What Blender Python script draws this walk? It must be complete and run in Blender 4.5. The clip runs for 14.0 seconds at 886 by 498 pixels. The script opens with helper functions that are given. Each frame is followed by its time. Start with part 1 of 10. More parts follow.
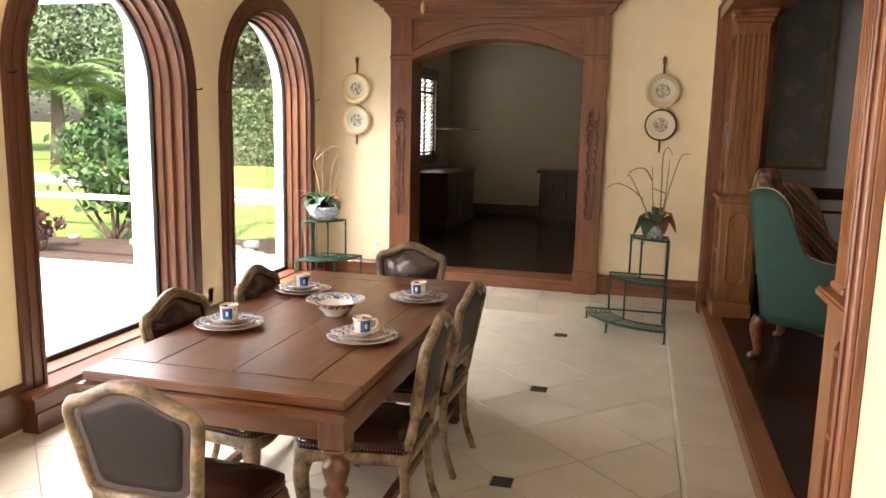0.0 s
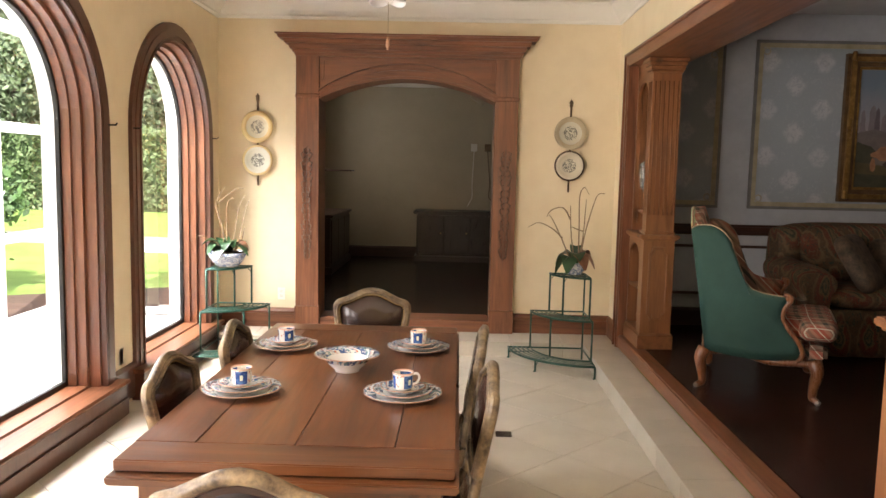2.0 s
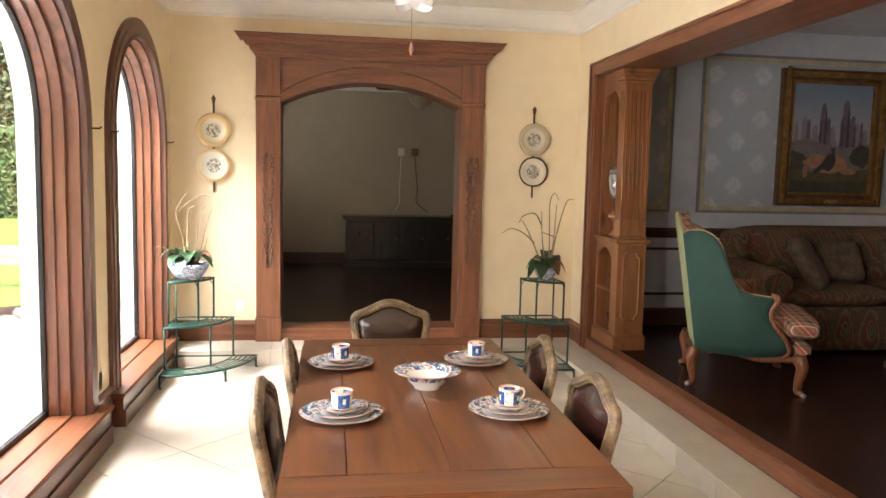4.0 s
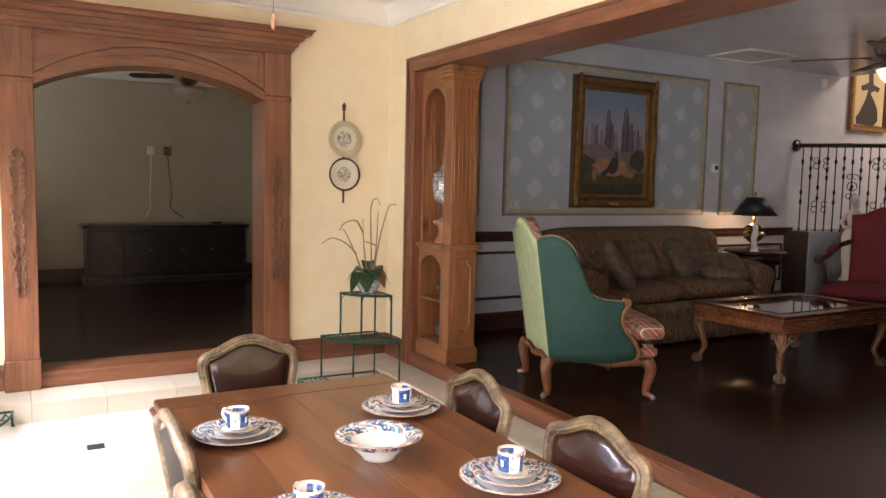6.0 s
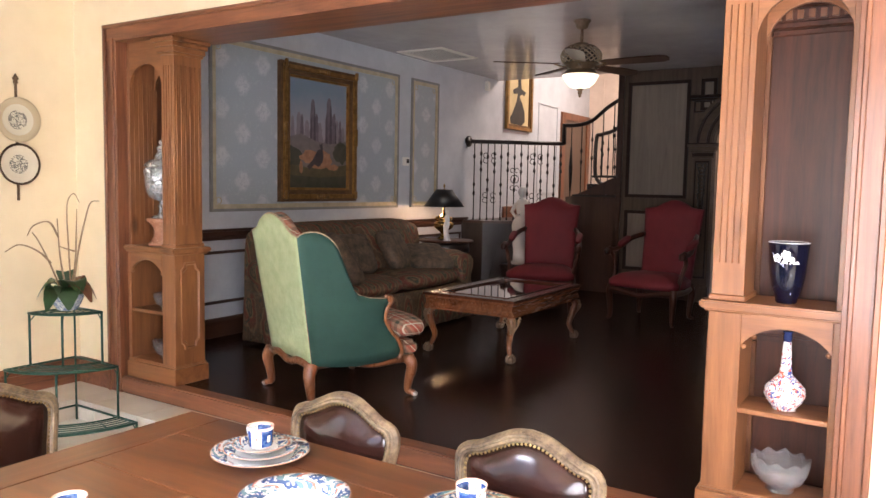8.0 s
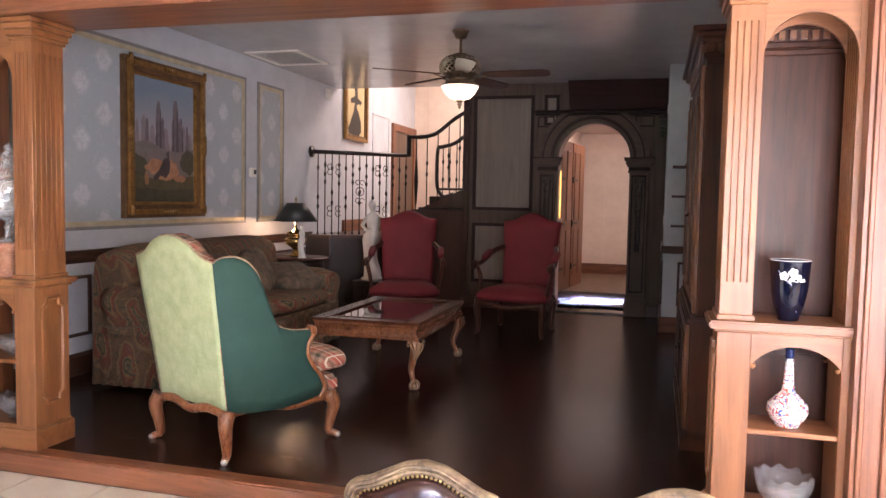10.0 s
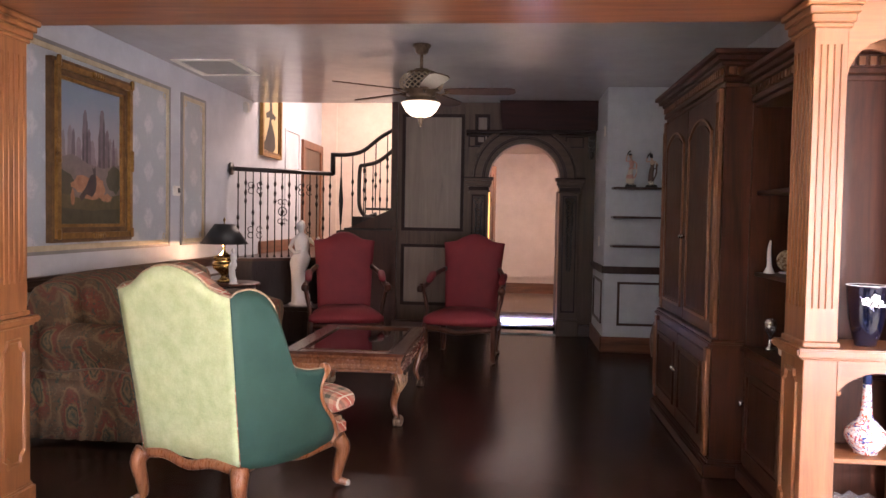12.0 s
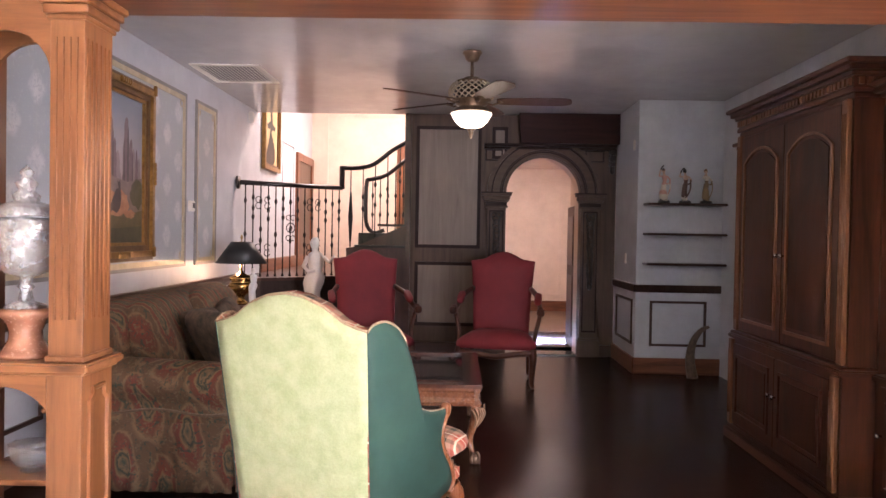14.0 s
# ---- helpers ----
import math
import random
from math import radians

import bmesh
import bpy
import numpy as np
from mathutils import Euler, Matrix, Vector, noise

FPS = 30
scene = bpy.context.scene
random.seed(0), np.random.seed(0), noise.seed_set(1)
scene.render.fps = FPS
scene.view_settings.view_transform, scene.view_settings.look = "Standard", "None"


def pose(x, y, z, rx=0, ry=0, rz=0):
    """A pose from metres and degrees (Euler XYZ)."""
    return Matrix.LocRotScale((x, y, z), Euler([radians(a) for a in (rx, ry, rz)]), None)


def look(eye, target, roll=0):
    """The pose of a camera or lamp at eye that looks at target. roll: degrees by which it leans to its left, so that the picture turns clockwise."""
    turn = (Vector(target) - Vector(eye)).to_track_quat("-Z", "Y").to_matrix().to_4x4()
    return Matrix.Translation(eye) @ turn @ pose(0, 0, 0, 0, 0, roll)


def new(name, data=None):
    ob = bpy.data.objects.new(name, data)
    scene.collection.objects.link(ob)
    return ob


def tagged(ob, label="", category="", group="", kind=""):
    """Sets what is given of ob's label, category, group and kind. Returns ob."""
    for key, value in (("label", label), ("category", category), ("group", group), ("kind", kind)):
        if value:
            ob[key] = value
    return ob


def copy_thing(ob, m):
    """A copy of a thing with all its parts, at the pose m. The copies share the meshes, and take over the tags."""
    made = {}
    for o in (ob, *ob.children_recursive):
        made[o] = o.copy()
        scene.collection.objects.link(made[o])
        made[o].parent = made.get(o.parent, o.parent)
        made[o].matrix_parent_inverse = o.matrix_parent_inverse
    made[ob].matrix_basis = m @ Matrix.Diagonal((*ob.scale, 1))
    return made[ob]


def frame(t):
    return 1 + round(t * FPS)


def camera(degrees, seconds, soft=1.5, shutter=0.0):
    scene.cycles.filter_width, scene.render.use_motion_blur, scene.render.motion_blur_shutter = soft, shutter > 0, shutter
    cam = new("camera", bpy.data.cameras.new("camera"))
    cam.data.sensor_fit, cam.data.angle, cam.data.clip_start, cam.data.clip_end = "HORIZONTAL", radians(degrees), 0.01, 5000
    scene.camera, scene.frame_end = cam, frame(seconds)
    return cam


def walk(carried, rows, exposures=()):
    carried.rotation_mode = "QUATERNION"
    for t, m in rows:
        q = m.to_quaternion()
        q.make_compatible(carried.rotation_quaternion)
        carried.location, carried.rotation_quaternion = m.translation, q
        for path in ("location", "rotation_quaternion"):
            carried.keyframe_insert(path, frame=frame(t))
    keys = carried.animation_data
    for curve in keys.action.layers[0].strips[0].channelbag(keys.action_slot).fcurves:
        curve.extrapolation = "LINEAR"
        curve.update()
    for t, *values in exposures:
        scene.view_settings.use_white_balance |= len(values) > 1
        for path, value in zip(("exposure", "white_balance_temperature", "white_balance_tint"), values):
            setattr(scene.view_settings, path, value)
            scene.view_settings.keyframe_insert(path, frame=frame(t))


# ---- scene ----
cam = camera(60.8, 14.0)
METRES, EYE, TILT, LEAN, TURN = 6.75, 1.44, 0.0, 0.0, 14.5
ROWS = [
    (0.0, 0.0, 0.0, 0.0, 0.19, -9.27, -1.19),
    (0.5, -0.0305, 0.012, -0.0034, -2.84, -8.16, -1.23),
    (1.0, -0.0593, 0.0314, -0.0045, -7.44, -7.32, -1.21),
    (1.5, -0.0876, 0.0441, -0.0035, -10.96, -6.42, -1.28),
    (2.0, -0.1244, 0.042, -0.004, -13.33, -5.89, -1.25),
    (2.5, -0.1584, 0.0401, -0.0041, -15.24, -5.87, -1.28),
    (5.0, -0.2753, 0.1592, -0.0007, -31.33, -4.94, -1.19),
    (5.5, -0.2844, 0.202, -0.0032, -37.19, -4.91, -1.2),
    (6.0, -0.2929, 0.2416, -0.002, -44.02, -4.95, -1.24),
    (6.5, -0.2989, 0.2797, -0.005, -51.11, -4.86, -1.17),
    (7.0, -0.3095, 0.311, -0.0052, -58.11, -4.78, -1.13),
    (7.5, -0.3157, 0.3419, -0.0055, -65.6, -4.83, -1.16),
    (8.0, -0.3106, 0.3765, -0.0058, -71.94, -4.84, -1.1),
    (8.5, -0.3037, 0.4143, -0.0048, -75.86, -4.84, -1.14),
    (9.0, -0.2996, 0.4531, -0.004, -80.6, -4.65, -1.11),
    (11.5, -0.2321, 0.6175, -0.0027, -97.08, -2.37, -1.05),
    (12.0, -0.2204, 0.6497, -0.0015, -99.29, -2.19, -1.04),
    (12.5, -0.2109, 0.6822, 0.0004, -101.1, -1.87, -1.07),
    (13.0, -0.1908, 0.7058, -0.0003, -102.58, -1.29, -1.0),
    (13.5, -0.1624, 0.7293, 0.0009, -103.56, -1.11, -0.98),
    (14.0, -0.1345, 0.7643, 0.0004, -103.43, -1.03, -0.99),
]
walk(cam, [(t, pose(0, 0, EYE, TILT, LEAN, TURN) @ pose(METRES * x, METRES * y, METRES * z, 90 + pitch, roll, yaw)) for t, x, y, z, yaw, pitch, roll in ROWS],
     [(0.0, 1.32, 6750, 12), (2.5, 1.56, 6750, 12), (5.0, 1.68, 6500, 14), (8.0, 2.3, 6050, 15), (9.0, 2.45, 6050, 18), (12.0, 2.74, 6300, 26), (14.0, 3.10, 6200, 27)])

# ---- world, sun, large lights ----
world = bpy.data.worlds.new("world")
scene.world = world
world.use_nodes = True
wn = world.node_tree.nodes
sky = wn.new("ShaderNodeTexSky")
sky.sky_type, sky.sun_disc = "NISHITA", False
sky.sun_elevation, sky.sun_rotation = radians(55), radians(200)
sky.dust_density, sky.air_density = 3.0, 1.2
wn["Background"].inputs["Strength"].default_value = 0.15
world.node_tree.links.new(sky.outputs[0], wn["Background"].inputs["Color"])


def sun_lamp():
    d = bpy.data.lights.new("sun", "SUN")
    d.energy, d.angle, d.color = 5.0, radians(1), (1.0, 0.96, 0.9)
    ob = new("sun", d)
    ob.matrix_world = look((3, -8, 14), (-2, 8, 0))
    return ob


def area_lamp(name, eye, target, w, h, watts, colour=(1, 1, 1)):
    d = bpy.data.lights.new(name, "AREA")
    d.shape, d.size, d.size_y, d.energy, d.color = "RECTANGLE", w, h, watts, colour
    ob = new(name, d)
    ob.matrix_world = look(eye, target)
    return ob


def point_lamp(name, at, watts, colour, radius=0.05):
    d = bpy.data.lights.new(name, "POINT")
    d.energy, d.color, d.shadow_soft_size = watts, colour, radius
    ob = new(name, d)
    ob.location = at
    return ob


sun_lamp()
DAY = (1.0, 0.95, 0.93)
area_lamp("window_light", (-3.33, 2.02, 1.15), (0, 2.02, 0.9), 1.5, 2.2, 38, DAY)
area_lamp("window_light", (-3.33, -0.02, 1.15), (0, -0.02, 0.9), 1.5, 2.2, 72, DAY)
# added lamp, unseen above the window heads, boosts the sky's light indoors
area_lamp("window_sky_light", (-4.9, 5.6, 3.9), (-0.6, 5.6, 0.4), 3.4, 1.6, 440, (0.97, 0.98, 1.0))
area_lamp("stair_light", (8.8, 5.6, 3.9), (8.8, 6.0, 0), 1.6, 1.6, 24, (1.0, 0.83, 0.68))
area_lamp("hall_light", (10.2, 3.6, 2.7), (10.6, 3.6, 0), 2.6, 0.8, 11, (1.0, 0.87, 0.74))
area_lamp("side_door_light", (8.4, 2.7, 2.6), (8.1, 3.55, 0), 0.5, 0.5, 75, (0.55, 0.6, 1.0)).data.spread = radians(26)
point_lamp("fan_bulb", (3.92, 4.67, 2.12), 1.1, (1.0, 0.85, 0.62), 0.14)
point_lamp("table_lamp_bulb", (5.02, 6.895, 1.14), 3.4, (1.0, 0.60, 0.30), 0.03)
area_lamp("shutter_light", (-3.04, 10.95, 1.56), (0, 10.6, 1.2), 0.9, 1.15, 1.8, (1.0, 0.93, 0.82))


# ---- materials ----
MATS = {}


def node_mat(name):
    m = bpy.data.materials.new(name)
    m.use_nodes = True
    nt = m.node_tree
    return m, nt, nt.nodes["Principled BSDF"]


def coords(nt, scale=(1, 1, 1), rot=(0, 0, 0)):
    tc = nt.nodes.new("ShaderNodeTexCoord")
    mp = nt.nodes.new("ShaderNodeMapping")
    mp.inputs["Scale"].default_value = scale
    mp.inputs["Rotation"].default_value = rot
    nt.links.new(tc.outputs["Object"], mp.inputs["Vector"])
    return mp.outputs[0]


def noise_tex(nt, vec, scale, detail=4, rough=0.6, distortion=0.0):
    n = nt.nodes.new("ShaderNodeTexNoise")
    n.inputs["Scale"].default_value = scale
    n.inputs["Detail"].default_value = detail
    n.inputs["Roughness"].default_value = rough
    n.inputs["Distortion"].default_value = distortion
    nt.links.new(vec, n.inputs["Vector"])
    return n.outputs["Fac"]


def ramp(nt, fac, stops):
    r = nt.nodes.new("ShaderNodeValToRGB")
    els = r.color_ramp.elements
    while len(els) < len(stops):
        els.new(0.5)
    for e, (p, c) in zip(els, stops):
        e.position, e.color = p, (*c, 1)
    nt.links.new(fac, r.inputs[0])
    return r.outputs[0]


def mix(nt, fac, a, b, mode="MIX"):
    n = nt.nodes.new("ShaderNodeMix")
    n.data_type, n.blend_type = "RGBA", mode
    for k, v in ((0, fac), (6, a), (7, b)):
        if isinstance(v, (int, float)):
            n.inputs[k].default_value = v
        elif isinstance(v, tuple):
            n.inputs[k].default_value = (*v, 1)
        else:
            nt.links.new(v, n.inputs[k])
    return n.outputs[2]


def maths(nt, op, a, b=0.0):
    n = nt.nodes.new("ShaderNodeMath")
    n.operation = op
    for k, v in ((0, a), (1, b)):
        if isinstance(v, (int, float)):
            n.inputs[k].default_value = v
        else:
            nt.links.new(v, n.inputs[k])
    return n.outputs[0]


def bump(nt, bsdf, fac, strength, dist=0.002):
    b = nt.nodes.new("ShaderNodeBump")
    b.inputs["Strength"].default_value = strength
    b.inputs["Distance"].default_value = dist
    nt.links.new(fac, b.inputs["Height"])
    nt.links.new(b.outputs[0], bsdf.inputs["Normal"])


def rnd(nt):
    return nt.nodes.new("ShaderNodeObjectInfo").outputs["Random"]


def wood(name, dark, light, axis="z", rough=0.35, coat=0.0, vary=0.0, fine=1.0, knots=False, relief=0.18, spec=0.5):
    key = (name, axis)
    if key in MATS:
        return MATS[key]
    m, nt, b = node_mat(name + "_" + axis)
    s = [14.0 * fine] * 3
    s["xyz".index(axis)] = 1.0
    v = coords(nt, tuple(s))
    big = noise_tex(nt, v, 1.0, 5, 0.6, 1.2)
    fin = noise_tex(nt, v, 7.0, 6, 0.7, 0.3)
    f = maths(nt, "ADD", maths(nt, "MULTIPLY", big, 0.7), maths(nt, "MULTIPLY", fin, 0.3))
    col = ramp(nt, f, ((0.32, dark), (0.5, tuple(0.45 * a + 0.55 * c for a, c in zip(dark, light))), (0.68, light)))
    if knots:
        vo = nt.nodes.new("ShaderNodeTexVoronoi")
        sk = [3.2] * 3
        sk["xyz".index(axis)] = 1.4
        nt.links.new(coords(nt, tuple(sk)), vo.inputs["Vector"])
        vo.inputs["Scale"].default_value = 1.0
        k = ramp(nt, vo.outputs["Distance"], ((0.03, (0, 0, 0)), (0.12, (1, 1, 1))))
        col = mix(nt, k, tuple(0.45 * a for a in dark), col)
    if vary:
        col = mix(nt, maths(nt, "MULTIPLY", rnd(nt), vary), col, tuple(0.5 * a for a in dark))
    patch = noise_tex(nt, coords(nt), 1.7, 2)
    col = mix(nt, maths(nt, "MULTIPLY", patch, 0.55), col, tuple(0.6 * a for a in dark))
    nt.links.new(col, b.inputs["Base Color"])
    r = maths(nt, "ADD", maths(nt, "MULTIPLY", fin, 0.25 if relief else 0.0), rough - (0.12 if relief else 0.0))
    b.inputs["Specular IOR Level"].default_value = spec
    nt.links.new(r, b.inputs["Roughness"])
    b.inputs["Coat Weight"].default_value = coat
    b.inputs["Coat Roughness"].default_value = 0.15
    if relief:
        bump(nt, b, fin, relief, 0.001)
    MATS[key] = m
    return m


def surf(name, c1, c2, scale=6.0, rough=0.6, metal=0.0, bumps=0.1, stretch=(1, 1, 1), fine=60.0, coat=0.0, spread=0.22, vary=0.0):
    if name in MATS:
        return MATS[name]
    m, nt, b = node_mat(name)
    v = coords(nt, stretch)
    n1 = noise_tex(nt, v, scale, 5)
    n2 = noise_tex(nt, v, fine, 3)
    f = maths(nt, "ADD", maths(nt, "MULTIPLY", n1, 0.75), maths(nt, "MULTIPLY", n2, 0.25))
    col = ramp(nt, f, ((0.5 - spread, c1), (0.5 + spread, c2)))
    if vary:
        col = mix(nt, maths(nt, "MULTIPLY", rnd(nt), vary), col, tuple(0.6 * a for a in c1))
    nt.links.new(col, b.inputs["Base Color"])
    nt.links.new(maths(nt, "ADD", maths(nt, "MULTIPLY", n2, 0.2), rough - 0.1), b.inputs["Roughness"])
    b.inputs["Metallic"].default_value = metal
    b.inputs["Coat Weight"].default_value = coat
    if bumps:
        bump(nt, b, f, bumps, 0.002)
    MATS[name] = m
    return m


def glow(name, colour, strength):
    m, nt, b = node_mat(name)
    b.inputs["Base Color"].default_value = (*colour, 1)
    b.inputs["Emission Color"].default_value = (*colour, 1)
    b.inputs["Emission Strength"].default_value = strength
    return m


def crystal(name):
    m, nt, b = node_mat(name)
    v = coords(nt)
    n = noise_tex(nt, v, 60, 2)
    b.inputs["Base Color"].default_value = (0.93, 0.94, 0.96, 1)
    b.inputs["Transmission Weight"].default_value = 0.85
    b.inputs["Alpha"].default_value = 0.5
    b.inputs["Roughness"].default_value = 0.06
    b.inputs["IOR"].default_value = 1.3
    bump(nt, b, n, 0.5, 0.004)
    return m


def clear_glass(name, tint=(1, 1, 1), rough=0.0):
    m, nt, b = node_mat(name)
    b.inputs["Base Color"].default_value = (*tint, 1)
    b.inputs["Transmission Weight"].default_value = 1.0
    b.inputs["Roughness"].default_value = rough
    b.inputs["IOR"].default_value = 1.45
    return m


# reddish brown joinery, honey coloured where worn
TRIM_D, TRIM_L = (0.085, 0.027, 0.013), (0.34, 0.128, 0.057)
def trim(axis): return wood("mahogany_trim", TRIM_D, TRIM_L, axis, 0.36, 0.15)
def alder(axis): return wood("knotty_alder", (0.16, 0.058, 0.022), (0.35, 0.148, 0.056), axis, 0.38, 0.1, knots=True)
def dark_wood(axis): return wood("dark_walnut", (0.035, 0.014, 0.009), (0.085, 0.034, 0.02), axis, 0.33, 0.2)
def cherry(axis): return wood("cherry_cabinet", (0.022, 0.0075, 0.0045), (0.112, 0.034, 0.0145), axis, 0.42, 0.04, spec=0.28)
def table_wood(axis): return wood("table_walnut", (0.050, 0.016, 0.0065), (0.215, 0.078, 0.026), axis, 0.32, 0.3, fine=0.8, relief=0.10)
def grey_oak(axis): return wood("grey_oak_panel", (0.060, 0.035, 0.023), (0.128, 0.079, 0.052), axis, 0.5, spec=0.3)
def black_wood(axis): return wood("ebonised_wood", (0.014, 0.009, 0.008), (0.035, 0.022, 0.018), axis, 0.3, 0.2)
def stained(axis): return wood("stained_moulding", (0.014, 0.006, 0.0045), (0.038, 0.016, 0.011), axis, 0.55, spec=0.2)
M_WALL = surf("cream_wall_paint", (0.73, 0.60, 0.40), (0.80, 0.675, 0.47), 5, 0.7, bumps=0.25, fine=150)
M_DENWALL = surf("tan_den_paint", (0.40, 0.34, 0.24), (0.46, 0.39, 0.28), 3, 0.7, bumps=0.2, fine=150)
M_BLUE = surf("faux_blue_grey_paint", (0.44, 0.46, 0.50), (0.58, 0.595, 0.63), 3.5, 0.55, bumps=0.12, fine=20)
M_CREAM = surf("pink_cream_plaster", (0.60, 0.47, 0.38), (0.72, 0.58, 0.48), 4, 0.6, bumps=0.12, fine=20)
M_WHITE = surf("white_paint", (0.74, 0.71, 0.64), (0.80, 0.77, 0.71), 3, 0.55, bumps=0.05)
M_CEIL_D = surf("dining_ceiling_paint", (0.74, 0.70, 0.60), (0.80, 0.76, 0.66), 3, 0.7, bumps=0.1)
M_CEIL_L = surf("polished_plaster_ceiling", (0.50, 0.49, 0.49), (0.62, 0.60, 0.60), 1.6, 0.16, bumps=0.04, fine=5)
M_STUCCO = surf("white_stucco", (0.74, 0.73, 0.70), (0.82, 0.81, 0.78), 10, 0.85, bumps=0.4, fine=120)
M_LIME = surf("limestone_tile", (0.47, 0.415, 0.335), (0.59, 0.53, 0.44), 3.2, 0.34, bumps=0.06, fine=35, vary=0.22)
M_GROUT = surf("tan_grout", (0.25, 0.20, 0.15), (0.33, 0.27, 0.20), 20, 0.8)
M_BLACKTILE = surf("black_marble_inset", (0.012, 0.012, 0.014), (0.04, 0.038, 0.035), 14, 0.2)
M_GREEN = surf("green_enamelled_iron", (0.008, 0.045, 0.032), (0.016, 0.075, 0.052), 20, 0.35, 0.3, 0.2)
M_IRON = surf("black_iron", (0.012, 0.011, 0.011), (0.03, 0.027, 0.025), 30, 0.42, 0.5, 0.2)


# ---- mesh helpers ----
def box(bm, x0, x1, y0, y1, z0, z1, bev=0.0, seg=1):
    vs = [bm.verts.new((x, y, z)) for x in (x0, x1) for y in (y0, y1) for z in (z0, z1)]
    fs = [bm.faces.new([vs[i] for i in q]) for q in ((0, 1, 3, 2), (4, 6, 7, 5), (0, 4, 5, 1), (2, 3, 7, 6), (0, 2, 6, 4), (1, 5, 7, 3))]
    if bev:
        es = list({e for f in fs for e in f.edges})
        bmesh.ops.bevel(bm, geom=es, offset=bev, segments=seg, affect="EDGES", clamp_overlap=True)
    return bm


def prism(bm, pts, axis, a0, a1, smooth=False):
    """An outline, drawn in the two other axes in order, pushed along axis from a0 to a1."""
    def put(p, a):
        q = list(p)
        q.insert("xyz".index(axis), a)
        return bm.verts.new(q)
    lo, hi = [put(p, a0) for p in pts], [put(p, a1) for p in pts]
    n = len(pts)
    bm.faces.new(lo[::-1])
    bm.faces.new(hi)
    for i in range(n):
        f = bm.faces.new((lo[i], lo[(i + 1) % n], hi[(i + 1) % n], hi[i]))
        f.smooth = smooth
    return bm


def lathe(bm, prof, cx=0.0, cy=0.0, n=24, z=0.0, smooth=True):
    rings = []
    for r, h in prof:
        if r < 1e-5:
            rings.append([bm.verts.new((cx, cy, z + h))])
        else:
            rings.append([bm.verts.new((cx + r * math.cos(2 * math.pi * k / n), cy + r * math.sin(2 * math.pi * k / n), z + h)) for k in range(n)])
    for a, b in zip(rings, rings[1:]):
        for k in range(n):
            q = [a[k % len(a)], a[(k + 1) % len(a)], b[(k + 1) % len(b)], b[k % len(b)]]
            q = list(dict.fromkeys(q))
            if len(q) > 2:
                bm.faces.new(q).smooth = smooth
    for ring, flip in ((rings[0], True), (rings[-1], False)):
        if len(ring) > 2:
            bm.faces.new(ring[::-1] if flip else ring)
    return bm


def tube(bm, pts, r, n=8, flat=1.0, closed=False):
    """A round bar through points; r is a number or one a point; flat squeezes it."""
    pts = [Vector(p) for p in pts]
    rs = r if isinstance(r, (list, tuple)) else [r] * len(pts)
    rings = []
    side = None
    for i, p in enumerate(pts):
        if closed:
            d = pts[(i + 1) % len(pts)] - pts[i - 1]
        else:
            d = pts[min(i + 1, len(pts) - 1)] - pts[max(i - 1, 0)]
        d.normalize()
        if side is None:
            a = d.cross(Vector((0, 0, 1)))
            if a.length < 0.05:
                a = d.cross(Vector((0, 1, 0)))
        else:
            a = side - d * side.dot(d)
            if a.length < 1e-4:
                a = d.orthogonal()
        a.normalize()
        side = a.copy()
        b = a.cross(d)
        rings.append([bm.verts.new(p + a * math.cos(2 * math.pi * k / n) * rs[i] + b * math.sin(2 * math.pi * k / n) * rs[i] * flat) for k in range(n)])
    m = len(rings)
    for i in range(m if closed else m - 1):
        a, b = rings[i], rings[(i + 1) % m]
        for k in range(n):
            bm.faces.new((a[k], a[(k + 1) % n], b[(k + 1) % n], b[k])).smooth = True
    if not closed:
        bm.faces.new(rings[0][::-1])
        bm.faces.new(rings[-1])
    return bm


def spline(pts, k=6):
    """A smooth line through points."""
    p = [Vector(q) for q in pts]
    p = [2 * p[0] - p[1]] + p + [2 * p[-1] - p[-2]]
    out = []
    for i in range(1, len(p) - 2):
        for j in range(k):
            t = j / k
            out.append(0.5 * (2 * p[i] + (p[i + 1] - p[i - 1]) * t + (2 * p[i - 1] - 5 * p[i] + 4 * p[i + 1] - p[i + 2]) * t * t + (3 * p[i] - p[i - 1] - 3 * p[i + 1] + p[i + 2]) * t ** 3))
    out.append(p[-2])
    return out


def grid_surface(bm, rows, thick=None, smooth=True, closed=False):
    """Faces between rows of points; all rows are equally long."""
    vs = [[bm.verts.new(p) for p in row] for row in rows]
    for a, b in zip(vs, vs[1:]):
        m = len(a)
        for k in range(m if closed else m - 1):
            bm.faces.new((a[k], a[(k + 1) % m], b[(k + 1) % m], b[k])).smooth = smooth
    return vs


def thing(name, at=(0, 0, 0), turn=0.0):
    ob = new(name)
    ob.matrix_basis = pose(*at, 0, 0, turn)
    ob.empty_display_size = 0.1
    return ob


def mesh(name, bm, mat):
    bmesh.ops.recalc_face_normals(bm, faces=bm.faces[:])
    me = bpy.data.meshes.new(name)
    bm.to_mesh(me)
    bm.free()
    me.materials.append(mat)
    return new(name, me)


def part(name, bm, mat, parent, label=""):
    ob = mesh(name, bm, mat)
    ob.parent = parent
    return tagged(ob, label)


def structure(name, bm, mat, label="", category=""):
    return tagged(mesh(name, bm, mat), label, category, kind="structure")


def soften(ob, width=0.01, seg=2):
    m = ob.modifiers.new("bevel", "BEVEL")
    m.width, m.segments, m.limit_method = width, seg, "ANGLE"
    return ob


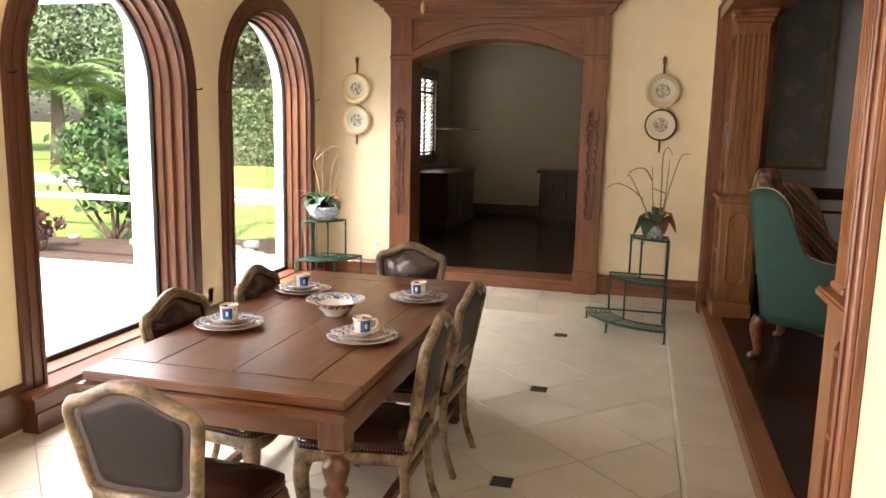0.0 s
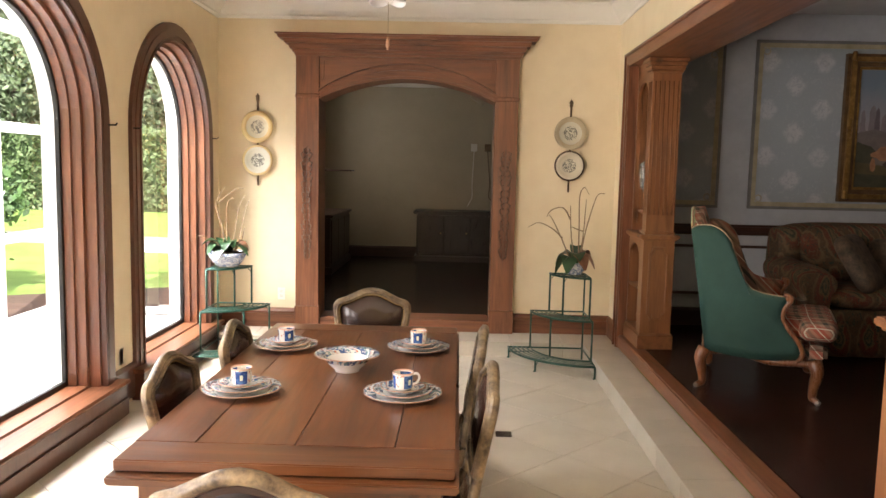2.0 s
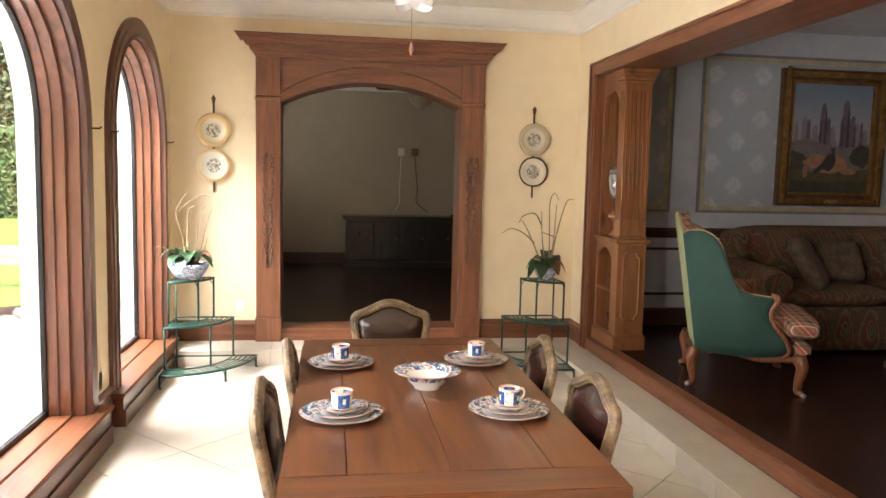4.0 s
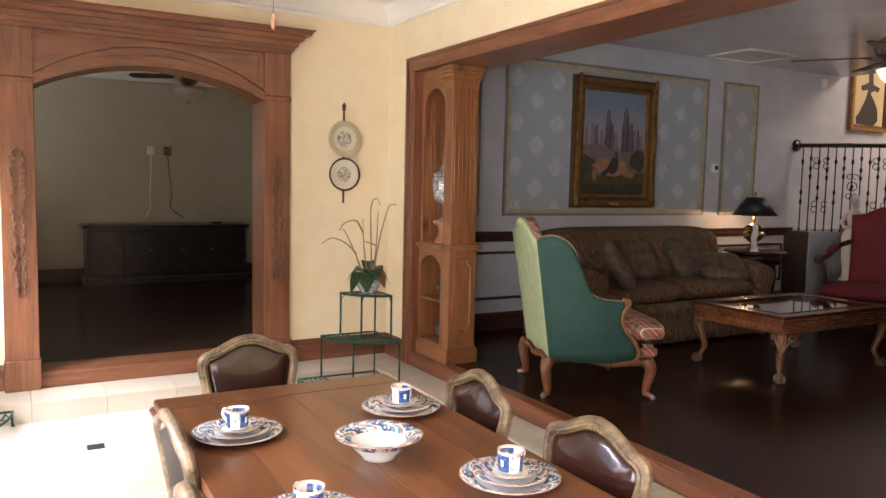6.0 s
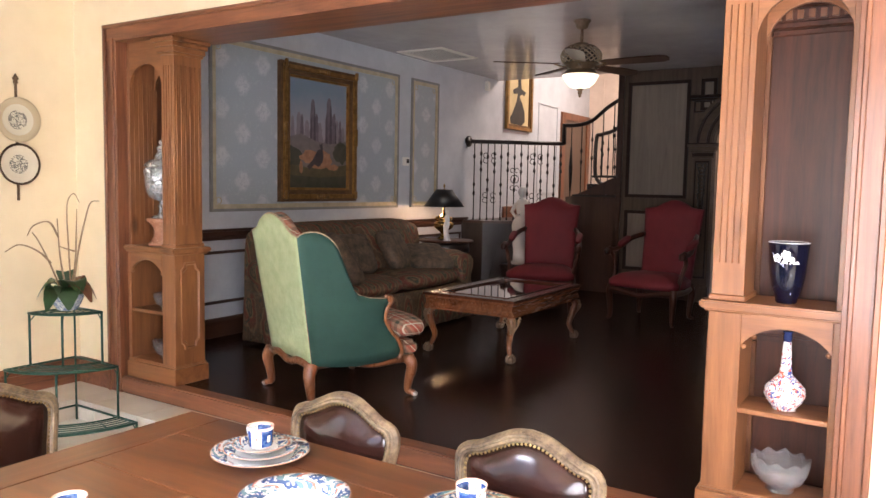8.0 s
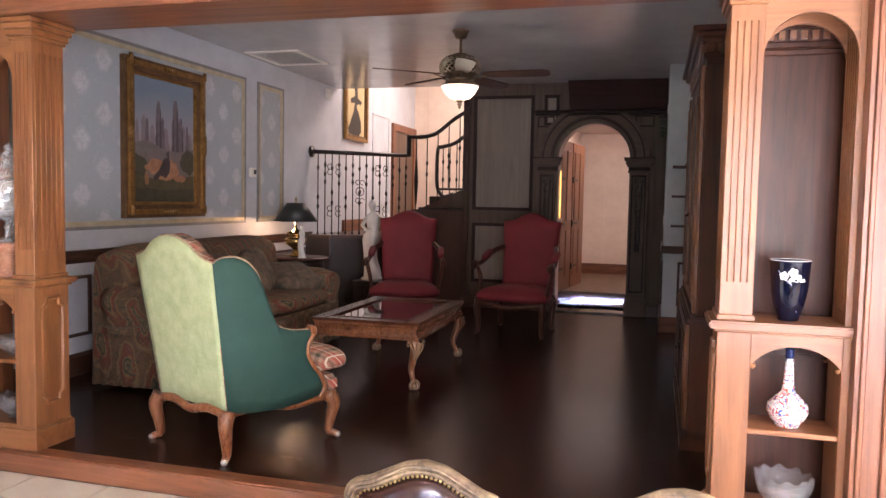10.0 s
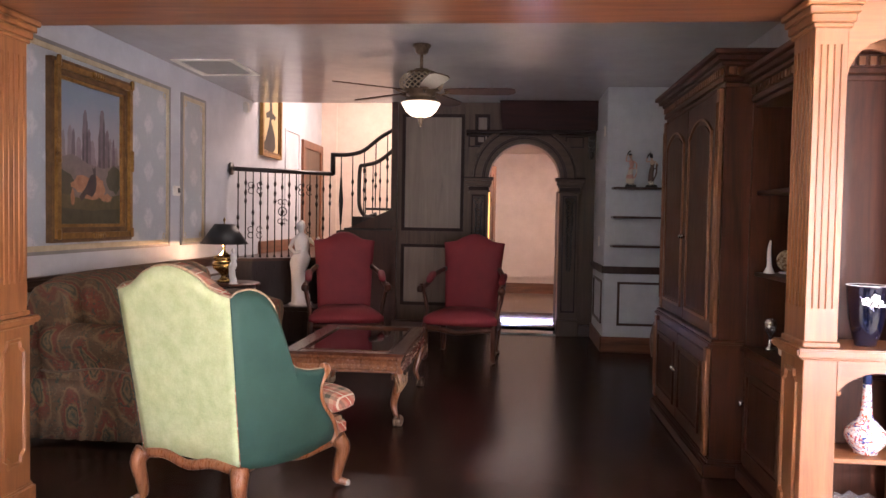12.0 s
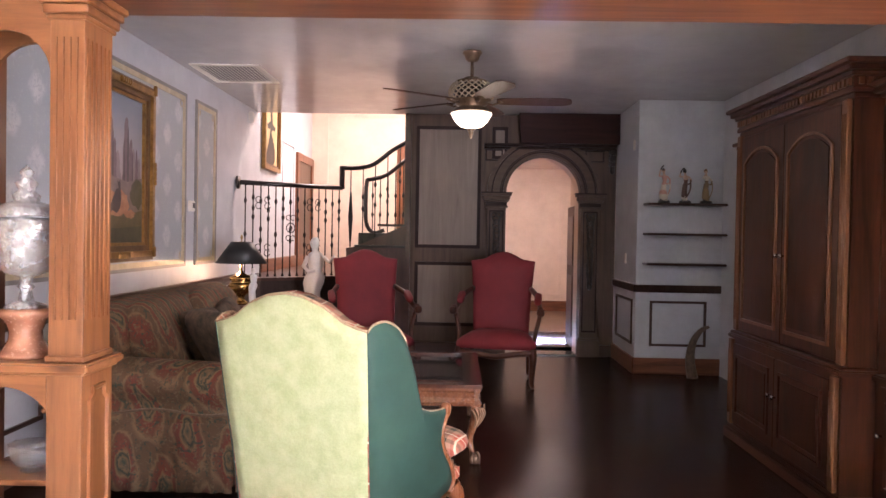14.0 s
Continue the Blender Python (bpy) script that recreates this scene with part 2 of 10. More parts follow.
def soft_bm(bm, width=0.006):
    """Rounds the long sharp edges of a moulding a little."""
    es = [e for e in bm.edges if len(e.link_faces) == 2 and e.calc_face_angle(0) > 1.2]
    bmesh.ops.bevel(bm, geom=es, offset=width, segments=2, affect="EDGES", clamp_overlap=True)
    return bm


def arch_line(u0, u1, z0, zs, n=20, rise=None):
    """Points from the foot of one jamb over the arch to the other foot."""
    c, r = (u0 + u1) / 2, (u1 - u0) / 2
    h = r if rise is None else rise
    pts = [(u0, z0)]
    if h >= r * 0.999:
        pts += [(c - r * math.cos(math.pi * k / n), zs + h * math.sin(math.pi * k / n)) for k in range(n + 1)]
    else:
        R = (r * r + h * h) / (2 * h)
        a = math.asin(r / R)
        pts += [(c + R * math.sin(-a + 2 * a * k / n), zs + h - R + R * math.cos(-a + 2 * a * k / n)) for k in range(n + 1)]
    return pts + [(u1, z0)]


def band(bm, inner, outer, axis, a0, a1):
    """A flat band between two lines of as many points, a0 to a1 deep along axis."""
    def put(p, a):
        q = list(p)
        q.insert("xyz".index(axis), a)
        return bm.verts.new(q)
    rows = [[put(p, a) for p in line] for line, a in ((inner, a0), (outer, a0), (outer, a1), (inner, a1))]
    for k in range(4):
        a, b = rows[k], rows[(k + 1) % 4]
        for i in range(len(a) - 1):
            bm.faces.new((a[i], a[i + 1], b[i + 1], b[i]))
    for i in (0, -1):
        bm.faces.new([r[i] for r in rows])
    return bm


def spandrel(bm, line, ztop, axis, a0, a1):
    """The wall above an arch line, up to ztop."""
    pts = line[1:-1]
    for p, q in zip(pts, pts[1:]):
        prism(bm, [p, q, (q[0], ztop), (p[0], ztop)], axis, a0, a1)
    return bm


# ---- the dining room shell ----
WX, NY, EX = -3.15, 7.20, 0.58       # inner faces of the window, north and east walls
LOW, LEDGE, CEIL, LCEIL = -0.245, -0.11, 2.95, 2.92
WINDOWS = [(5.24, 6.95), (3.20, 4.91), (1.16, 2.87), (-0.88, 0.83)]   # outer edges of the casings
ARCH_Z, SILL_Z = 1.66, -0.015


def window_wall():
    bm = bmesh.new()
    x0, x1 = WX - 0.30, WX
    edges = [7.6] + [v for a, b in WINDOWS for v in (b - 0.13, a + 0.13)] + [-2.6]
    for hi, lo in zip(edges[::2], edges[1::2]):
        box(bm, x0, x1, lo, hi, -0.5, 3.4)
    for a, b in WINDOWS:
        a, b = a + 0.13, b - 0.13
        box(bm, x0, x1, a, b, -0.5, SILL_Z - 0.03)
        line = arch_line(a, b, SILL_Z, ARCH_Z, 24)
        spandrel(bm, line, 3.4, "x", x0, x1)
    structure("wall_west", bm, M_WALL, "cream painted plaster wall with tall arched windows", "wall")


def window(i, a, b):
    w = tagged(new("window_%d" % i), "tall round-arched window in a stained wood casing", "window", kind="structure")
    n = 24
    bm = bmesh.new()
    for off0, off1, xa, xb in ((0.0, 0.135, WX, WX + 0.028), (0.05, 0.10, WX + 0.028, WX + 0.036), (0.118, 0.137, WX - 0.0, WX + 0.04)):
        inner = arch_line(a + off1, b - off1, SILL_Z, ARCH_Z, n)
        outer = arch_line(a + off0, b - off0, SILL_Z, ARCH_Z, n)
        band(bm, inner, outer, "x", xa, xb)
    part("casing", bm, wood("dark_backlit_casing", (0.07, 0.022, 0.012), (0.15, 0.055, 0.028), "z", 0.35, 0.2), w)
    bm = bmesh.new()
    for off0, off1, xa, xb in ((0.13, 0.155, WX - 0.20, WX + 0.001), (0.155, 0.185, WX - 0.20, WX - 0.07), (0.185, 0.205, WX - 0.20, WX - 0.13)):
        band(bm, arch_line(a + off1, b - off1, SILL_Z, ARCH_Z, n), arch_line(a + off0, b - off0, SILL_Z, ARCH_Z, n), "x", xa, xb)
    part("jamb", bm, trim("z"), w, "stepped reddish wood jamb lining")
    bm = bmesh.new()
    band(bm, arch_line(a + 0.225, b - 0.225, 0.035, ARCH_Z, n), arch_line(a + 0.204, b - 0.204, 0.0, ARCH_Z, n), "x", WX - 0.215, WX - 0.185)
    box(bm, WX - 0.215, WX - 0.185, a + 0.2, b - 0.2, SILL_Z, 0.035)
    part("sash", bm, M_IRON, w, "thin dark metal sash")
    bm = bmesh.new()
    line = arch_line(a + 0.21, b - 0.21, 0.01, ARCH_Z, n)
    prism(bm, line, "x", WX - 0.203, WX - 0.198)
    g = part("pane", bm, M_PANE, w)
    g.visible_shadow = False
    bm = bmesh.new()
    prism(bm, [(WX - 0.2, -0.045), (WX + 0.10, -0.045), (WX + 0.108, -0.03), (WX + 0.10, SILL_Z), (WX - 0.06, SILL_Z), (WX - 0.066, SILL_Z + 0.012), (WX - 0.2, SILL_Z + 0.02)], "y", 0, 1)
    for v in bm.verts:
        v.co = (v.co.x, a - 0.05 + v.co.y * (b - a + 0.1), v.co.z)
    part("window_sill", bm, trim("y"), w, "polished reddish wood sill")
    bm = bmesh.new()
    box(bm, WX, WX + 0.09, a - 0.02, b + 0.02, LOW, -0.046)
    box(bm, WX + 0.09, WX + 0.105, a - 0.02, b + 0.02, LOW, LOW + 0.11)
    part("apron", bm, wood("dark_backlit_casing", None, None, "z"), w, "apron below the sill, its backlit shade put into the dark colour")
    bm = bmesh.new()
    for y in (a + 0.02, b - 0.02):
        tube(bm, [(WX + 0.03, y, ARCH_Z), (WX + 0.075, y, ARCH_Z), (WX + 0.085, y, ARCH_Z + 0.012)], 0.006, 6)
        lathe(bm, [(0.012, 0), (0.012, 0.004)], WX + 0.04, y, 8, ARCH_Z - 0.002)
    part("curtain_hook", bm, M_IRON, w, "small black iron curtain hooks")
    return w


M_PANE = clear_glass("window_glass")
# dark wood of the window side; its backlit shade is part of the colour
wood("dark_backlit_casing", (0.07, 0.022, 0.012), (0.15, 0.055, 0.028), "y", 0.35, 0.2)
wood("dark_backlit_casing", (0.07, 0.022, 0.012), (0.15, 0.055, 0.028), "z", 0.35, 0.2)
window_wall()
for i, (a, b) in enumerate(WINDOWS):
    window(i + 1, a, b)

# north wall with the arched doorway, east wall with the wide opening
DX0, DX1 = -2.20, -0.55
AX0, AX1 = 0.58, 0.96
OY0, OY1, OZ = 2.16, 6.69, 2.34


def plain_walls():
    bm = bmesh.new()
    box(bm, WX - 0.30, DX0, NY, NY + 0.25, -0.3, 3.4)
    box(bm, DX1, AX1, NY, NY + 0.25, -0.3, 3.4)
    spandrel(bm, arch_line(DX0, DX1, 0, 2.05, 20, 0.2), 3.4, "y", NY, NY + 0.25)
    structure("wall_north", bm, M_WALL, "cream painted plaster wall around an arched doorway", "wall")
    bm = bmesh.new()
    box(bm, AX0, AX1 - 0.002, OY1, NY, -0.3, 3.4)
    box(bm, AX0, AX1 - 0.002, -2.6, OY0, -0.3, 3.4)
    box(bm, AX0, AX1 - 0.002, OY0, OY1, OZ + 0.02, 3.4)
    structure("wall_east", bm, M_WALL, "cream painted plaster wall over a wide wood-trimmed opening", "wall")
    bm = bmesh.new()
    box(bm, WX - 0.38, AX1, -2.85, -2.6, -0.3, 3.4)
    structure("wall_south", bm, M_WALL, "plain cream painted wall", "wall")
    bm = bmesh.new()
    box(bm, WX - 0.38, AX1, -2.85, NY + 0.25, CEIL, CEIL + 0.12)
    structure("ceiling", bm, M_CEIL_D, "pale cream painted ceiling", "ceiling")
    prof = [(0, 0), (0, -0.17), (0.012, -0.17), (0.016, -0.145), (0.035, -0.135), (0.06, -0.10), (0.10, -0.055), (0.125, -0.03), (0.13, -0.012), (0.145, -0.01), (0.145, 0)]
    bm = bmesh.new()
    prism(bm, [(WX + d, CEIL + h) for d, h in prof], "y", -2.6, NY)
    prism(bm, [(EX - d, CEIL + h) for d, h in prof], "y", -2.6, NY)
    prism(bm, [(NY - d, CEIL + h) for d, h in prof], "x", WX, EX)
    structure("crown_moulding", bm, M_WHITE, "white painted crown moulding", "moulding")


def floors():
    bm = bmesh.new()
    box(bm, WX - 0.05, 0.28, -2.6, 6.78, LOW - 0.1, LOW - 0.006)
    box(bm, 0.288, 0.57, -2.6, 6.78, LOW - 0.1, LEDGE - 0.008)
    box(bm, WX - 0.05, 0.57, 6.788, NY, LOW - 0.1, LEDGE - 0.008)
    structure("floor", bm, M_GROUT, "grouted bed of the sunken limestone floor and its raised border", "floor")
    bm = bmesh.new()
    box(bm, 0.60, 8.2, 1.4, 7.5, -0.14, -0.012)
    box(bm, DX0, DX1, NY - 0.02, NY + 0.3, -0.14, -0.012)
    box(bm, WX - 0.1, 1.9, NY + 0.2, 12.7, -0.14, -0.012)
    structure("wood_floor", bm, M_PLANKBED, "dark stained plank floor bed", "floor")


M_PLANKBED = surf("plank_bed", (0.01, 0.006, 0.004), (0.02, 0.01, 0.008), 5, 0.6)
plain_walls()
floors()


def skirting():
    prof = [(0, 0), (0.022, 0), (0.022, 0.13), (0.03, 0.135), (0.03, 0.155), (0.014, 0.175), (0, 0.185)]
    bm = bmesh.new()
    prism(bm, [(NY - d, LEDGE + h) for d, h in prof], "x", WX, DX0 - 0.22)
    prism(bm, [(NY - d, LEDGE + h) for d, h in prof], "x", DX1 + 0.22, EX)
    prism(bm, [(EX - d, LEDGE + h) for d, h in prof], "y", OY1 + 0.11, NY)
    prism(bm, [(EX - d, LEDGE + h) for d, h in prof], "y", -2.6, OY0 - 0.11)
    structure("baseboard", bm, trim("x"), "tall reddish wood baseboard", "baseboard")
    bm = bmesh.new()
    prof2 = [(d, (LOW - LEDGE) + h if h == 0 else h) for d, h in prof]
    for a, b in ((6.95, 7.2), (4.91, 5.24), (2.87, 3.20), (0.83, 1.16), (-2.6, -0.88)):
        prism(bm, [(WX + d, LEDGE + h * 0.75) for d, h in prof2], "y", a, b)
    structure("baseboard", bm, wood("dark_backlit_casing", None, None, "y"), "baseboard below the windows, its backlit shade put into the dark colour", "baseboard")


skirting()


def doorway_casing():
    d = tagged(new("door_casing"), "carved reddish wood door surround with a low arch and cornice", "door surround", kind="structure")
    yf = NY - 0.075
    c = (DX0 + DX1) / 2
    for sx, x0, x1 in ((-1, DX0 - 0.205, DX0 + 0.012), (1, DX1 - 0.012, DX1 + 0.205)):
        bm = bmesh.new()
        box(bm, x0, x1, yf, NY, 0.11, 2.09, 0.004)
        box(bm, x0 - 0.008, x1 + 0.008, yf - 0.015, NY, LEDGE, 0.11, 0.006)
        box(bm, x0 - 0.006, x1 + 0.006, yf - 0.012, NY, 2.06, 2.10, 0.008)
        box(bm, x0, x1, yf, NY, 2.10, 2.46, 0.004)
        part("pilaster", bm, trim("z"), d, "reddish wood pilaster")
    line = arch_line(DX0 + 0.0, DX1 - 0.0, 0, 2.05, 20, 0.2)
    bm = bmesh.new()
    spandrel(bm, line, 2.46, "y", NY - 0.055, NY)
    part("frieze", bm, trim("x"), d)
    bm = bmesh.new()
    up = [(x * 1.0, z + 0.075) for x, z in line]
    band(bm, line[1:-1], [(c + (x - c) * 1.0, z) for x, z in up[1:-1]], "y", NY - 0.07, NY - 0.053)
    part("arch_moulding", bm, trim("x"), d)
    arcs = line[1:-1]
    def lift(base, top):
        m = len(arcs) - 1
        return [(x, z + base + (top - base) * math.sin(math.pi * k / m) ** 0.8) for k, (x, z) in enumerate(arcs)]
    for (b0, t0), (b1, t1), dep in (((0.018, 0.022), (0.030, 0.042), 0.083), ((0.050, 0.080), (0.066, 0.112), 0.078), ((0.075, 0.135), (0.092, 0.168), 0.090)):
        bm = bmesh.new()
        band(bm, lift(b0, t0), lift(b1, t1), "y", NY - dep, NY - 0.054)
        part("arch_roll", bm, trim("x"), d, "raised roll of the arch moulding")
    bm = bmesh.new()
    for sx in (-1, 1):
        p = [(c + sx * 0.34, 2.415), (c + sx * 0.78, 2.415), (c + sx * 0.78, 2.235)]
        q = [(c + sx * 0.36, 2.405), (c + sx * 0.77, 2.405), (c + sx * 0.77, 2.25)]
        band(bm, q, p, "y", NY - 0.064, NY - 0.054)
    part("frieze_bead", bm, trim("x"), d, "thin bead of the frieze panels")
    bm = bmesh.new()
    xa, xb = DX0 - 0.205, DX1 + 0.205
    for z0, z1, o in ((2.44, 2.47, 0.015), (2.47, 2.50, 0.035), (2.50, 2.545, 0.06), (2.545, 2.585, 0.10), (2.585, 2.615, 0.15), (2.615, 2.63, 0.17)):
        prism(bm, [(xa - o, z1), (xa - o + 0.012, z0), (xb + o - 0.012, z0), (xb + o, z1)], "y", NY - 0.075 - o * 0.8, NY)
    part("cornice", bm, trim("x"), d, "stepped reddish wood cornice")
    bm = bmesh.new()
    inner = arch_line(DX0 + 0.012, DX1 - 0.012, 0, 2.05, 20, 0.2)
    outer = arch_line(DX0 - 0.012, DX1 + 0.012, 0, 2.075, 20, 0.2)
    band(bm, inner, outer, "y", NY - 0.01, NY + 0.27)
    part("jamb", bm, wood("jamb_wood", (0.12, 0.045, 0.02), (0.30, 0.125, 0.055), "z", 0.4), d)
    bm = bmesh.new()
    box(bm, DX0 + 0.012, DX1 - 0.012, NY - 0.05, NY + 0.28, LEDGE, 0.004, 0.01, 2)
    part("threshold", bm, trim("x"), d, "worn reddish wood threshold")
    # carved drops of leaves down each pilaster
    rng = random.Random(4)
    for x in (DX0 - 0.10, DX1 + 0.10):
        bm = bmesh.new()
        z = 1.60
        while z > 0.62:
            for s in (-1, 1):
                w = rng.uniform(0.016, 0.026) * (0.7 + 0.5 * (z - 0.6))
                cx, cy = x + s * rng.uniform(0.004, 0.03), yf - 0.004
                pts = [(cx, cy, z), (cx + s * w, cy - 0.016, z - 0.018), (cx + s * w * 0.6, cy - 0.010, z - 0.045), (cx - s * 0.004, cy - 0.004, z - 0.055)]
                tube(bm, pts, [0.002, 0.008, 0.006, 0.002], 6)
            z -= rng.uniform(0.036, 0.06)
        tube(bm, [(x, yf - 0.004, 1.62), (x, yf - 0.004, 0.58)], 0.0025, 6)
        part("carving", bm, wood("carved_wood", (0.09, 0.048, 0.03), (0.24, 0.145, 0.095), "z", 0.5), d, "carved trailing leaf garland")
    return d


doorway_casing()


def opening_casing():
    o = tagged(new("opening_casing"), "reddish wood casing lining the wide opening", "door surround", kind="structure")
    for name, y0, y1 in (("jamb", OY1, OY1 + 0.11), ("jamb", OY0 - 0.11, OY0)):
        bm = bmesh.new()
        box(bm, EX - 0.028, EX, y0, y1, LEDGE, OZ + 0.11, 0.004)
        s = (y0, y0 + 0.02) if y0 > 4 else (y1 - 0.02, y1)
        box(bm, EX - 0.038, EX - 0.026, s[0], s[1], LEDGE, OZ + 0.02, 0.004)
        e = (y1 - 0.025, y1) if y0 > 4 else (y0, y0 + 0.025)
        box(bm, EX - 0.044, EX - 0.026, e[0], e[1], LEDGE, OZ + 0.11, 0.005)
        ln = (OY1 - 0.02, OY1) if y0 > 4 else (OY0, OY0 + 0.02)
        box(bm, EX - 0.026, AX1 + 0.02, ln[0], ln[1], LEDGE, OZ, 0.002)
        part(name, bm, trim("z"), o)
    bm = bmesh.new()
    box(bm, EX - 0.030, EX, OY0 - 0.11, OY1 + 0.11, OZ - 0.001, OZ + 0.11, 0.004)
    box(bm, EX - 0.046, EX - 0.026, OY0 - 0.11, OY1 + 0.11, OZ + 0.086, OZ + 0.112, 0.005)
    box(bm, EX - 0.028, AX1 + 0.02, OY0, OY1, OZ, OZ + 0.02)
    part("header", bm, trim("y"), o, "long reddish wood header beam")
    bm = bmesh.new()
    box(bm, EX - 0.02, EX + 0.10, OY0, OY1, LEDGE, 0.004, 0.01, 2)
    part("threshold", bm, trim("y"), o, "reddish wood threshold strip")


opening_casing()

# ---- the living room shell ----
LY1, LX1 = 7.25, 5.92


def living_walls():
    bm = bmesh.new()
    box(bm, AX1, 10.8, LY1, LY1 + 0.2, -0.3, 4.3)
    structure("wall_north", bm, M_BLUE, "faux-finished blue-grey plaster wall", "wall")
    bm = bmesh.new()
    box(bm, AX1, 6.1, 1.75, 1.95, -0.3, LCEIL)
    structure("wall_south", bm, M_BLUE, "blue-grey plaster wall", "wall")
    bm = bmesh.new()
    box(bm, LX1, 7.04, 1.95, 2.85, -0.3, LCEIL)
    structure("wall_niche", bm, M_BLUE, "pale blue-grey plaster wall with thin shelves", "wall")
    bm = bmesh.new()
    box(bm, AX1 - 0.001, AX1 + 0.003, OY1, LY1, -0.3, LCEIL)
    box(bm, AX1 - 0.001, AX1 + 0.003, 1.75, OY0, -0.3, LCEIL)
    box(bm, AX1 - 0.001, AX1 + 0.003, OY0, OY1, OZ + 0.02, LCEIL)
    structure("wall_west", bm, M_BLUE, "blue-grey plaster above the opening", "wall")
    bm = bmesh.new()
    box(bm, AX1, 7.12, 1.75, LY1 + 0.2, LCEIL, LCEIL + 0.12)
    structure("ceiling", bm, M_CEIL_L, "polished grey plaster ceiling", "ceiling")
    # stair hall and passage
    bm = bmesh.new()
    box(bm, 10.6, 10.8, 4.5, 7.3, -0.3, 4.3)
    box(bm, 7.12, 10.8, 4.42, 4.52, -0.3, 4.3)
    structure("wall_stair", bm, M_CREAM, "warm pinkish cream plaster wall of the stair hall", "wall")
    bm = bmesh.new()
    box(bm, 7.12, 10.8, 4.4, 7.4, 4.2, 4.3)
    structure("ceiling", bm, M_WHITE, "high pale stair hall ceiling", "ceiling")
    bm = bmesh.new()
    box(bm, 12.4, 12.5, 2.0, 5.2, -0.3, 2.9)
    box(bm, 7.2, 12.5, 2.5, 2.6, -0.3, 2.9)
    box(bm, 10.8, 12.5, 4.42, 4.52, -0.3, 2.9)
    structure("wall_hall", bm, M_CREAM, "warm cream plaster passage wall", "wall")
    bm = bmesh.new()
    box(bm, 7.12, 12.5, 2.5, 4.52, 2.75, 2.85)
    structure("ceiling", bm, M_CREAM, "low cream passage ceiling", "ceiling")
    bm = bmesh.new()
    box(bm, 7.0, 12.5, 2.5, 4.42, -0.1, -0.012)
    structure("floor", bm, surf("blue_grey_marble", (0.10, 0.11, 0.13), (0.30, 0.31, 0.34), 5, 0.18, bumps=0, spread=0.12), "blue-grey polished marble passage floor", "floor")


living_walls()


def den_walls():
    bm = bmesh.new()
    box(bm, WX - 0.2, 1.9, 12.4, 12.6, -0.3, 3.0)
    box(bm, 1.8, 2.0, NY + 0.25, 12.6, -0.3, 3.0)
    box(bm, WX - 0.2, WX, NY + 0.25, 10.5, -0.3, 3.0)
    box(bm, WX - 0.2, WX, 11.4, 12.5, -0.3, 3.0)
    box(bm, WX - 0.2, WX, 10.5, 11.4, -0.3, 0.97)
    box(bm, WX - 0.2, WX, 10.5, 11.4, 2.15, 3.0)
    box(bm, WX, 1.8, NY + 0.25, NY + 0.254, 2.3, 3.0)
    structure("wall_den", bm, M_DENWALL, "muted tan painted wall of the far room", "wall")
    bm = bmesh.new()
    box(bm, WX - 0.2, 2.0, NY + 0.25, 12.6, 2.9, 3.0)
    structure("ceiling", bm, M_WHITE, "white ceiling of the far room", "ceiling")


den_walls()


# ---- small builders for furniture ----
def dome(bm, outline, put, bulge, back=0.0, rings=5, base=0.0):
    """An upholstered pad over an outline; put(u, v, h) gives the place."""
    cu = sum(p[0] for p in outline) / len(outline)
    cv = sum(p[1] for p in outline) / len(outline)
    rows = []
    if back:
        rows.append([put(u, v, base - back) for u, v in outline])
    for k in range(rings):
        s = 1 - 0.999 * (k / rings) ** 1.3
        h = base + bulge * (1 - s ** 4) if k else base
        rows.append([put(cu + (u - cu) * s, cv + (v - cv) * s, h) for u, v in outline])
    vs = grid_surface(bm, rows, closed=True)
    c = bm.verts.new(put(cu, cv, base + bulge))
    n = len(outline)
    for k in range(n):
        bm.faces.new((vs[-1][k], vs[-1][(k + 1) % n], c)).smooth = True
    bm.faces.new(vs[0][::-1])
    return bm


def cushion(bm, c, size, power=3.5, n=28, m=10, turn=0.0, tilt=0.0):
    """A stuffed cushion: a rounded box that swells in its middle."""
    w, d, h = size
    e = 2.0 / power
    def sp(v, e):
        return math.copysign(abs(v) ** e, v)
    mt = pose(*c, tilt, 0, turn)
    rows = []
    for j in range(1, m):
        ph = -math.pi / 2 + math.pi * j / m
        r = max(math.cos(ph), 0) ** 0.45
        row = []
        for k in range(n):
            a = 2 * math.pi * k / n
            row.append(mt @ Vector((w / 2 * r * sp(math.cos(a), e), d / 2 * r * sp(math.sin(a), e), h / 2 * sp(math.sin(ph), 0.85))))
        rows.append(row)
    vs = grid_surface(bm, rows, closed=True)
    for ring, z in ((vs[0], -1), (vs[-1], 1)):
        q = bm.verts.new(mt @ Vector((0, 0, z * h / 2)))
        for k in range(n):
            bm.faces.new((ring[k], ring[(k + 1) % n], q)).smooth = True
    return bm


def studs(bm, pts, r=0.005, normal=(0, 1, 0)):
    nrm = Vector(normal).normalized()
    a = nrm.orthogonal().normalized()
    b = nrm.cross(a)
    for p in pts:
        p = Vector(p)
        ring = [bm.verts.new(p + (a * math.cos(k * math.pi / 3) + b * math.sin(k * math.pi / 3)) * r) for k in range(6)]
        top = bm.verts.new(p + nrm * r * 0.8)
        for k in range(6):
            bm.faces.new((ring[k], ring[(k + 1) % 6], top)).smooth = True
    return bm


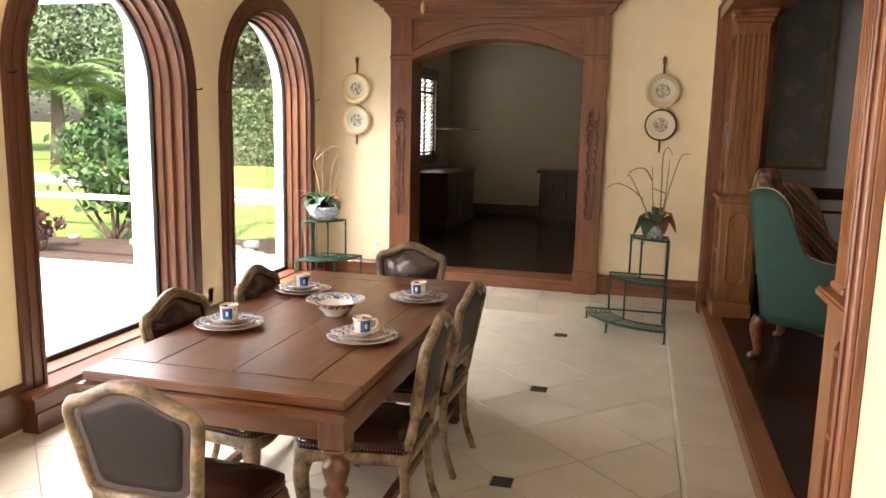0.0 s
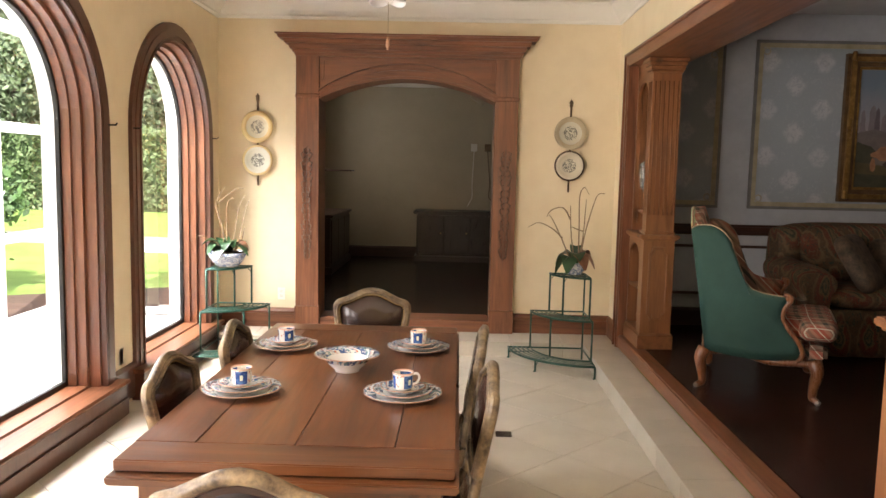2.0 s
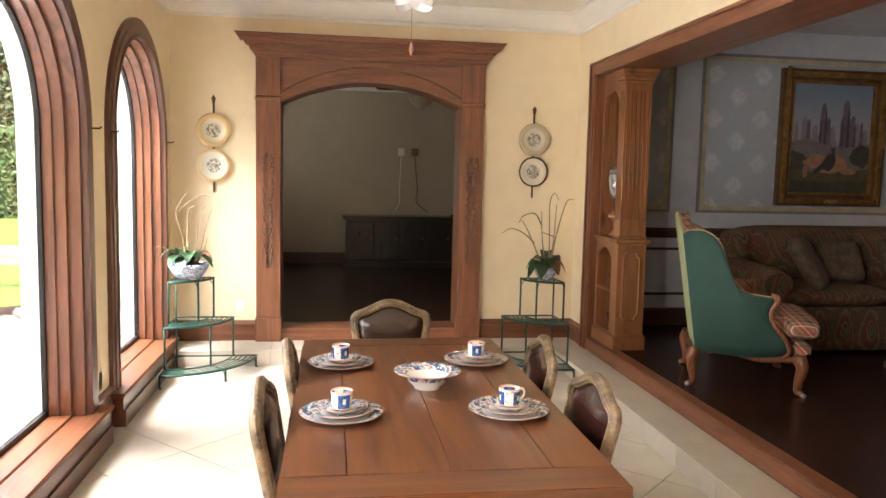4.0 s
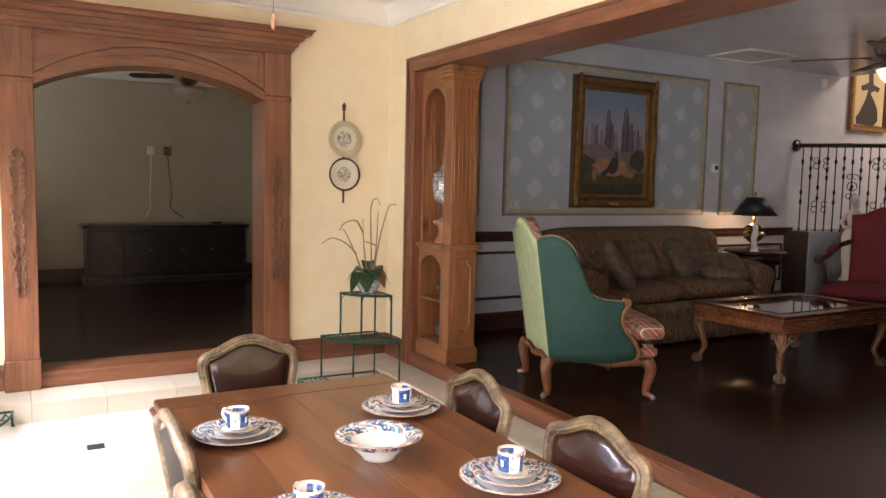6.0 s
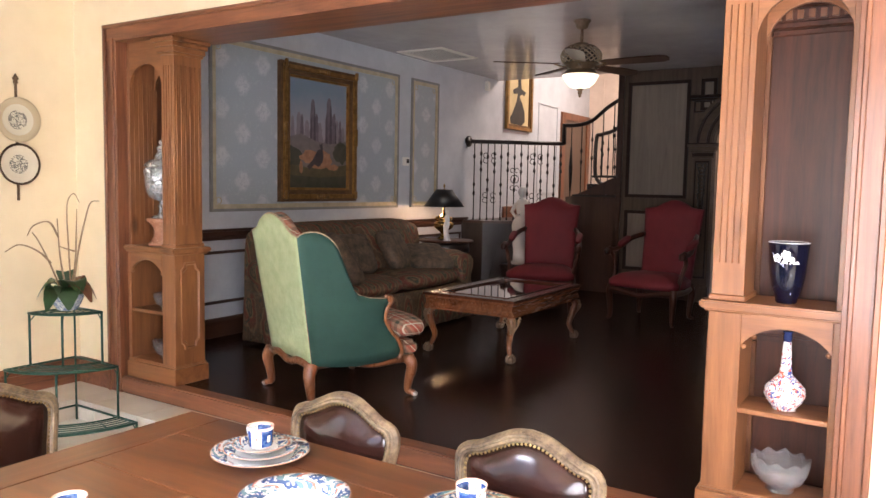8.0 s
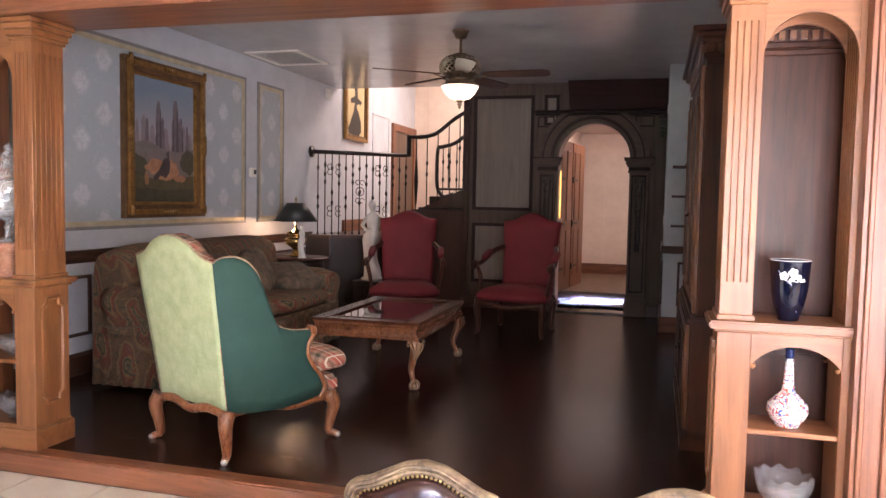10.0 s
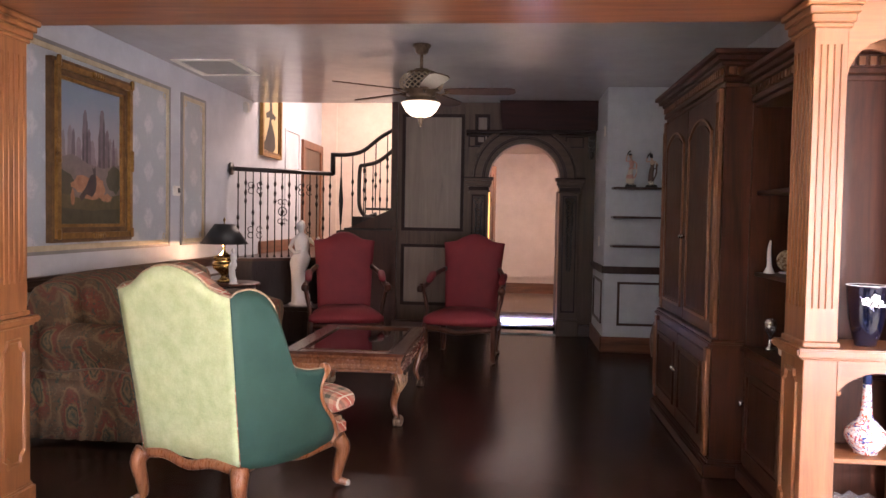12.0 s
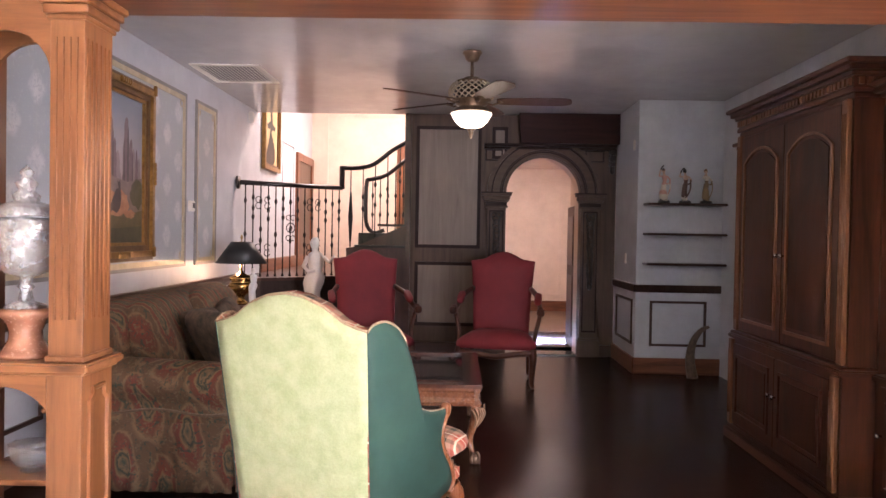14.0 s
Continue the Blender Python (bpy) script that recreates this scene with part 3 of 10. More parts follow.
def even(pts, step, closed=False):
    """Points at even steps along a line."""
    pts = [Vector(p) for p in pts]
    if closed:
        pts.append(pts[0])
    out, left = [], 0.0
    for a, b in zip(pts, pts[1:]):
        ln = (b - a).length
        s = left
        while s < ln:
            out.append(a.lerp(b, s / ln))
            s += step
        left = s - ln
    return out


def cabriole(bm, x, y, top, foot_out, r0=0.03, r1=0.013, n=8):
    """A curved leg from the rail down to a small foot, kneeing outwards."""
    ox, oy = foot_out
    pts = spline([(x, y, top), (x + 0.6 * ox, y + 0.6 * oy, top * 0.78), (x + 0.25 * ox, y + 0.25 * oy, top * 0.42), (x + 0.1 * ox, y + 0.1 * oy, top * 0.14), (x + 0.75 * ox, y + 0.75 * oy, 0.022), (x + ox, y + oy, 0.008)], 4)
    m = len(pts) - 1
    rad = []
    for i in range(m + 1):
        t = i / m
        rad.append(r0 * (1 - t) ** 1.3 + r1 * (1 if t < 0.8 else 1 + 0.5 * (t - 0.8) / 0.2))
    rad[-1] *= 0.7
    tube(bm, pts, rad, n)
    return bm


M_LEATHER = surf("oxblood_leather", (0.010, 0.004, 0.0036), (0.036, 0.011, 0.007), 7, 0.22, bumps=0.35, fine=90, coat=0.25)
M_LEATHERBACK = surf("dark_leather_back", (0.006, 0.0035, 0.0032), (0.015, 0.008, 0.0072), 9, 0.5, bumps=0.3, fine=90)
M_LEATHERBACK.node_tree.nodes["Principled BSDF"].inputs["Specular IOR Level"].default_value = 0.3
M_GILT = surf("worn_gilt_frame", (0.042, 0.026, 0.016), (0.28, 0.20, 0.115), 14, 0.4, 0.0, 0.6, fine=70, spread=0.13)
M_BRASS = surf("old_brass", (0.22, 0.15, 0.06), (0.38, 0.28, 0.13), 20, 0.35, 0.9, 0.1)


def dining_table():
    t = tagged(thing("dining_table", (-1.37, 3.155, LOW)), "long walnut draw-leaf dining table with turned legs", "table")
    w, l, top = 0.4975, 0.995, 0.805
    xs = [-w, -0.31, 0.0, 0.31, w]
    for i in range(4):
        a, b = xs[i] + (0.0016 if i else 0), xs[i + 1] - (0.0016 if i < 3 else 0)
        bm = bmesh.new()
        box(bm, a, b, -l + 0.16, l - 0.16, top - 0.034, top - (0.0005 if i % 2 else 0), 0.0009)
        part("tabletop_plank", bm, table_wood("y"), t)
    for s in (-1, 1):
        a, b = sorted((s * l, s * (l - 0.158)))
        bm = bmesh.new()
        box(bm, -w, w, a, b, top - 0.034, top, 0.004, 2)
        part("breadboard_end", bm, table_wood("x"), t)
    for s in (-1, 1):
        bm = bmesh.new()
        a, b = sorted((s * (l + 0.035), s * 0.02))
        box(bm, -w - 0.012, w + 0.012, a, b, top - 0.066, top - 0.038, 0.006, 2)
        part("draw_leaf", bm, table_wood("x"), t)
    bm = bmesh.new()
    for s in (-1, 1):
        y0, y1 = sorted((s * (l - 0.09), s * (l - 0.115)))
        box(bm, -w + 0.05, w - 0.05, y0, y1, top - 0.185, top - 0.068, 0.003)
        box(bm, -w + 0.06, w - 0.06, y0 - 0.004, y1 + 0.004, top - 0.10, top - 0.085, 0.002)
        x0, x1 = sorted((s * (w - 0.04), s * (w - 0.065)))
        box(bm, x0, x1, -l + 0.1, l - 0.1, top - 0.185, top - 0.068, 0.003)
    part("apron", bm, table_wood("x"), t)
    for sx in (-1, 1):
        for sy in (-1, 1):
            bm = bmesh.new()
            x, y = sx * (w - 0.085), sy * (l - 0.13)
            box(bm, x - 0.048, x + 0.048, y - 0.048, y + 0.048, top - 0.215, top - 0.068, 0.004)
            lathe(bm, [(0.05, 0.59), (0.052, 0.575), (0.03, 0.565), (0.028, 0.545), (0.046, 0.53), (0.05, 0.505), (0.04, 0.47), (0.030, 0.44), (0.045, 0.43), (0.045, 0.415), (0.033, 0.405), (0.040, 0.36), (0.043, 0.27), (0.036, 0.20), (0.028, 0.18), (0.044, 0.17), (0.044, 0.155)], x, y, 20)
            box(bm, x - 0.044, x + 0.044, y - 0.044, y + 0.044, 0.055, 0.16, 0.004)
            lathe(bm, [(0.024, 0.056), (0.038, 0.04), (0.04, 0.02), (0.03, 0.0)], x, y, 16)
            part("leg", bm, table_wood("z"), t, "turned baluster leg")
    bm = bmesh.new()
    for sx in (-1, 1):
        box(bm, sx * (w - 0.085) - 0.02, sx * (w - 0.085) + 0.02, -l + 0.17, l - 0.17, 0.085, 0.125, 0.004)
    part("stretcher", bm, table_wood("y"), t)
    return t


dining_table()


def dining_chair():
    c = tagged(thing("dining_chair"), "worn gilt-wood dining chair in studded brown leather", "chair", "dining chairs")
    def yb(z):
        return 0.0 - 0.085 * max(z - 0.42, 0) / 0.5
    half = [(0.0, 0.555), (0.10, 0.552), (0.168, 0.57), (0.185, 0.62), (0.196, 0.70), (0.212, 0.79), (0.214, 0.835), (0.195, 0.862), (0.155, 0.873), (0.10, 0.90), (0.05, 0.922), (0.0, 0.930)]
    line = spline([(x, 0, z) for x, z in half], 3)
    out = [(p.x, p.z) for p in line] + [(-p.x, p.z) for p in line[::-1][1:-1]]
    bm = bmesh.new()
    tube(bm, [(x, yb(z), z) for x, z in out], 0.0205, 8, 1.0, True)
    tube(bm, [(x * 0.965, yb(z) + 0.020, 0.74 + (z - 0.74) * 0.965) for x, z in out], 0.0075, 6, 1.0, True)
    tube(bm, [(x * 1.06, yb(z) + 0.004, 0.74 + (z - 0.74) * 1.07) for x, z in out], 0.0075, 6, 1.0, True)
    tube(bm, [(x * 1.02, yb(z) + 0.014, 0.74 + (z - 0.74) * 1.02) for x, z in out], 0.008, 6, 1.0, True)
    part("back_frame", bm, M_GILT, c, "carved frame with rubbed gilding")
    inn = [(x * 0.90, 0.742 + (z - 0.742) * 0.885) for x, z in out]
    bm = bmesh.new()
    dome(bm, inn, lambda u, v, h: (u, yb(v) + h, v), 0.026, 0.012, 6, 0.004)
    part("backrest", bm, M_LEATHER, c, "glossy brown leather back pad")
    bm = bmesh.new()
    dome(bm, inn, lambda u, v, h: (u, yb(v) - h, v), 0.006, 0.004, 3, 0.006)
    part("outside_back", bm, M_LEATHERBACK, c, "flat dark leather outside back")
    bm = bmesh.new()
    studs(bm, [(p.x, yb(p.z) + 0.013, p.z) for p in even([(x * 0.905, 0, 0.742 + (z - 0.742) * 0.89) for x, z in out], 0.0135, True)], 0.0052)
    tagged(part("nailheads", bm, M_BRASS, c), kind="stuff")
    for s in (-1, 1):
        bm = bmesh.new()
        tube(bm, spline([(s * 0.163, yb(0.58), 0.585), (s * 0.172, yb(0.5), 0.5), (s * 0.182, 0.004, 0.43)], 3), [0.021] * 7, 8)
        part("back_post", bm, M_GILT, c)
    # seat
    so = spline([(0, 0.47, 0), (0.12, 0.475, 0), (0.215, 0.45, 0), (0.238, 0.40, 0), (0.222, 0.25, 0), (0.198, 0.05, 0), (0.185, 0.0, 0), (0.0, -0.01, 0)], 3)
    seat = [(p.x, p.y) for p in so] + [(-p.x, p.y) for p in so[::-1][1:-1]]
    bm = bmesh.new()
    dome(bm, seat, lambda u, v, h: (u, v, 0.44 + h), 0.045, 0.045, 6, 0.012)
    part("seat", bm, M_LEATHER, c, "dark brown leather seat")
    bm = bmesh.new()
    rows = []
    for k, (s, z) in enumerate(((1.0, 0.412), (1.035, 0.405), (1.03, 0.375), (0.99, 0.362), (0.93, 0.37), (0.94, 0.41))):
        rows.append([(x * s, 0.22 + (y - 0.22) * s, z + (0.012 * math.cos(x * 14) if 0 < k < 5 and y > 0.4 else 0)) for x, y in seat])
    grid_surface(bm, rows, closed=True)
    part("seat_rail", bm, M_GILT, c)
    bm = bmesh.new()
    studs(bm, [p for p in even([(x * 1.003, 0.22 + (y - 0.22) * 1.004, 0.428) for x, y in seat], 0.0145, True)], 0.005, (0, 0.4, 0.2))
    tagged(part("nailheads", bm, M_BRASS, c), kind="stuff")
    for x, y, ox, oy in ((-0.205, 0.415, -0.028, 0.028), (0.205, 0.415, 0.028, 0.028)):
        bm = bmesh.new()
        cabriole(bm, x, y, 0.39, (ox, oy))
        part("leg", bm, M_GILT, c)
    for s in (-1, 1):
        bm = bmesh.new()
        tube(bm, spline([(s * 0.180, 0.006, 0.42), (s * 0.184, 0.012, 0.30), (s * 0.186, -0.005, 0.14), (s * 0.19, -0.05, 0.0)], 4), [0.023, 0.023, 0.022, 0.021, 0.020, 0.019, 0.018, 0.017, 0.016, 0.016, 0.017, 0.018, 0.018], 8)
        part("leg", bm, M_GILT, c)
    return c


chair = dining_chair()
chair.matrix_basis = pose(-1.385, 1.86, LOW, 0, 0, 0)
for x, y, turn in ((-0.82, 2.85, 92), (-0.83, 3.53, 88), (-1.895, 2.87, -92), (-1.835, 3.51, -88), (-1.385, 4.475, 180)):
    copy_thing(chair, pose(x, y, LOW, 0, 0, turn))


# ---- china ----
def imari(name, rim0, rim1, radius):
    """White china with a patchwork rim of blue, coral and green panels."""
    m, nt, b = node_mat(name)
    tc = nt.nodes.new("ShaderNodeTexCoord")
    sep = nt.nodes.new("ShaderNodeSeparateXYZ")
    nt.links.new(tc.outputs["Object"], sep.inputs[0])
    ang = maths(nt, "ARCTAN2", sep.outputs[1], sep.outputs[0])
    rr = maths(nt, "SQRT", maths(nt, "ADD", maths(nt, "MULTIPLY", sep.outputs[0], sep.outputs[0]), maths(nt, "MULTIPLY", sep.outputs[1], sep.outputs[1])))
    wob = maths(nt, "MULTIPLY", maths(nt, "SINE", maths(nt, "MULTIPLY", rr, 90.0)), 0.25)
    seg = maths(nt, "FRACT", maths(nt, "MULTIPLY", maths(nt, "ADD", ang, wob), 6 / (2 * math.pi)))
    panel = nt.nodes.new("ShaderNodeValToRGB")
    panel.color_ramp.interpolation = "CONSTANT"
    els = panel.color_ramp.elements
    cols = ((0, (0.055, 0.095, 0.21)), (0.20, (0.56, 0.56, 0.54)), (0.34, (0.40, 0.15, 0.11)), (0.44, (0.11, 0.19, 0.27)), (0.60, (0.58, 0.57, 0.54)), (0.70, (0.13, 0.22, 0.25)), (0.86, (0.06, 0.10, 0.22)))
    while len(els) < len(cols):
        els.new(0.5)
    for e, (p, c) in zip(els, cols):
        e.position, e.color = p, (*c, 1)
    nt.links.new(seg, panel.inputs[0])
    vo = nt.nodes.new("ShaderNodeTexVoronoi")
    vo.inputs["Scale"].default_value = 75
    nt.links.new(tc.outputs["Object"], vo.inputs["Vector"])
    dots = ramp(nt, vo.outputs["Distance"], ((0.28, (0, 0, 0)), (0.36, (1, 1, 1))))
    deco = mix(nt, dots, (0.58, 0.58, 0.57), panel.outputs[0])
    n = noise_tex(nt, tc.outputs["Object"], 55, 3)
    deco = mix(nt, ramp(nt, n, ((0.56, (0, 0, 0)), (0.62, (1, 1, 1)))), deco, (0.60, 0.55, 0.50))
    on = maths(nt, "MULTIPLY", maths(nt, "GREATER_THAN", rr, rim0), maths(nt, "LESS_THAN", rr, rim1))
    col = mix(nt, on, (0.66, 0.66, 0.65), deco)
    edge = maths(nt, "GREATER_THAN", rr, radius - 0.003)
    col = mix(nt, edge, col, (0.42, 0.24, 0.16))
    nt.links.new(col, b.inputs["Base Color"])
    b.inputs["Roughness"].default_value = 0.12
    b.inputs["Coat Weight"].default_value = 0.4
    return m


M_CHINA = surf("white_china", (0.78, 0.78, 0.77), (0.83, 0.83, 0.82), 5, 0.15, bumps=0, coat=0.3)
IM = {r: imari("imari_china_%d" % i, a, b, r) for i, (r, a, b) in enumerate(((0.15, 0.10, 0.148), (0.112, 0.075, 0.111), (0.085, 0.052, 0.084), (0.139, 0.088, 0.139)))}


def cup_mat():
    m, nt, b = node_mat("imari_cup")
    tc = nt.nodes.new("ShaderNodeTexCoord")
    sep = nt.nodes.new("ShaderNodeSeparateXYZ")
    nt.links.new(tc.outputs["Object"], sep.inputs[0])
    ang = maths(nt, "ARCTAN2", sep.outputs[1], sep.outputs[0])
    seg = maths(nt, "FRACT", maths(nt, "MULTIPLY", ang, 3 / (2 * math.pi)))
    blue = maths(nt, "LESS_THAN", maths(nt, "ABSOLUTE", maths(nt, "SUBTRACT", seg, 0.5)), 0.29)
    n = noise_tex(nt, tc.outputs["Object"], 70, 3)
    flowers = mix(nt, ramp(nt, n, ((0.60, (0, 0, 0)), (0.64, (1, 1, 1)))), (0.66, 0.65, 0.62), (0.48, 0.16, 0.11))
    blues = mix(nt, ramp(nt, n, ((0.50, (0, 0, 0)), (0.54, (1, 1, 1)))), (0.018, 0.05, 0.19), (0.06, 0.13, 0.30))
    mid = maths(nt, "LESS_THAN", maths(nt, "ABSOLUTE", maths(nt, "SUBTRACT", seg, 0.5)), 0.07)
    zm = maths(nt, "LESS_THAN", maths(nt, "ABSOLUTE", maths(nt, "SUBTRACT", sep.outputs[2], 0.032)), 0.010)
    blues = mix(nt, maths(nt, "MULTIPLY", mid, zm), blues, (0.60, 0.64, 0.50))
    lift = maths(nt, "LESS_THAN", maths(nt, "ABSOLUTE", maths(nt, "SUBTRACT", sep.outputs[2], 0.032)), 0.025)
    col = mix(nt, maths(nt, "MULTIPLY", blue, lift), flowers, blues)
    inside = maths(nt, "GREATER_THAN", sep.outputs[2], 0.060)
    col = mix(nt, inside, col, (0.60, 0.40, 0.32))
    nt.links.new(col, b.inputs["Base Color"])
    b.inputs["Roughness"].default_value = 0.12
    b.inputs["Coat Weight"].default_value = 0.4
    return m


M_CUP = cup_mat()


def plate(r, depth, label):
    p = tagged(thing("plate"), label, "plate", "plates on the dining table")
    bm = bmesh.new()
    d = depth
    lathe(bm, [(0.0, 0.002), (r * 0.55, 0.002), (r * 0.6, 0.0), (r * 0.63, 0.002), (r * 0.98, d - 0.003), (r, d - 0.001), (r * 0.995, d + 0.001), (r * 0.68, 0.007), (r * 0.62, 0.0055), (0.0, 0.005)], n=48)
    part("dish", bm, IM[r], p)
    return p


def cup():
    c = tagged(thing("teacup"), "straight-sided white china cup with blue and coral panels", "cup", "cups on the dining table")
    bm = bmesh.new()
    lathe(bm, [(0.0, 0.004), (0.028, 0.004), (0.03, 0.0), (0.034, 0.002), (0.037, 0.008), (0.040, 0.062), (0.0405, 0.066), (0.039, 0.0655), (0.037, 0.02), (0.034, 0.009), (0.0, 0.008)], n=32)
    part("body", bm, M_CUP, c)
    bm = bmesh.new()
    tube(bm, spline([(0.038, 0, 0.055), (0.055, 0, 0.056), (0.063, 0, 0.040), (0.054, 0, 0.022), (0.037, 0, 0.016)], 4), 0.0035, 6, 1.4)
    part("handle", bm, M_CHINA, c)
    return c


big = plate(0.15, 0.022, "large white china charger with patterned imari rim")
mid_p = plate(0.112, 0.018, "china dinner plate stacked on a larger charger")
small = plate(0.085, 0.020, "small china saucer stacked on two plates")
one = cup()
TOP = LOW + 0.805
firsts = True
for x, y, turn in ((-1.685, 3.585, 100), (-1.69, 2.855, 80), (-1.055, 3.61, 60), (-1.075, 2.85, -10)):
    for ob, dz in ((big, 0.0), (mid_p, 0.0125), (small, 0.0235), (one, 0.031)):
        m = pose(x, y, TOP + dz, 0, 0, turn + 25)
        if firsts:
            ob.matrix_basis = m
        else:
            copy_thing(ob, m)
    firsts = False

bowl = tagged(thing("serving_bowl", (-1.337, 3.2, TOP)), "wide-rimmed white serving bowl with imari border", "bowl")
bm = bmesh.new()
lathe(bm, [(0.0, 0.006), (0.045, 0.006), (0.048, 0.0), (0.054, 0.001), (0.056, 0.010), (0.085, 0.038), (0.098, 0.062), (0.137, 0.073), (0.139, 0.075), (0.137, 0.0765), (0.096, 0.067), (0.082, 0.044), (0.05, 0.016), (0.0, 0.012)], n=56)
part("dish", bm, IM[0.139], bowl)


# ---- corner plant stands ----
def plant_stand(name_at, flip):
    s = tagged(thing("plant_stand", name_at), "green iron three-tier corner plant stand", "plant stand", "corner plant stands")
    f = -1 if flip else 1      # the tiers spread towards -x and -y, or +x and -y
    n = 14
    def pt(r, a, z):
        return (-f * r * math.cos(a), -r * math.sin(a), z)
    tiers = ((0.31, 0.775), (0.47, 0.435), (0.66, 0.10))
    for r, z in tiers:
        bm = bmesh.new()
        arc = [pt(r, math.pi / 2 * k / n, z) for k in range(n + 1)]
        tube(bm, arc, 0.0095, 6)
        tube(bm, [(0, 0, z), pt(r, 0, z)], 0.0075, 6)
        tube(bm, [(0, 0, z), pt(r, math.pi / 2, z)], 0.0075, 6)
        r0 = 0.0 if r < 0.35 else r - 0.20
        if r0:
            tube(bm, [pt(r0, math.pi / 2 * k / n, z) for k in range(n + 1)], 0.006, 6)
        part("tier_frame", bm, M_GREEN, s)
        bm = bmesh.new()
        for k in range(1, 5):
            rr = r0 + (r - r0) * k / 5
            tube(bm, [pt(rr, math.pi / 2 * j / n, z + 0.001) for j in range(n + 1)], 0.0085, 6, 0.35)
        for a in (0.27, 0.79, 1.3):
            tube(bm, [pt(max(r0, 0.02), a, z - 0.004), pt(r, a, z - 0.004)], 0.004, 5)
        part("tier_slats", bm, M_GREEN, s, "open bars of the tier")
    for r, z in tiers:
        for a in (0.0, math.pi / 4, math.pi / 2):
            bm = bmesh.new()
            lo = {0.775: 0.435, 0.435: 0.10, 0.10: 0.0}[z]
            x, y, _ = pt(r - 0.004, a, z)
            tube(bm, [(x, y, z), (x, y, lo)], 0.0085, 6)
            if z < 0.2:
                tube(bm, spline([(x, y, 0.01), (x + (0.012 if x >= 0 else -0.012), y - 0.012, 0.004)], 2), 0.007, 6)
            dx, dy = -x / r * 0.05, -y / r * 0.05
            tube(bm, spline([(x, y, z - 0.055), (x + dx * 0.5, y + dy * 0.5, z - 0.03), (x + dx, y + dy, z)], 3), 0.004, 5)
            part("leg", bm, M_GREEN, s)
    bm = bmesh.new()
    tube(bm, [(0, 0, 0), (0, 0, 0.775)], 0.0075, 6)
    part("leg", bm, M_GREEN, s)
    return s


plant_stand((0.262, 6.745, LOW), False)
plant_stand((-3.025, 6.745, LOW), True)

M_LEAF = surf("orchid_leaf", (0.010, 0.032, 0.012), (0.028, 0.075, 0.022), 12, 0.35, bumps=0.1, stretch=(1, 1, 1), coat=0.2)
M_DRYLEAF = surf("dried_leaf", (0.10, 0.04, 0.022), (0.26, 0.12, 0.06), 14, 0.6, bumps=0.3)
M_TWIG = surf("dry_cane", (0.15, 0.095, 0.052), (0.38, 0.26, 0.15), 30, 0.6, bumps=0.3)
M_MOSS = surf("bark_chips", (0.03, 0.018, 0.01), (0.12, 0.075, 0.04), 60, 0.9, bumps=0.8)


def delft():
    m, nt, b = node_mat("blue_white_porcelain")
    v = coords(nt)
    n = noise_tex(nt, v, 24, 4, 0.6, 2.0)
    col = ramp(nt, n, ((0.46, (0.74, 0.77, 0.80)), (0.50, (0.12, 0.20, 0.42)), (0.56, (0.10, 0.16, 0.36)), (0.60, (0.72, 0.75, 0.80))))
    nt.links.new(col, b.inputs["Base Color"])
    b.inputs["Roughness"].default_value = 0.12
    b.inputs["Coat Weight"].default_value = 0.4
    return m


M_DELFT = delft()


def leaf(bm, base, tip, width, droop=0.05, n=6):
    a, b = Vector(base), Vector(tip)
    side = (b - a).cross(Vector((0, 0, 1)))
    side = side.normalized() if side.length > 1e-4 else Vector((1, 0, 0))
    rows = []
    for i in range(n + 1):
        t = i / n
        p = a.lerp(b, t) + Vector((0, 0, droop * 4 * t * (1 - t)))
        w = width * math.sin(math.pi * min(0.03 + t * 0.95, 1)) ** 0.7
        rows.append([p - side * w + Vector((0, 0, w * 0.25)), p, p + side * w + Vector((0, 0, w * 0.25))])
    grid_surface(bm, rows)


def orchid(at, r, h, seed, sticks, leaves, label):
    o = tagged(thing("potted_orchid", at), label, "potted plant", "orchids on the plant stands")
    rng = random.Random(seed)
    bm = bmesh.new()
    lathe(bm, [(0, 0.004), (r * 0.5, 0.004), (r * 0.52, 0), (r * 0.58, 0.004), (r * 0.8, h * 0.35), (r * 0.97, h * 0.75), (r, h), (r * 0.96, h), (r * 0.9, h * 0.75), (0, h * 0.7)], n=32)
    part("pot", bm, M_DELFT, o, "blue and white porcelain bowl")
    bm = bmesh.new()
    lathe(bm, [(r * 0.92, h * 0.80), (r * 0.7, h * 0.93), (r * 0.3, h * 1.02), (0, h * 1.04)], n=20)
    for _ in range(24):
        a, q = rng.uniform(0, 6.28), rng.uniform(0, r * 0.8)
        cushion(bm, (q * math.cos(a), q * math.sin(a), h * 0.98), (0.03, 0.02, 0.016), 2.2, 6, 4, rng.uniform(0, 180))
    part("soil", bm, M_MOSS, o)
    for x, y, z, w, dry in leaves:
        bm = bmesh.new()
        leaf(bm, (x * 0.12, y * 0.12, h), (x * 1.1, y * 1.1, h + z), w * 1.6, 0.08)
        part("leaf", bm, M_DRYLEAF if dry else M_LEAF, o, "withered brown leaf" if dry else "broad green leaf")
    for pts in sticks:
        bm = bmesh.new()
        line = spline(pts, 5)
        k = len(line)
        tube(bm, line, [0.0066 * (1 - 0.62 * i / k) for i in range(k)], 6)
        for i in range(3, k - 2, 4):
            tube(bm, [line[i] - Vector((0, 0, 0.004)), line[i] + Vector((0, 0, 0.004))], 0.0062 * (1 - 0.5 * i / k), 6)
        part("cane", bm, M_TWIG, o, "bare dry flower cane")
    return o


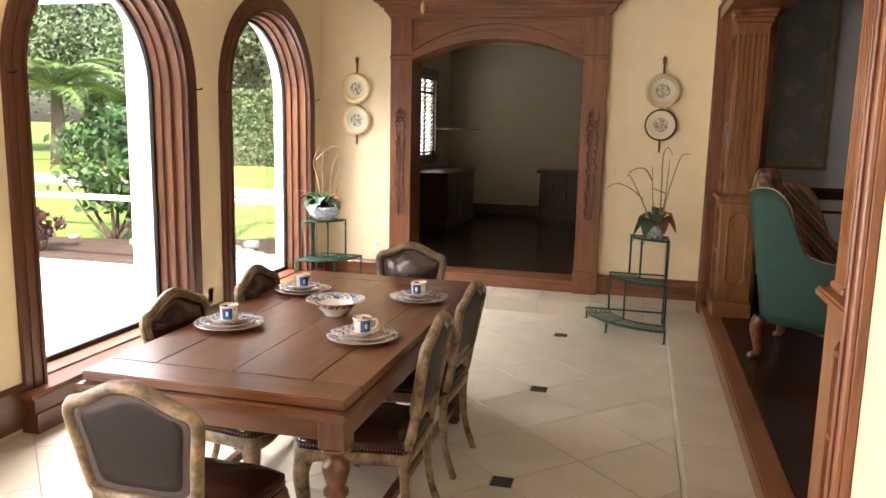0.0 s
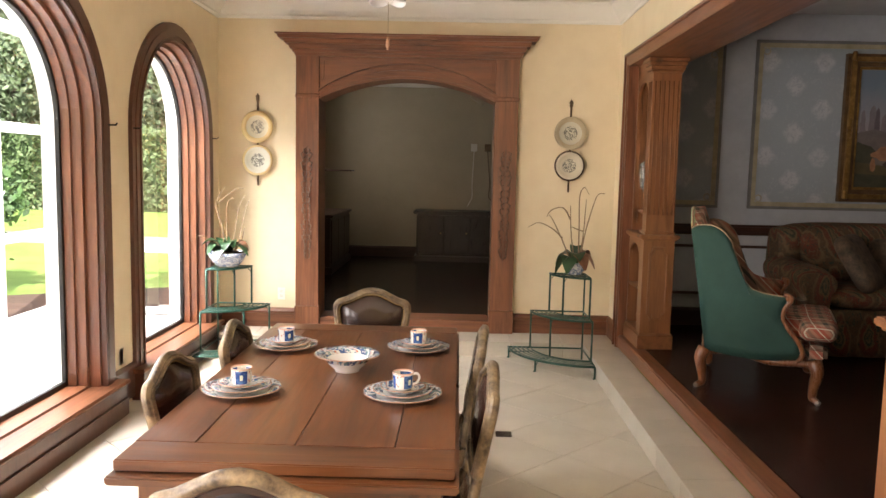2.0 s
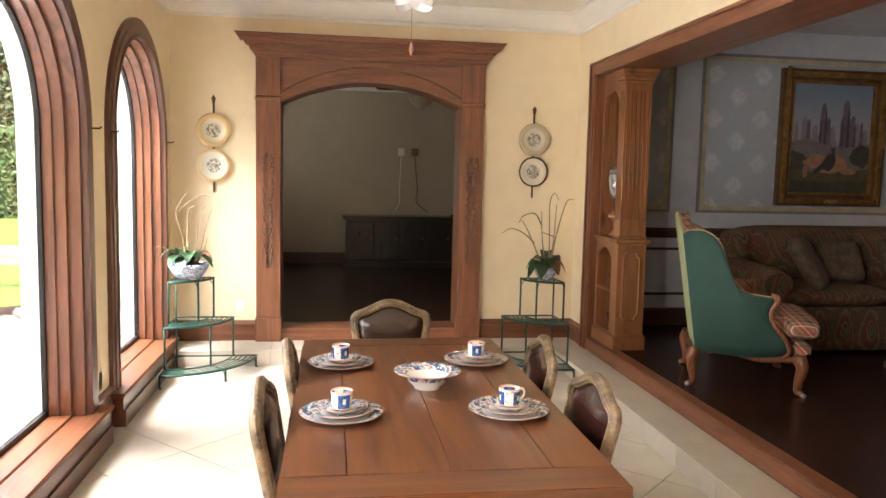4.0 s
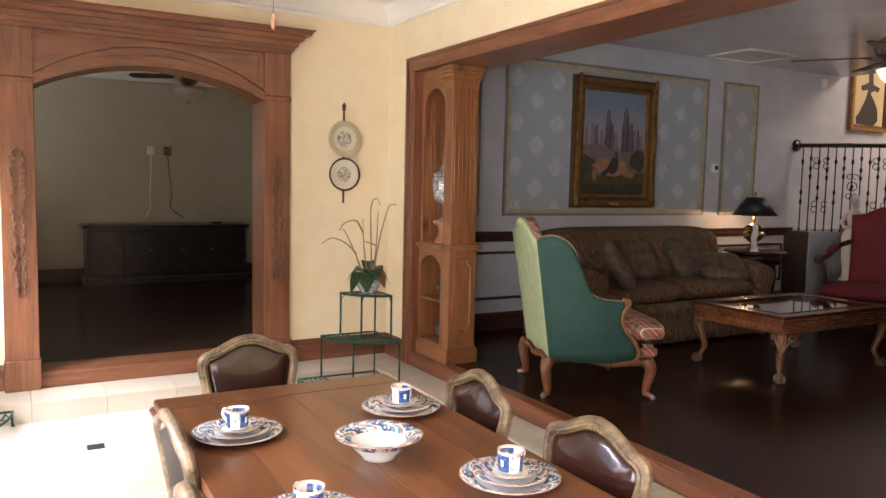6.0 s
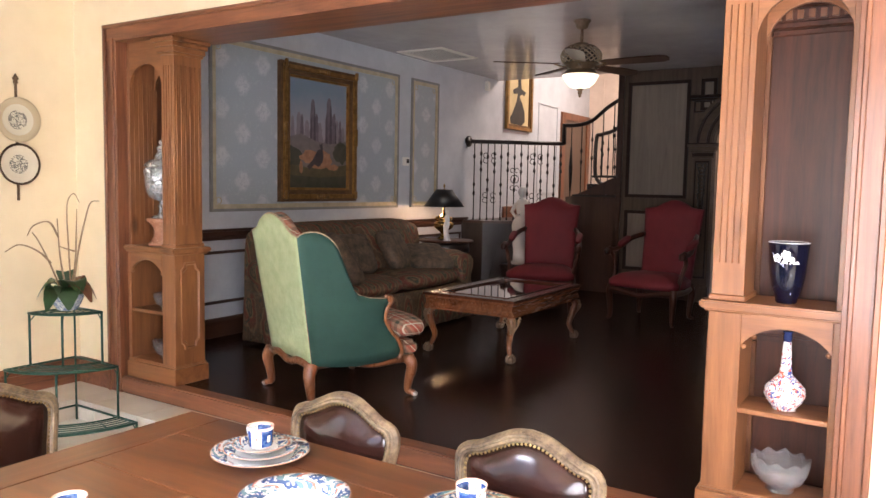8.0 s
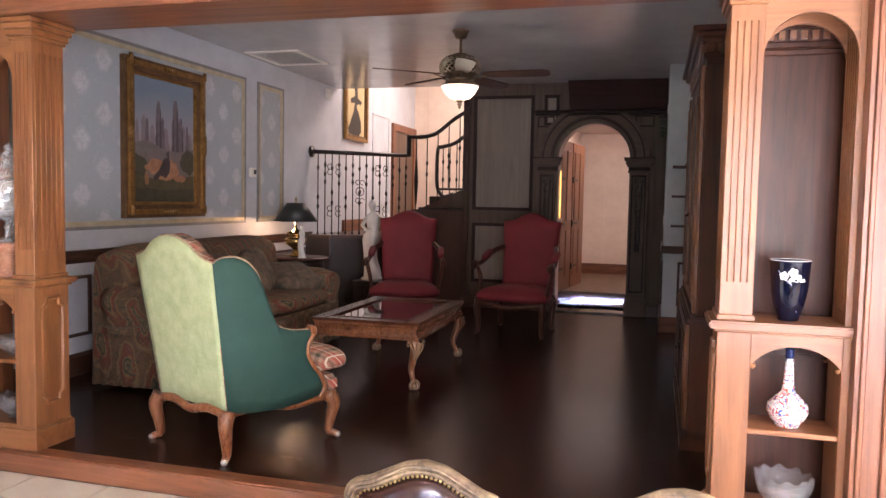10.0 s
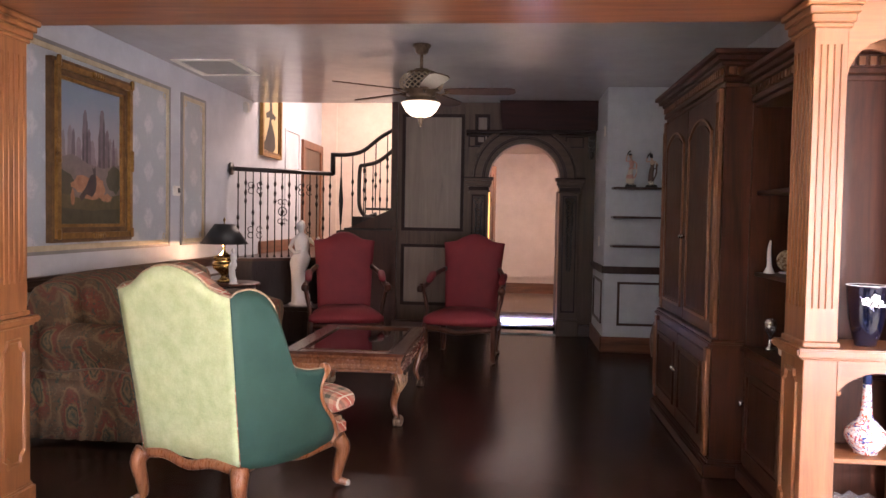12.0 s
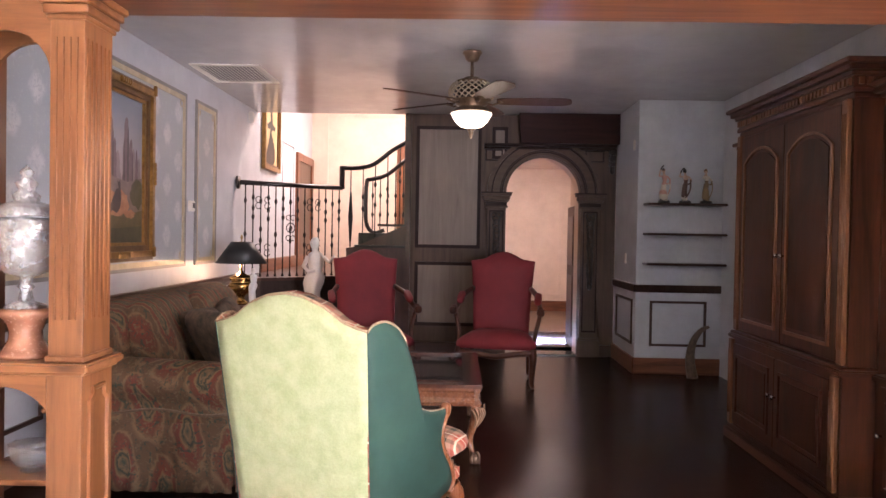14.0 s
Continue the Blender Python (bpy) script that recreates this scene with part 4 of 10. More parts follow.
orchid((0.150, 6.64, LOW + 0.784), 0.105, 0.115, 2,
       [[(-0.03, 0, 0.10), (-0.12, -0.03, 0.30), (-0.20, -0.04, 0.46), (-0.24, -0.04, 0.52)],
        [(0.0, 0, 0.10), (-0.04, 0.0, 0.35), (-0.055, 0, 0.60)],
        [(0.03, 0, 0.10), (0.03, 0.02, 0.40), (0.025, 0.02, 0.68), (0.06, 0, 0.76), (0.10, 0, 0.70)],
        [(0.04, 0, 0.10), (0.08, 0, 0.36), (0.14, 0, 0.60), (0.18, 0, 0.70), (0.24, 0, 0.71)],
        [(0.02, 0, 0.10), (0.06, 0, 0.30), (0.075, 0, 0.55), (0.08, 0.0, 0.66)],
        [(-0.12, -0.03, 0.32), (-0.21, -0.05, 0.40), (-0.33, -0.06, 0.45), (-0.42, -0.06, 0.41)],
        [(-0.05, 0, 0.48), (-0.12, -0.02, 0.58), (-0.22, -0.02, 0.56), (-0.26, -0.02, 0.50)],
        [(0.06, 0, 0.38), (0.0, -0.01, 0.40), (-0.05, -0.01, 0.42)]],
       [(-0.16, -0.06, -0.10, 0.045, 0), (-0.08, -0.15, -0.09, 0.05, 0), (-0.12, 0.03, 0.0, 0.04, 0), (0.0, -0.14, 0.0, 0.05, 0), (0.06, -0.15, -0.06, 0.045, 1), (0.15, -0.06, -0.06, 0.05, 1), (0.13, 0.05, 0.02, 0.04, 1), (0.02, 0.06, 0.09, 0.035, 0), (-0.14, 0.08, -0.04, 0.04, 0)],
       "leafy orchid with bare canes, potted on an iron stand")
orchid((-2.90, 6.64, LOW + 0.784), 0.165, 0.125, 5,
       [[(-0.02, 0, 0.12), (-0.05, 0, 0.35), (-0.10, 0.0, 0.52), (-0.07, 0, 0.62), (-0.02, 0.0, 0.70)],
        [(-0.08, 0, 0.55), (-0.03, 0.0, 0.60), (0.08, -0.02, 0.68), (0.16, -0.03, 0.69)],
        [(0.0, 0, 0.12), (-0.01, 0, 0.40), (0.0, 0.0, 0.56), (0.05, 0, 0.60)],
        [(0.04, 0, 0.12), (0.07, 0, 0.35), (0.10, 0, 0.52), (0.15, 0, 0.62)],
        [(0.06, 0, 0.12), (0.10, 0, 0.25), (0.16, -0.01, 0.50), (0.19, 0, 0.58)],
        [(0.05, 0, 0.12), (0.12, 0, 0.22), (0.15, 0, 0.34)],
        [(-0.06, 0, 0.12), (-0.16, -0.05, 0.24), (-0.22, -0.08, 0.27), (-0.26, -0.08, 0.24)]],
       [(-0.20, -0.06, 0.04, 0.045, 0), (-0.12, -0.14, -0.01, 0.045, 0), (-0.04, -0.18, -0.06, 0.04, 0), (0.02, -0.16, 0.03, 0.04, 0), (0.08, -0.12, 0.05, 0.035, 0), (0.18, -0.05, 0.02, 0.035, 1), (0.16, 0.06, 0.03, 0.03, 1), (-0.10, 0.10, 0.06, 0.04, 0), (0.19, -0.10, -0.02, 0.03, 0)],
       "orchid with curled bare canes, bowl-potted on an iron stand")


# ---- wall plates and their hangers ----
def print_mat(name, rim, rim_metal, ground, seed, r):
    m, nt, b = node_mat(name)
    tc = nt.nodes.new("ShaderNodeTexCoord")
    sep = nt.nodes.new("ShaderNodeSeparateXYZ")
    nt.links.new(tc.outputs["Object"], sep.inputs[0])
    rr = maths(nt, "SQRT", maths(nt, "ADD", maths(nt, "MULTIPLY", sep.outputs[0], sep.outputs[0]), maths(nt, "MULTIPLY", sep.outputs[2], sep.outputs[2])))
    n = noise_tex(nt, coords(nt, (1, 1, 1), (0, 0, seed)), 42, 5, 0.7, 1.5)
    inkmask = maths(nt, "MULTIPLY", maths(nt, "GREATER_THAN", n, 0.49), maths(nt, "LESS_THAN", maths(nt, "ADD", rr, maths(nt, "MULTIPLY", n, 0.03)), 0.080))
    col = mix(nt, inkmask, ground, (0.16, 0.15, 0.13))
    on = maths(nt, "GREATER_THAN", rr, r)
    col = mix(nt, on, col, rim)
    nt.links.new(col, b.inputs["Base Color"])
    nt.links.new(maths(nt, "MULTIPLY", on, rim_metal), b.inputs["Metallic"])
    b.inputs["Roughness"].default_value = 0.28
    return m


def wall_plate(x, z, r, mat, label):
    p = tagged(thing("wall_plate", (x, NY - 0.042, z)), label, "decorative plate", "plates hung on the wall")
    bm = bmesh.new()
    lathe(bm, [(0, 0.016), (r * 0.6, 0.016), (r * 0.66, 0.012), (r * 0.97, -0.004), (r, 0.0), (r * 0.98, 0.004), (r * 0.68, 0.018), (0, 0.020)], n=48)
    bmesh.ops.rotate(bm, verts=bm.verts[:], matrix=Matrix.Rotation(radians(-90), 3, "X"))
    part("dish", bm, mat, p)
    return p


GOLD = (0.62, 0.47, 0.24)
wall_plate(-2.775, 1.787, 0.150, print_mat("print_floral_gold", GOLD, 0.85, (0.62, 0.57, 0.42), 1, 0.105), "gilt-edged plate with a flower print, hung on an iron hanger")
wall_plate(-2.772, 1.478, 0.146, print_mat("print_bird_gold", GOLD, 0.85, (0.58, 0.56, 0.45), 2, 0.122), "gilt-edged plate with a bird print, hung on an iron hanger")
wall_plate(0.148, 1.787, 0.152, print_mat("print_bird_cream", (0.52, 0.43, 0.28), 0.15, (0.60, 0.56, 0.44), 3, 0.105), "cream plate with a bird print, hung on an iron hanger")
wall_plate(0.148, 1.487, 0.142, print_mat("print_scene_dark", (0.07, 0.04, 0.02), 0.3, (0.62, 0.56, 0.44), 4, 0.126), "dark-edged plate with a scene print, hung on an iron hanger")
M_RUST = surf("rusty_iron", (0.06, 0.035, 0.02), (0.16, 0.10, 0.055), 40, 0.55, 0.5, 0.3)
for x in (-2.775, 0.148):
    h = tagged(thing("plate_hanger", (x, NY - 0.012, 0)), "narrow iron plate hanger with a leaf finial", "plate hanger")
    bm = bmesh.new()
    box(bm, -0.009, 0.009, -0.002, 0.004, 1.24, 2.03, 0.001)
    prism(bm, [(0, 2.10), (0.022, 2.065), (0.012, 2.055), (0.018, 2.035), (0.006, 2.03), (-0.006, 2.03), (-0.018, 2.035), (-0.012, 2.055), (-0.022, 2.065)], "y", -0.003, 0.003)
    part("bar", bm, M_RUST, h)


def outlet(m, label="white electrical outlet plate on the wall"):
    o = tagged(thing("outlet"), label, "outlet")
    o.matrix_basis = m
    bm = bmesh.new()
    box(bm, -0.036, 0.036, -0.006, 0.0, -0.058, 0.058, 0.003, 2)
    part("cover", bm, M_WHITE, o)
    bm = bmesh.new()
    for z in (-0.022, 0.022):
        box(bm, -0.016, 0.016, -0.009, -0.005, z - 0.014, z + 0.014, 0.004, 2)
    part("socket", bm, surf("ivory_plastic", (0.6, 0.57, 0.5), (0.66, 0.63, 0.56), 5, 0.4, bumps=0), o)
    return o


outlet(pose(-2.555, NY, 0.211))
outlet(pose(WX, 5.06, 0.11, 0, 0, -90))


# ---- pillar display units in the opening ----
def outline_panel(bm, axis, c0, c1, z0, z1, face, out, w=0.014, cut=0.05):
    """A raised moulding with scooped corners on a face."""
    pts = [(c0, z0 + cut), (c0 + cut * 0.5, z0 + cut * 0.6), (c0 + cut * 0.6, z0), (c1 - cut * 0.6, z0), (c1 - cut * 0.5, z0 + cut * 0.6), (c1, z0 + cut), (c1, z1 - cut), (c1 - cut * 0.5, z1 - cut * 0.6), (c1 - cut * 0.6, z1), (c0 + cut * 0.6, z1), (c0 + cut * 0.5, z1 - cut * 0.6), (c0, z1 - cut)]
    put = (lambda u, v, h: (u, face + out * h, v)) if axis == "x" else (lambda u, v, h: (face + out * h, u, v))
    rows = [[put(u, v, h) for u, v in ring] for ring, h in (
        (pts, -0.002), (pts, 0.012), ([(c + (0.012 if c < (c0 + c1) / 2 else -0.012), z + (0.012 if z < (z0 + z1) / 2 else -0.012)) for c, z in pts], 0.014), ([(c + (0.02 if c < (c0 + c1) / 2 else -0.02), z + (0.02 if z < (z0 + z1) / 2 else -0.02)) for c, z in pts], 0.004))]
    vs = grid_surface(bm, rows, closed=True, smooth=False)
    bm.faces.new(vs[-1])


def display_unit(y_wall, side):
    """An open shelf pillar; side is +1 when the free end points to +y."""
    u = tagged(thing("display_pillar", (0, y_wall, 0)), "knotty alder display pillar with arched open shelves", "display shelves", "pillars of the opening")
    X0, X1, L = 0.625, 0.875, 0.525
    def Y(a, b):
        a, b = side * a, side * b
        return (min(a, b), max(a, b))
    aw = alder
    # lower cabinet
    bm = bmesh.new()
    box(bm, X0, X1, *Y(L - 0.135, L), 0.0, 0.90, 0.003)
    part("end_stile", bm, aw("z"), u)
    bm = bmesh.new()
    box(bm, X0, X1, *Y(0.0, 0.05), 0.0, 0.90, 0.003)
    part("wall_stile", bm, aw("z"), u)
    bm = bmesh.new()
    outline_panel(bm, "x", X0 + 0.045, X1 - 0.045, 0.24, 0.84, side * L, side)
    part("raised_panel", bm, aw("z"), u, "raised panel with scooped corners")
    line = arch_line(0.05, L - 0.135, 0.13, 0.76, 14, 0.085)
    for xa, xb in ((X0, X0 + 0.02), (X1 - 0.02, X1)):
        bm = bmesh.new()
        spandrel(bm, [(side * y, z) for y, z in line], 0.90, "x", xa, xb)
        for y in (0.06, L - 0.145):
            lathe(bm, [(0.004, 0.0), (0.012, 0.008), (0.012, 0.016), (0.006, 0.022)], (xa + xb) / 2, side * y, 8, 0.745)
        part("arch_rail", bm, aw("y"), u)
    for z in (0.115, 0.47):
        bm = bmesh.new()
        box(bm, X0 + 0.006, X1 - 0.006, *Y(0.048, L - 0.133), z, z + 0.022, 0.003)
        part("shelf", bm, aw("y"), u)
    bm = bmesh.new()
    box(bm, X0 - 0.018, X1 + 0.018, *Y(0.0, L + 0.018), 0.0, 0.115, 0.004)
    box(bm, X0 - 0.010, X1 + 0.010, *Y(0.0, L + 0.010), 0.115, 0.135, 0.008, 2)
    part("plinth", bm, aw("y"), u)
    bm = bmesh.new()
    box(bm, X0 - 0.016, X1 + 0.016, *Y(0.0, L + 0.016), 0.892, 0.906, 0.005)
    box(bm, X0 - 0.035, X1 + 0.035, *Y(0.0, L + 0.035), 0.906, 0.940, 0.008, 2)
    part("ledge", bm, aw("y"), u, "moulded alder ledge")
    # upper column with flutes
    bm = bmesh.new()
    c0, c1 = L - 0.135, L - 0.005
    box(bm, X0 + 0.012, X1 - 0.012, *Y(c0, c1), 0.94, 2.28, 0.002)
    box(bm, X0 + 0.002, X1 - 0.002, *Y(c0 - 0.01, c1 + 0.01), 0.94, 0.965, 0.005)
    part("column", bm, aw("z"), u, "fluted alder column")
    bm = bmesh.new()
    for k in range(4):
        yc = c0 + 0.026 + k * 0.026
        for xf in (X0 + 0.012, X1 - 0.012):
            s = -1 if xf < 0.7 else 1
            tube(bm, [(xf, side * yc, 1.10), (xf, side * yc, 2.16)], 0.0036, 6)
    for k in range(6):
        xc = X0 + 0.035 + k * 0.036
        tube(bm, [(xc, side * c1, 1.10), (xc, side * c1, 2.16)], 0.005, 6)
    part("flutes", bm, aw("z"), u, "reeded fluting strips")
    bm = bmesh.new()
    for z0, z1, o in ((2.225, 2.245, 0.012), (2.245, 2.28, 0.022), (2.28, 2.31, 0.034), (2.31, 2.338, 0.046)):
        box(bm, X0 + 0.012 - o, X1 - 0.012 + o, *Y(c0 - o, c1 + o), z0, z1, 0.005)
    part("capital", bm, aw("y"), u)
    bm = bmesh.new()
    box(bm, X0 + 0.012, X1 - 0.012, *Y(0.0, 0.045), 0.94, 2.338, 0.002)
    for k in range(5):
        tube(bm, [(X0 + 0.05 + k * 0.036, side * 0.045, 1.0), (X0 + 0.05 + k * 0.036, side * 0.045, 2.1)], 0.0036, 6)
    part("wall_pilaster", bm, aw("z"), u)
    line = arch_line(0.045, c0, 0.94, 2.03, 18, 0.155)
    for xa, xb in ((X0 + 0.014, X0 + 0.034), (X1 - 0.034, X1 - 0.014)):
        bm = bmesh.new()
        spandrel(bm, [(side * y, z) for y, z in line], 2.338, "x", xa, xb)
        part("arch_rail", bm, aw("y"), u)
    return u


display_unit(6.69, -1)
display_unit(2.16, 1)

M_CRYSTAL = crystal("cut_crystal")
M_SILVER = surf("mercury_glass", (0.45, 0.44, 0.42), (0.75, 0.74, 0.72), 30, 0.12, 0.85, 0.3)
M_COPPER = surf("copper_wood_pedestal", (0.28, 0.12, 0.07), (0.48, 0.24, 0.15), 12, 0.25, 0.15, 0.1, coat=0.4)


def turned(name, at, prof, mat, label, category, n=32, partname="body", extra=None):
    t = tagged(thing(name, at), label, category)
    bm = bmesh.new()
    lathe(bm, prof, n=n)
    part(partname, bm, mat, t)
    return t


ped = turned("pedestal_stand", (0.75, 6.45, 0.94), [(0, 0), (0.10, 0), (0.10, 0.016), (0.085, 0.03), (0.062, 0.07), (0.06, 0.10), (0.078, 0.145), (0.112, 0.17), (0.112, 0.19), (0, 0.19)], M_COPPER, "small copper-brown turned pedestal on the ledge", "pedestal", 12)
M_JAR = surf("silvered_cut_glass", (0.20, 0.205, 0.21), (0.82, 0.83, 0.84), 30, 0.10, 0.35, 0.9, fine=80, coat=0.5)
M_JAR.node_tree.nodes["Principled BSDF"].inputs["Alpha"].default_value = 0.55
jar = tagged(thing("apothecary_jar", (0.75, 6.45, 1.13)), "tall lidded crystal jar on a turned pedestal", "jar")
bm = bmesh.new()
lathe(bm, [(r * 1.5, z * 1.42) for r, z in [(0, 0), (0.05, 0), (0.052, 0.008), (0.02, 0.02), (0.014, 0.05), (0.022, 0.06), (0.014, 0.07), (0.016, 0.085), (0.055, 0.10), (0.072, 0.13), (0.080, 0.20), (0.084, 0.235), (0.07, 0.25), (0.064, 0.25), (0.076, 0.235), (0.072, 0.2), (0.064, 0.13), (0.02, 0.10), (0, 0.10)]], n=24)
part("body", bm, M_JAR, jar, "bright faceted silvered glass body")
bm = bmesh.new()
lathe(bm, [(r * 1.5, z * 1.42) for r, z in [(0.082, 0.252), (0.084, 0.258), (0.06, 0.285), (0.03, 0.295), (0.034, 0.31), (0.02, 0.325), (0.028, 0.345), (0.012, 0.36), (0.018, 0.375), (0, 0.395)]], n=24)
part("lid", bm, M_JAR, jar, "stepped silvered glass lid")


def crystal_bowl(at, r, h, label, scallop=0.0):
    b = tagged(thing("crystal_bowl", at), label, "bowl")
    bm = bmesh.new()
    prof = [(r * 0.45, 0.0), (r * 0.5, 0.004), (r * 0.35, h * 0.12), (r * 0.75, h * 0.3), (r * 0.95, h * 0.65), (r, h), (r * 0.93, h * 0.99), (r * 0.86, h * 0.65), (r * 0.6, h * 0.32), (0.0, h * 0.25)]
    n = 40
    rows = []
    for i, (q, z) in enumerate(prof):
        rows.append([((q * (1 + 0.05 * math.cos(10 * a) * (i in (4, 5)))) * math.cos(a), (q * (1 + 0.05 * math.cos(10 * a) * (i in (4, 5)))) * math.sin(a), z + scallop * math.cos(10 * a) * (i in (5, 6))) for a in [2 * math.pi * k / n for k in range(n)]])
    vs = grid_surface(bm, rows, closed=True)
    bm.faces.new(vs[0][::-1])
    part("body", bm, M_CRYSTAL, b)
    return b


crystal_bowl((0.75, 6.42, 0.492), 0.085, 0.11, "round crystal bowl on an alder shelf")
crystal_bowl((0.75, 6.42, 0.137), 0.095, 0.13, "scalloped cut crystal bowl on the bottom shelf", 0.008)
crystal_bowl((0.74, 2.385, 0.137), 0.115, 0.14, "large scalloped cut crystal bowl on the bottom shelf", 0.010)


def blossom_vase():
    v = tagged(thing("blossom_vase", (0.73, 2.40, 0.94)), "cobalt blue beaker vase with white blossom", "vase")
    bm = bmesh.new()
    lathe(bm, [(0, 0.004), (0.036, 0.004), (0.038, 0), (0.042, 0.006), (0.044, 0.02), (0.058, 0.06), (0.070, 0.12), (0.076, 0.20), (0.079, 0.245), (0.081, 0.252), (0.077, 0.252), (0.072, 0.2), (0.055, 0.06), (0, 0.03)], n=40)
    part("body", bm, surf("cobalt_glaze", (0.002, 0.003, 0.010), (0.004, 0.0055, 0.019), 8, 0.1, bumps=0, coat=0.3), v)
    bm = bmesh.new()
    def on(a, z):
        r = 0.0765 if z > 0.19 else 0.045 + (z - 0.02) * 0.185
        r = min(max(r, 0.05), 0.0765) + 0.0012
        return Vector((r * math.cos(a), r * math.sin(a), z))
    rng = random.Random(3)
    for a0, z0, s in ((3.3, 0.175, 0.020), (3.0, 0.14, 0.022), (3.45, 0.135, 0.024), (3.15, 0.205, 0.014), (2.7, 0.19, 0.014), (3.7, 0.165, 0.012), (2.75, 0.13, 0.012)):
        for k in range(5):
            t = 2 * math.pi * k / 5 + a0
            ca, cz = a0 + s * 0.8 * math.cos(t) / 0.075, z0 + s * 0.8 * math.sin(t)
            ring = [bm.verts.new(on(ca + s * 0.58 * math.cos(q) / 0.075, cz + s * 0.58 * math.sin(q))) for q in [2 * math.pi * j / 8 for j in range(8)]]
            bm.faces.new(ring)
    part("blossom", bm, M_WHITE, v, "painted white blossom")
    bm = bmesh.new()
    tube(bm, [on(3.6 - 0.6 * t, 0.04 + 0.13 * t) for t in [k / 8 for k in range(9)]], 0.0018, 5)
    tube(bm, [on(3.2 - 0.8 * t, 0.14 + 0.07 * t) for t in [k / 6 for k in range(7)]], 0.0015, 5)
    part("stem", bm, surf("pale_lilac_glaze", (0.4, 0.42, 0.55), (0.5, 0.52, 0.62), 8, 0.2, bumps=0), v)
    bm = bmesh.new()
    tube(bm, [(0.079 * math.cos(a), 0.079 * math.sin(a), 0.252) for a in [2 * math.pi * k / 40 for k in range(40)]], 0.0022, 6, 1, True)
    part("rim", bm, M_CHINA, v, "white china rim")


blossom_vase()


def red_delft():
    m, nt, b = node_mat("red_blue_porcelain")
    v = coords(nt)
    n = noise_tex(nt, v, 42, 4, 0.6, 2.0)
    n2 = noise_tex(nt, v, 28, 3, 0.6, 2.0)
    base = mix(nt, ramp(nt, n2, ((0.50, (0, 0, 0)), (0.53, (1, 1, 1)))), (0.52, 0.09, 0.05), (0.05, 0.08, 0.26))
    col = mix(nt, ramp(nt, n, ((0.50, (0, 0, 0)), (0.54, (1, 1, 1)))), (0.68, 0.66, 0.64), base)
    nt.links.new(col, b.inputs["Base Color"])
    b.inputs["Roughness"].default_value = 0.1
    b.inputs["Coat Weight"].default_value = 0.4
    return m


bv = turned("bottle_vase", (0.73, 2.385, 0.492), [(0, 0.003), (0.045, 0.003), (0.048, 0), (0.05, 0.012), (0.07, 0.035), (0.083, 0.065), (0.078, 0.095), (0.05, 0.125), (0.026, 0.15), (0.021, 0.19), (0.016, 0.29)], red_delft(), "slender-necked red, blue and white porcelain vase", "vase", 36)
bm = bmesh.new()
lathe(bm, [(0.0165, 0.288), (0.0175, 0.30), (0.0165, 0.322), (0.021, 0.326), (0.019, 0.33), (0.0, 0.33)], n=20)
part("collar", bm, surf("dark_blue_glaze", (0.01, 0.02, 0.07), (0.02, 0.03, 0.1), 8, 0.15, bumps=0), bv, "dark blue collar")


